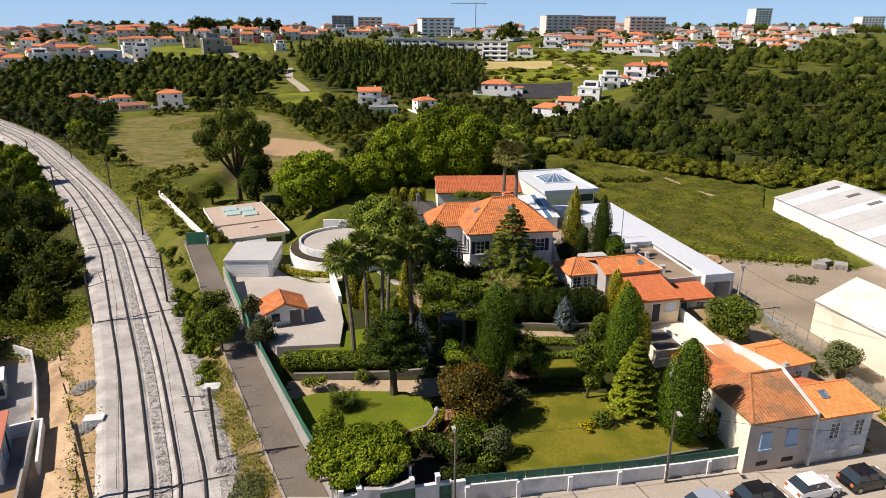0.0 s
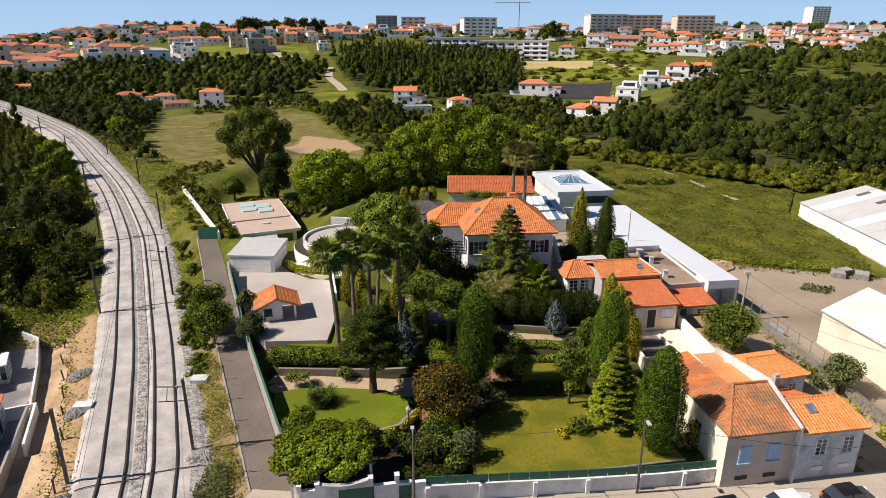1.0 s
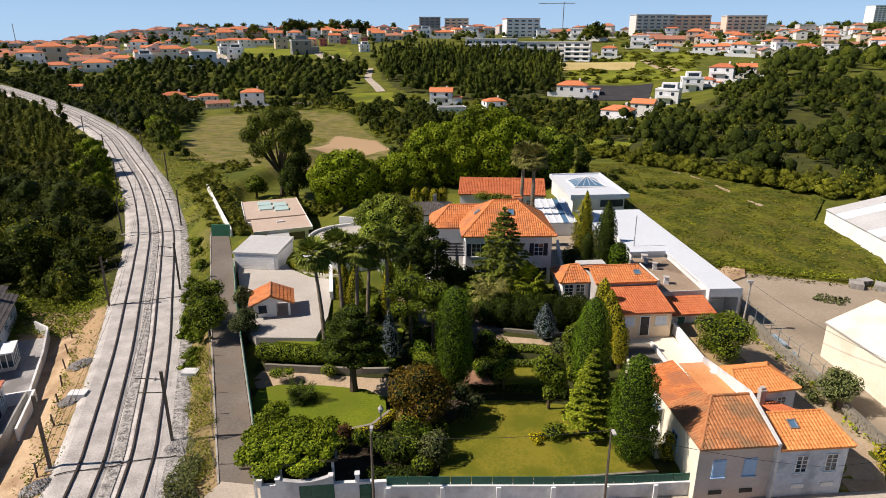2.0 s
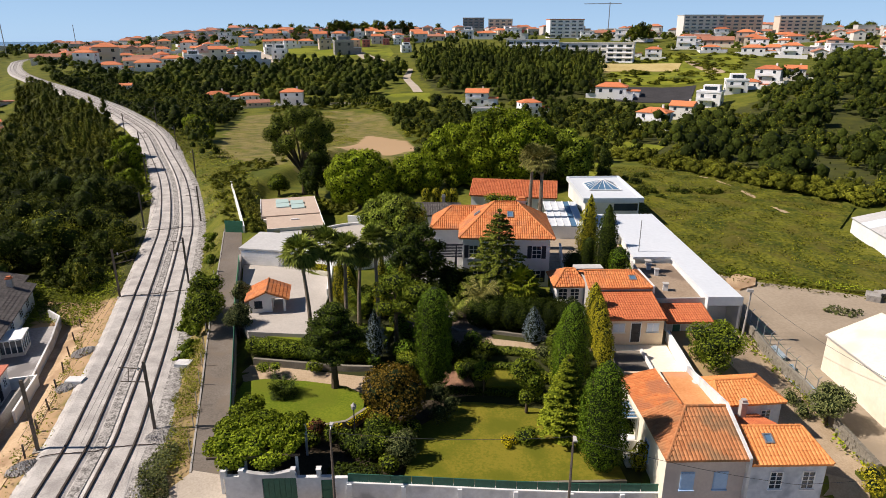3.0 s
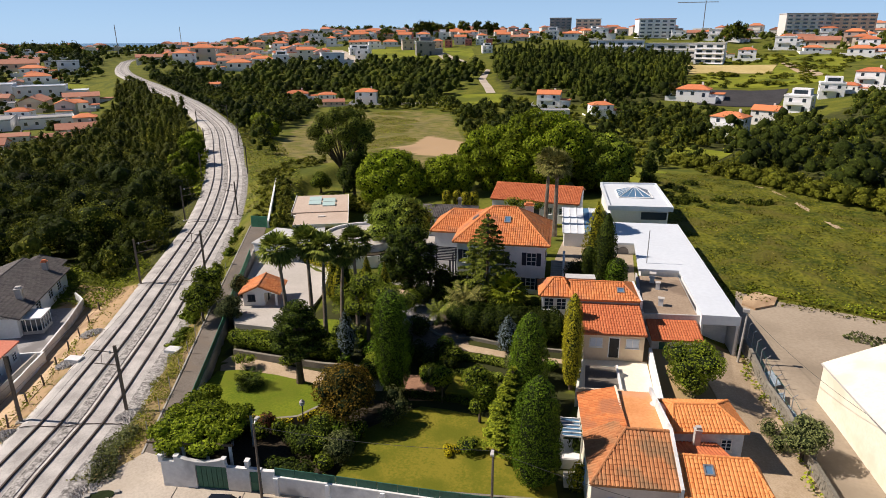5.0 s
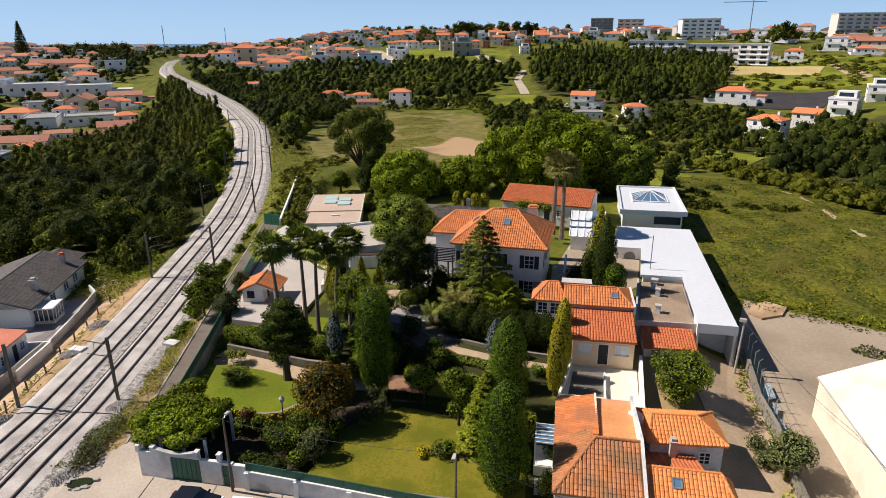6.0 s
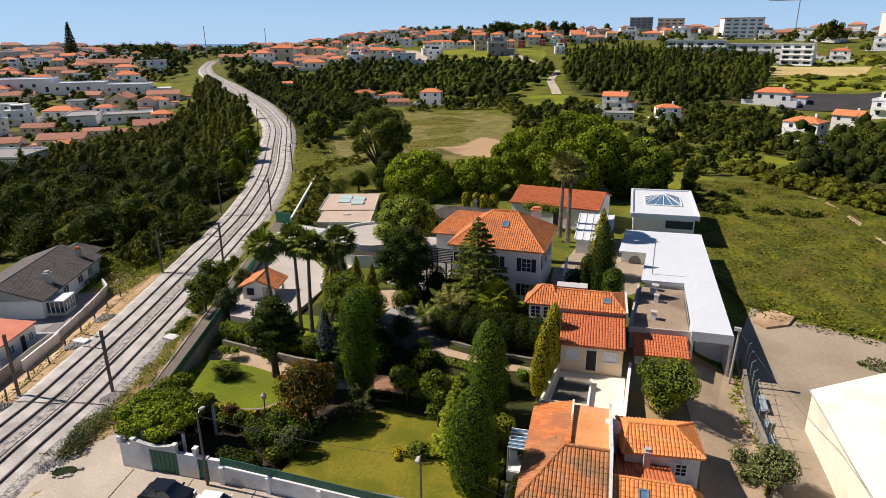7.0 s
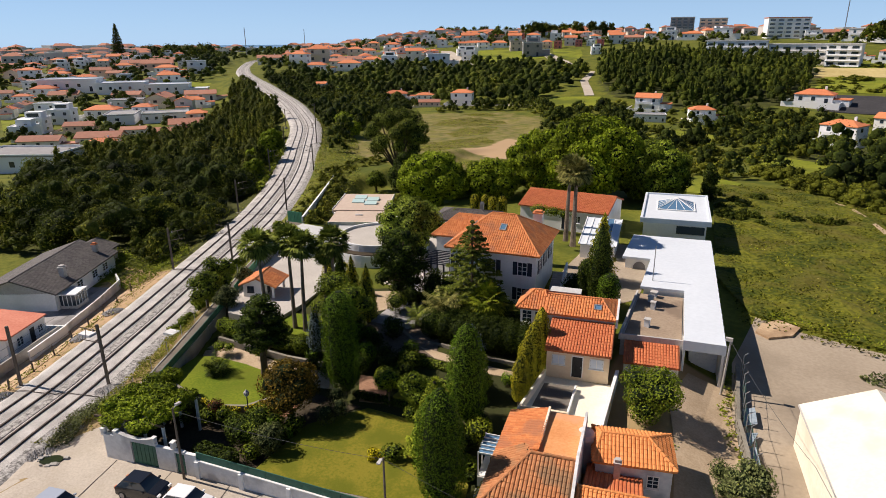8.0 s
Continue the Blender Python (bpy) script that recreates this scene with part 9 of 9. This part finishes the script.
# drain pit and joints of the street slab
pit = thing("drain_pit", pose(-5.4, 33.2, 0.08, 0, 0, 35), "open dark drain pit with a broken concrete rim", "pit")
rim = Shape()
for k in range(13):
    a = RNG.uniform(0, 6.28)
    px, py, s_ = RNG.uniform(0.85, 1.15) * math.cos(a), RNG.uniform(0.5, 0.8) * math.sin(a), RNG.uniform(0.06, 0.2)
    rim.box(px - s_, py - s_ * 0.8, -0.2, px + s_, py + s_ * 0.8, RNG.uniform(0.04, 0.16))
part("rim", rim, M_CONCPOLE, pit)
# no real hole: a near-black disc on the slab paints the pit's shade
part("floor", Shape().prism([(0.92 * math.cos(a), 0.58 * math.sin(a)) for a in np.arange(12) * math.pi / 6], -0.2, 0.055), M_INNER_SHADE, pit, "near-black disc that stands for the shade in the pit")
heap(-7.0, 33.4, 1.3, 0.2, 260, "pale broken stones beside the drain pit")
heap(-8.6, 36.2, 1.6, 0.3, 420, "pale broken stones beside the drain pit")
for k in range(7):
    p = fpt(1.0 + 5.2 * k)
    solid("slab_joint", Shape().box(-0.03, -9.0, -0.02, 0.03, -0.25, 0.012), M_ASPHALT, "dark joint between street slabs", "joint", "structure", "", pose(p[0], p[1], float(street_z(p[0])) + 0.092, 0, 0, 20))
dish = thing("satellite_dish", pose(37.6, 37.2, -1.1, 0, 0, 200), "grey satellite dish on a post", "dish")
part("post", Shape().tube((0, 0, 0), (0, 0, 2.2), 0.04, n=6), M_METAL, dish)
part("bowl", Shape().lathe([(0.05, 0), (0.3, 0.06), (0.5, 0.18)], 16), M_GREYROOF, dish).matrix_local = pose(0, 0, 2.2, 70, 0, 0)

# ---- east side: rubble wall, fence and scrap ----
ew = [(39.95, 74.0), (40.6, 69.0), (41.2, 64.4), (42.4, 60.0), (43.3, 54.5), (44.6, 49.0)]
east_wall = tagged(new("wall_rubble"), "old rubble stone wall along the side lane", "wall", kind="structure")
stones = []
for k in range(6):
    s = Shape()
    a, b, c = RNG.uniform(0.2, 0.32), RNG.uniform(0.16, 0.22), RNG.uniform(0.13, 0.2)
    pts = [(sx * a * RNG.uniform(0.75, 1), sy * b * RNG.uniform(0.75, 1), sz * c * RNG.uniform(0.75, 1)) for sz in (-1, 1) for sx, sy in ((-1, -1), (1, -1), (1, 1), (-1, 1))]
    s.raw(pts, [(3, 2, 1, 0), (4, 5, 6, 7), (0, 1, 5, 4), (1, 2, 6, 5), (2, 3, 7, 6), (3, 0, 4, 7)])
    stones.append(s.mesh("stone", M_STONE))
for (ax, ay), (bx, by) in zip(ew[:-1], ew[1:]):
    L = math.hypot(bx - ax, by - ay)
    yaw = math.degrees(math.atan2(by - ay, bx - ax))
    n = int(L / 0.46)
    for i in range(n):
        for r in range(4):
            f = (i + 0.5 * (r % 2) + 0.25) / n
            x, y = ax + (bx - ax) * f, ay + (by - ay) * f
            ob = new("stone", stones[int(RNG.integers(0, 6))])
            ob.parent = east_wall
            ob.matrix_local = pose(x, y, hz(x, y) + 0.1 + r * 0.30, RNG.uniform(-8, 8), RNG.uniform(-8, 8), yaw + RNG.uniform(-10, 10))
part("wall_core", Shape().raw([], []) if False else (lambda sh: ([sh.prism([(ax - 0.14, ay), (ax + 0.14, ay), (bx + 0.14, by), (bx - 0.14, by)], -1.5, [hz(ax, ay) + 1.2, hz(ax, ay) + 1.2, hz(bx, by) + 1.2, hz(bx, by) + 1.2]) for (ax, ay), (bx, by) in zip(ew[:-1], ew[1:])], sh)[1])(Shape()), M_STONE, east_wall)
fence_e = thing("wire_fence", Matrix.Identity(4), "green wire fence behind the stone wall", "fence")
for i in range(12):
    f = i / 11 * 4.0
    k = min(int(f), 3)
    a, b = ew[k], ew[k + 1]
    x, y = a[0] + (b[0] - a[0]) * (f - k) + 0.45, a[1] + (b[1] - a[1]) * (f - k)
    part("fence_post", Shape().tube((x, y, 0.0), (x, y, hz(x, y) + 2.2), 0.04, n=6).tube((x, y, hz(x, y) + 2.2), (x + 0.3, y, hz(x, y) + 2.5), 0.03, n=6), M_METAL, fence_e)
for dz in (1.1, 2.1):
    sh = Shape()
    for a, b in zip(ew[:-2], ew[1:-1]):
        sh.tube((a[0] + 0.45, a[1], hz(*a) + dz), (b[0] + 0.45, b[1], hz(*b) + dz), 0.015, n=4)
    part("fence_wire", sh, M_GREEN, fence_e)
M_SCRAP = mat("blue_grey_sheet", (0.25, 0.32, 0.38), (0.40, 0.46, 0.50), 0.5, 1.0, 5.0, metal=0.3)
for x, y, yaw, w, l in ((41.9, 66.5, 10, 1.0, 2.6), (42.2, 63.0, -8, 0.9, 2.2), (42.6, 60.6, 14, 1.1, 2.4), (43.4, 57.0, 6, 1.0, 2.0)):
    solid("scrap_sheet", Shape().prism([(-w / 2, -l / 2), (w / 2, -l / 2), (w / 2, l / 2), (-w / 2, l / 2)], [0.1, 0.5, 0.5, 0.1], [0.16, 0.56, 0.56, 0.16]), M_SCRAP, "blue grey metal sheet stacked behind the wall", "scrap", group="scrap sheets", m=pose(x, y, hz(x, y), 0, 0, yaw))
# gravel bits and pallets in the yard
for x, y, s in ((57.2, 83.6, 1.5), (60.0, 83.2, 1.6), (58.6, 84.6, 1.2)):
    st = thing("pallet_stack", pose(x, y, hz(x, y), 0, 0, RNG.uniform(0, 90)), "grey stack of old pallets in the yard", "pallets", "pallet stacks")
    for k in range(6):
        part("pallet", Shape().box(-0.6 * s, -0.5 * s, 0.14 * k, 0.6 * s, 0.5 * s, 0.14 * k + 0.04).box(-0.6 * s, -0.5 * s, 0.14 * k + 0.04, -0.45 * s, 0.5 * s, 0.14 * k + 0.1).box(0.45 * s, -0.5 * s, 0.14 * k + 0.04, 0.6 * s, 0.5 * s, 0.14 * k + 0.1), M_CONCPOLE, st)
weeds("yard_weeds", [(49.6, 78.6), (52.8, 77.2), (54.6, 79.4), (51.6, 80.4)], 260, 0.34, L_OLIVE, "low weeds growing through the yard", 0.4, 0.4)
# mound of earth and a footpath in the meadow
draped("footpath", [(46.0, 141.5), (52.0, 131.0), (58.0, 124.5), (58.7, 125.0), (53.0, 131.5), (46.8, 142.0)], 0.06, M_PATH, "narrow worn footpath across the meadow", "path", 3.0)


# ---- houses further off ----
def far_house(w, d, h, kind, wall, roof, label, floors=2, extra=()):
    t = thing("house", pose(0, 0, -300), label, "house", "town houses")
    part("wall", Shape().box(-w / 2, -d / 2, -3, w / 2, d / 2, h), wall, t)
    rise = d * 0.2
    if kind == "flat":
        part("roof", Shape().box(-w / 2 - 0.2, -d / 2 - 0.2, h, w / 2 + 0.2, d / 2 + 0.2, h + 0.3), roof, t)
        part("parapet", Shape().box(-w / 2 - 0.2, -d / 2 - 0.2, h + 0.3, w / 2 + 0.2, -d / 2, h + 0.7).box(-w / 2 - 0.2, d / 2, h + 0.3, w / 2 + 0.2, d / 2 + 0.2, h + 0.7).box(-w / 2 - 0.2, -d / 2, h + 0.3, -w / 2, d / 2, h + 0.7).box(w / 2, -d / 2, h + 0.3, w / 2 + 0.2, d / 2, h + 0.7), wall, t)
    else:
        if kind == "hip":
            polys, _ = hip_polys(w + 0.6, d + 0.6, h, d * 0.19, d * 0.45, w + 0.6 - d * 0.45, ox=-w / 2 - 0.3, oy=-d / 2 - 0.3)
        else:
            polys = [[(-w / 2 - 0.4, -d / 2 - 0.5, h), (w / 2 + 0.4, -d / 2 - 0.5, h), (w / 2 + 0.4, 0, h + d * 0.22), (-w / 2 - 0.4, 0, h + d * 0.22)], [(w / 2 + 0.4, d / 2 + 0.5, h), (-w / 2 - 0.4, d / 2 + 0.5, h), (-w / 2 - 0.4, 0, h + d * 0.22), (w / 2 + 0.4, 0, h + d * 0.22)]]
            part("gable", Shape().prism([(-w / 2, -d / 2), (w / 2, -d / 2), (w / 2, 0), (-w / 2, 0)], h - 0.2, [h, h, h + rise, h + rise]).prism([(-w / 2, 0), (w / 2, 0), (w / 2, d / 2), (-w / 2, d / 2)], h - 0.2, [h + rise, h + rise, h, h]), wall, t)
        part("roof", slab(polys, 0.25), roof, t)
        part("chimney", Shape().box(w * 0.2, 0.6, h, w * 0.2 + 0.8, 1.4, h + rise + 0.9), wall, t)
    n = max(2, int(w / 4.2))
    for f in range(floors):
        z = h * (f + 0.55) / floors
        for i in range(n):
            x = -w / 2 + w * (i + 0.5) / n
            if f == 0 and i == n - 1:
                part("door", Shape().box(x - 0.6, -d / 2 - 0.06, 0, x + 0.6, -d / 2 + 0.05, 2.2), M_NAVY, t)
            else:
                part("window", Shape().box(x - 0.65, -d / 2 - 0.06, z - 0.7, x + 0.65, -d / 2 + 0.05, z + 0.7), M_GLASS, t)
        for sx in (-1, 1):
            x0, x1 = sorted((sx * (w / 2 - 0.05), sx * (w / 2 + 0.06)))
            part("window", Shape().box(x0, -1.6, z - 0.65, x1, 0.2, z + 0.65), M_GLASS, t)
    if "balcony" in extra:
        part("balcony", Shape().box(-w * 0.42, -d / 2 - 1.4, h / 2 - 0.15, w * 0.2, -d / 2, h / 2).box(-w * 0.42, -d / 2 - 1.4, h / 2, w * 0.2, -d / 2 - 1.25, h / 2 + 0.95), wall, t)
    if "annex" in extra:
        part("annex", Shape().box(w / 2, -d / 2 + 0.8, -3, w / 2 + w * 0.42, d / 2 - 1.2, h * 0.5), wall, t)
        part("annex_roof", Shape().box(w / 2, -d / 2 + 0.6, h * 0.5, w / 2 + w * 0.44, d / 2 - 1.0, h * 0.5 + 0.3), roof, t)
    if "upper" in extra:
        part("upper_storey", Shape().box(-w * 0.3, -d * 0.2, h + 0.3, w * 0.38, d * 0.42, h + 3.1), wall, t)
        part("window", Shape().box(-w * 0.22, -d * 0.2 - 0.06, h + 1.0, w * 0.28, -d * 0.2 + 0.05, h + 2.5), M_GLASS, t)
    if "yard" in extra:
        part("yard_wall", Shape().box(-w * 0.75, -d / 2 - 6.2, -3, w * 0.75, -d / 2 - 6.0, 1.1).box(-w * 0.75, -d / 2 - 6.0, -3, -w * 0.75 + 0.2, d / 2, 1.1).box(w * 0.75 - 0.2, -d / 2 - 6.0, -3, w * 0.75, d / 2, 1.1), wall, t)
    return t


PROTO = [
    far_house(12, 9, 6.6, "hip", M_FARWALL2, M_FARROOF, "white two-storey house with an orange hipped roof", 2, ("balcony", "yard")),
    far_house(11, 9, 6.4, "gable", M_FARWALL, M_FARROOF, "pale house with an orange gable roof", 2, ("annex",)),
    far_house(15, 8, 3.2, "gable", M_FARWALL, M_FARROOF2, "low pale house with a brown tile roof", 1, ("annex",)),
    far_house(12, 10, 6.6, "flat", M_FARWALL2, M_GREYROOF, "white modern house with a flat roof", 2, ("balcony", "annex", "yard")),
    far_house(10, 9, 7.8, "flat", M_FARWALL3, M_FARGREY, "tinted modern house with a flat roof"),
    far_house(13, 9, 3.6, "hip", M_FARWALL2, M_FARROOF, "low white house with an orange hipped roof", 1, ("annex", "yard")),
    far_house(20, 11, 3.6, "gable", M_FARWALL3, M_FARROOF2, "long low house with a brown roof", 1, ("yard",)),
    far_house(11, 9, 6.6, "hip", M_FARWALL3, M_FARROOF, "ochre house with an orange roof", 2, ("balcony",)),
    far_house(22, 14, 4.2, "flat", M_FARWALL2, M_FARGREY, "low white workshop with a grey roof", 1),
    far_house(10, 9, 6.0, "flat", M_FARWALL2, M_FARWALL2, "white cubic modern house with a set-back upper storey", 2, ("upper", "balcony")),
    far_house(11, 9, 7.4, "flat", M_FARGREY, M_FARWALL2, "dark grey modern house with a white upper storey", 2, ("upper", "annex")),
    far_house(8, 9, 7.0, "flat", mat("far_coral_wall", (0.52, 0.15, 0.12), (0.62, 0.22, 0.18), 0.8, 0.05, 0.6), M_FARWALL2, "narrow coral red terraced house", 2, ("balcony",)),
    far_house(12, 9, 6.0, "gable", M_FARWALL2, M_FARROOF, "long white villa with a wide orange roof and balcony", 2, ("balcony", "annex", "yard")),
    far_house(12, 9, 6.4, "hip", M_FARWALL2, M_FARROOF, "bright white villa with stepped terraces", 2, ("balcony", "annex", "yard")),
    far_house(24, 13, 5.0, "flat", M_FARWALL2, M_ROOFWHITE, "white workshop with a bright sheet roof", 1, ("annex",)),
]


PLACED = []


def place(k, x, y, yaw, s=1.0):
    ob = copy_thing(PROTO[k], pose(x, y, hz(x, y) + 0.1, 0, 0, yaw) @ Matrix.Diagonal((s, s, s, 1)))
    ob.scale = (s, s, s)
    PLACED.append((x, y))
    return ob


for k, x, y, yaw, s in HOUSES:
    place(k, x, y, yaw, s)


def town(poly, n, gap, kinds, smin, smax, yaws, avoid=None, d0=26):
    """Houses in uneven rows, kept apart from one another."""
    xs, ys = [p[0] for p in poly], [p[1] for p in poly]
    done = []
    for _ in range(n * 30):
        if len(done) >= n:
            break
        x, y = RNG.uniform(min(xs), max(xs)), RNG.uniform(min(ys), max(ys))
        if not inside(poly, np.array([x]), np.array([y]))[0] or abs(rail_side(np.array([x]), np.array([y]))[0]) < 22:
            continue
        if any((x - a) ** 2 + (y - b) ** 2 < gap * gap for a, b in PLACED):
            continue
        done.append((x, y))
        place(int(RNG.choice(kinds)), x, y, RNG.choice(yaws) + RNG.uniform(-6, 6), RNG.uniform(smin, smax))


town([(-400, 640), (-300, 615), (-262, 690), (-120, 690), (20, 765), (20, 820), (-420, 820)], 62, 17, [0, 1, 3, 4, 7, 9, 1, 11, 5], 0.95, 1.3, [22, 28, 110])
town([(20, 800), (60, 740), (95, 650), (150, 590), (300, 570), (380, 660), (430, 800), (30, 850)], 62, 19, [0, 1, 2, 5, 6, 7, 3, 8, 5], 1.0, 1.4, [0, -15, 80])
town([(-150, 112), (-260, 132), (-560, 250), (-560, 460), (-430, 400), (-340, 316), (-240, 236), (-192, 192)], 92, 15, [0, 1, 2, 2, 5, 6, 6, 8, 7, 3, 5, 9, 1], 0.6, 1.0, [40, 50, -45])
town([(-300, 388), (-275, 420), (-285, 560), (-360, 640), (-520, 700), (-490, 570), (-400, 470)], 44, 17, [1, 2, 5, 6, 7, 0, 5, 2], 0.9, 1.3, [30, 40, -50])


def town_rest(poly, n, gap, smin, smax, yaws, label):
    """The far rest of a town: plain pitched and flat houses joined into one mesh."""
    mats = [M_TOWNWALL, M_TOWNROOF, M_GLASS]
    sets = [Shape(), Shape(), Shape()]
    xs, ys = [p[0] for p in poly], [p[1] for p in poly]
    done = []
    for _ in range(n * 30):
        if len(done) >= n:
            break
        x, y = RNG.uniform(min(xs), max(xs)), RNG.uniform(min(ys), max(ys))
        if not inside(poly, np.array([x]), np.array([y]))[0] or abs(rail_side(np.array([x]), np.array([y]))[0]) < 24 or any((x - a) ** 2 + (y - b) ** 2 < gap * gap for a, b in done):
            continue
        done.append((x, y))
        s, z = RNG.uniform(smin, smax), hz(x, y)
        w, d, h = RNG.uniform(9, 14) * s, RNG.uniform(7, 10) * s, RNG.choice([3.8, 6.6, 7.6]) * s
        m = pose(x, y, z, 0, 0, RNG.choice(yaws) + RNG.uniform(-6, 6))
        put_ = lambda sh, k: sets[k].raw([tuple(m @ Vector(v)) for v in sh.v], sh.f)
        put_(Shape().box(-w / 2, -d / 2, -4, w / 2, d / 2, h), 0)
        if RNG.uniform() < 0.4:
            put_(Shape().box(-w / 2 - 0.2, -d / 2 - 0.2, h, w / 2 + 0.2, d / 2 + 0.2, h + 0.5), 0)
        else:
            polys, _r = hip_polys(w + 1, d + 1, h, d * 0.22, d * RNG.choice([0.02, 0.45]), w + 1 - d * 0.45, ox=-w / 2 - 0.5, oy=-d / 2 - 0.5)
            for pl in polys:
                put_(Shape().poly(pl), 1)
        for i in range(3):
            xx = -w / 2 + w * (i + 0.5) / 3
            put_(Shape().box(xx - 0.9, -d / 2 - 0.1, h * 0.45, xx + 0.9, -d / 2 + 0.1, h * 0.45 + 1.6), 2)
    v, f, idx = [], [], []
    for k, sh in enumerate(sets):
        f += [tuple(i + len(v) for i in q) for q in sh.f]
        v += sh.v
        idx += [k] * len(sh.f)
    me = bpy.data.meshes.new("town")
    me.from_pydata(v, [], f)
    for q in mats:
        me.materials.append(q)
    me.polygons.foreach_set("material_index", idx)
    me.update()
    return tagged(new("town", me), label, "houses", kind="stuff")


M_TOWNWALL = mat("town_walls", (0.50, 0.44, 0.40), (0.80, 0.79, 0.77), 0.8, 0.02, 0.3, island=0.9)
M_TOWNROOF = mat("town_roofs", (0.24, 0.11, 0.08), (0.56, 0.21, 0.11), 0.8, 0.02, 0.3, island=0.85)
town_rest([(-420, 830), (20, 830), (20, 1000), (-560, 1000)], 90, 20, 1.0, 1.5, [22, 10, 110], "far houses on the skyline ridge")
town_rest([(30, 860), (500, 820), (620, 1000), (40, 1030)], 80, 22, 1.1, 1.7, [0, -15, 75], "far houses on the eastern ridge")
town_rest([(-500, 250), (-900, 400), (-1100, 760), (-640, 640), (-540, 470)], 170, 18, 0.8, 1.3, [40, 50, -45], "far houses of the low town")
town_rest([(-400, 700), (-660, 720), (-1100, 1300), (-500, 1000)], 130, 22, 1.0, 1.6, [0, 20, 90], "far houses above the railway bend")
town_rest([(-900, 420), (-1900, 600), (-1900, 1700), (-1000, 1000)], 190, 32, 1.2, 2.2, [40, 0, 90], "farthest houses towards the sea")


def apartment(x, y, w, d, h, yaw, wall, label, roof=None):
    t = thing("apartment_block", pose(x, y, hz(x, y), 0, 0, yaw), label, "apartments", "apartment blocks")
    part("wall", Shape().box(-w / 2, -d / 2, -6, w / 2, d / 2, h), wall, t)
    part("roof", Shape().box(-w / 2 - 0.4, -d / 2 - 0.4, h, w / 2 + 0.4, d / 2 + 0.4, h + 0.8), roof or M_GREYROOF, t)
    n, f = max(2, int(w / 7)), max(1, int(h / 3.4))
    for j in range(f):
        for i in range(n):
            xx, zz = -w / 2 + w * (i + 0.5) / n, h * (j + 0.5) / f
            part("window", Shape().box(xx - w / n * 0.3, -d / 2 - 0.1, zz - 0.8, xx + w / n * 0.3, -d / 2 + 0.05, zz + 0.8), M_GLASS, t)
        part("balcony", Shape().box(-w / 2, -d / 2 - 0.9, h * j / f - 0.1, w / 2, -d / 2, h * j / f + 0.12), wall, t)
    return t


apartment(-3, 765, 39, 16, 19, 20, M_FARWALL2, "white apartment block with an orange roof", M_FARROOF)
apartment(146, 800, 46, 20, 22, 14, M_FARWALL, "pale apartment block on the hill")
apartment(186, 806, 48, 18, 22, 5, M_FARWALL3, "long ochre apartment block on the hill")
apartment(248, 806, 44, 18, 22, 5, M_FARWALL3, "long ochre apartment block on the hill")
apartment(712, 1500, 40, 30, 50, 10, M_FARWALL2, "tall white tower block on the skyline")
apartment(-22, 558, 43, 12, 13, 3, M_FARWALL2, "long white terraced block on the slope")
apartment(20, 562, 40, 12, 13, 3, M_FARWALL, "long pale terraced block on the slope")
apartment(49, 552, 21, 13, 14.5, -10, M_FARWALL2, "white block above the pine wood")
apartment(-128, 890, 28, 16, 21, 10, M_FARGREY, "grey apartment block on the skyline")
apartment(-93, 900, 32, 16, 20, 8, M_FARWALL3, "ochre apartment block on the skyline")
apartment(960, 1500, 50, 30, 34, 0, M_FARWALL2, "white block on the far skyline")
crane = thing("tower_crane", pose(48, 880, 29), "tall construction crane on the skyline", "crane")
part("tower", Shape().box(-0.5, -0.5, 0, 0.5, 0.5, 40), M_METAL, crane)
part("jib", Shape().box(-32, -0.4, 38, 14, 0.4, 38.8), M_METAL, crane)
for x, y, h in ((-524, 535, 31), (-596, 709, 34)):
    ms = thing("radio_mast", pose(x, y, hz(x, y)), "thin radio mast in the town", "mast", "radio masts")
    part("post", Shape().box(-0.28, -0.28, 0, 0.28, 0.28, h), M_METAL, ms)
norfolk(-643, 459, 36, 7.5, L_CONE, "tall dark tiered pine in the town", None, 22, 4.2)
draped("track", [(-106, 471), (-102, 469), (-93, 427), (-71, 373), (-76, 371), (-98, 426)], 0.15, M_STREET, "pale dirt track beside the pine wood", "track", 8)
draped("car_park", PARK_E, 0.3, M_BLACKTOP, "dark asphalt car park", "car park", 10)
draped("estate_road", [(-198, 592), (-187, 588), (-141, 522), (-124, 492), (-135, 489), (-152, 515)], 0.3, M_STREET, "pale new estate road on the hill", "road", 8)
draped("estate_road", [(-300, 585), (-288, 585), (-207, 486), (-224, 478), (-252, 510)], 0.3, M_STREET, "wide pale estate road between new houses", "road", 8)
draped("field_road", [(-176, 312), (-158, 312), (-134, 326), (-100, 336), (-84, 344), (-86, 350), (-102, 343), (-138, 332), (-160, 318), (-174, 320)], 0.12, M_STREET, "pale country road beside the fallow field", "road", 6)
draped("tan_field", TAN_E, 0.4, mat("stubble_field", (0.42, 0.33, 0.13), (0.54, 0.44, 0.20), 0.95, 0.05, 0.4), "dry tan stubble field", "field", 10)
draped("tan_field", [(99, 554), (107, 552), (112, 450), (101, 450)], 0.4, M_PATH, "dry brown farm track", "track", 10)
for o in PROTO:
    for c in o.children_recursive:
        bpy.data.objects.remove(c)
    bpy.data.objects.remove(o)
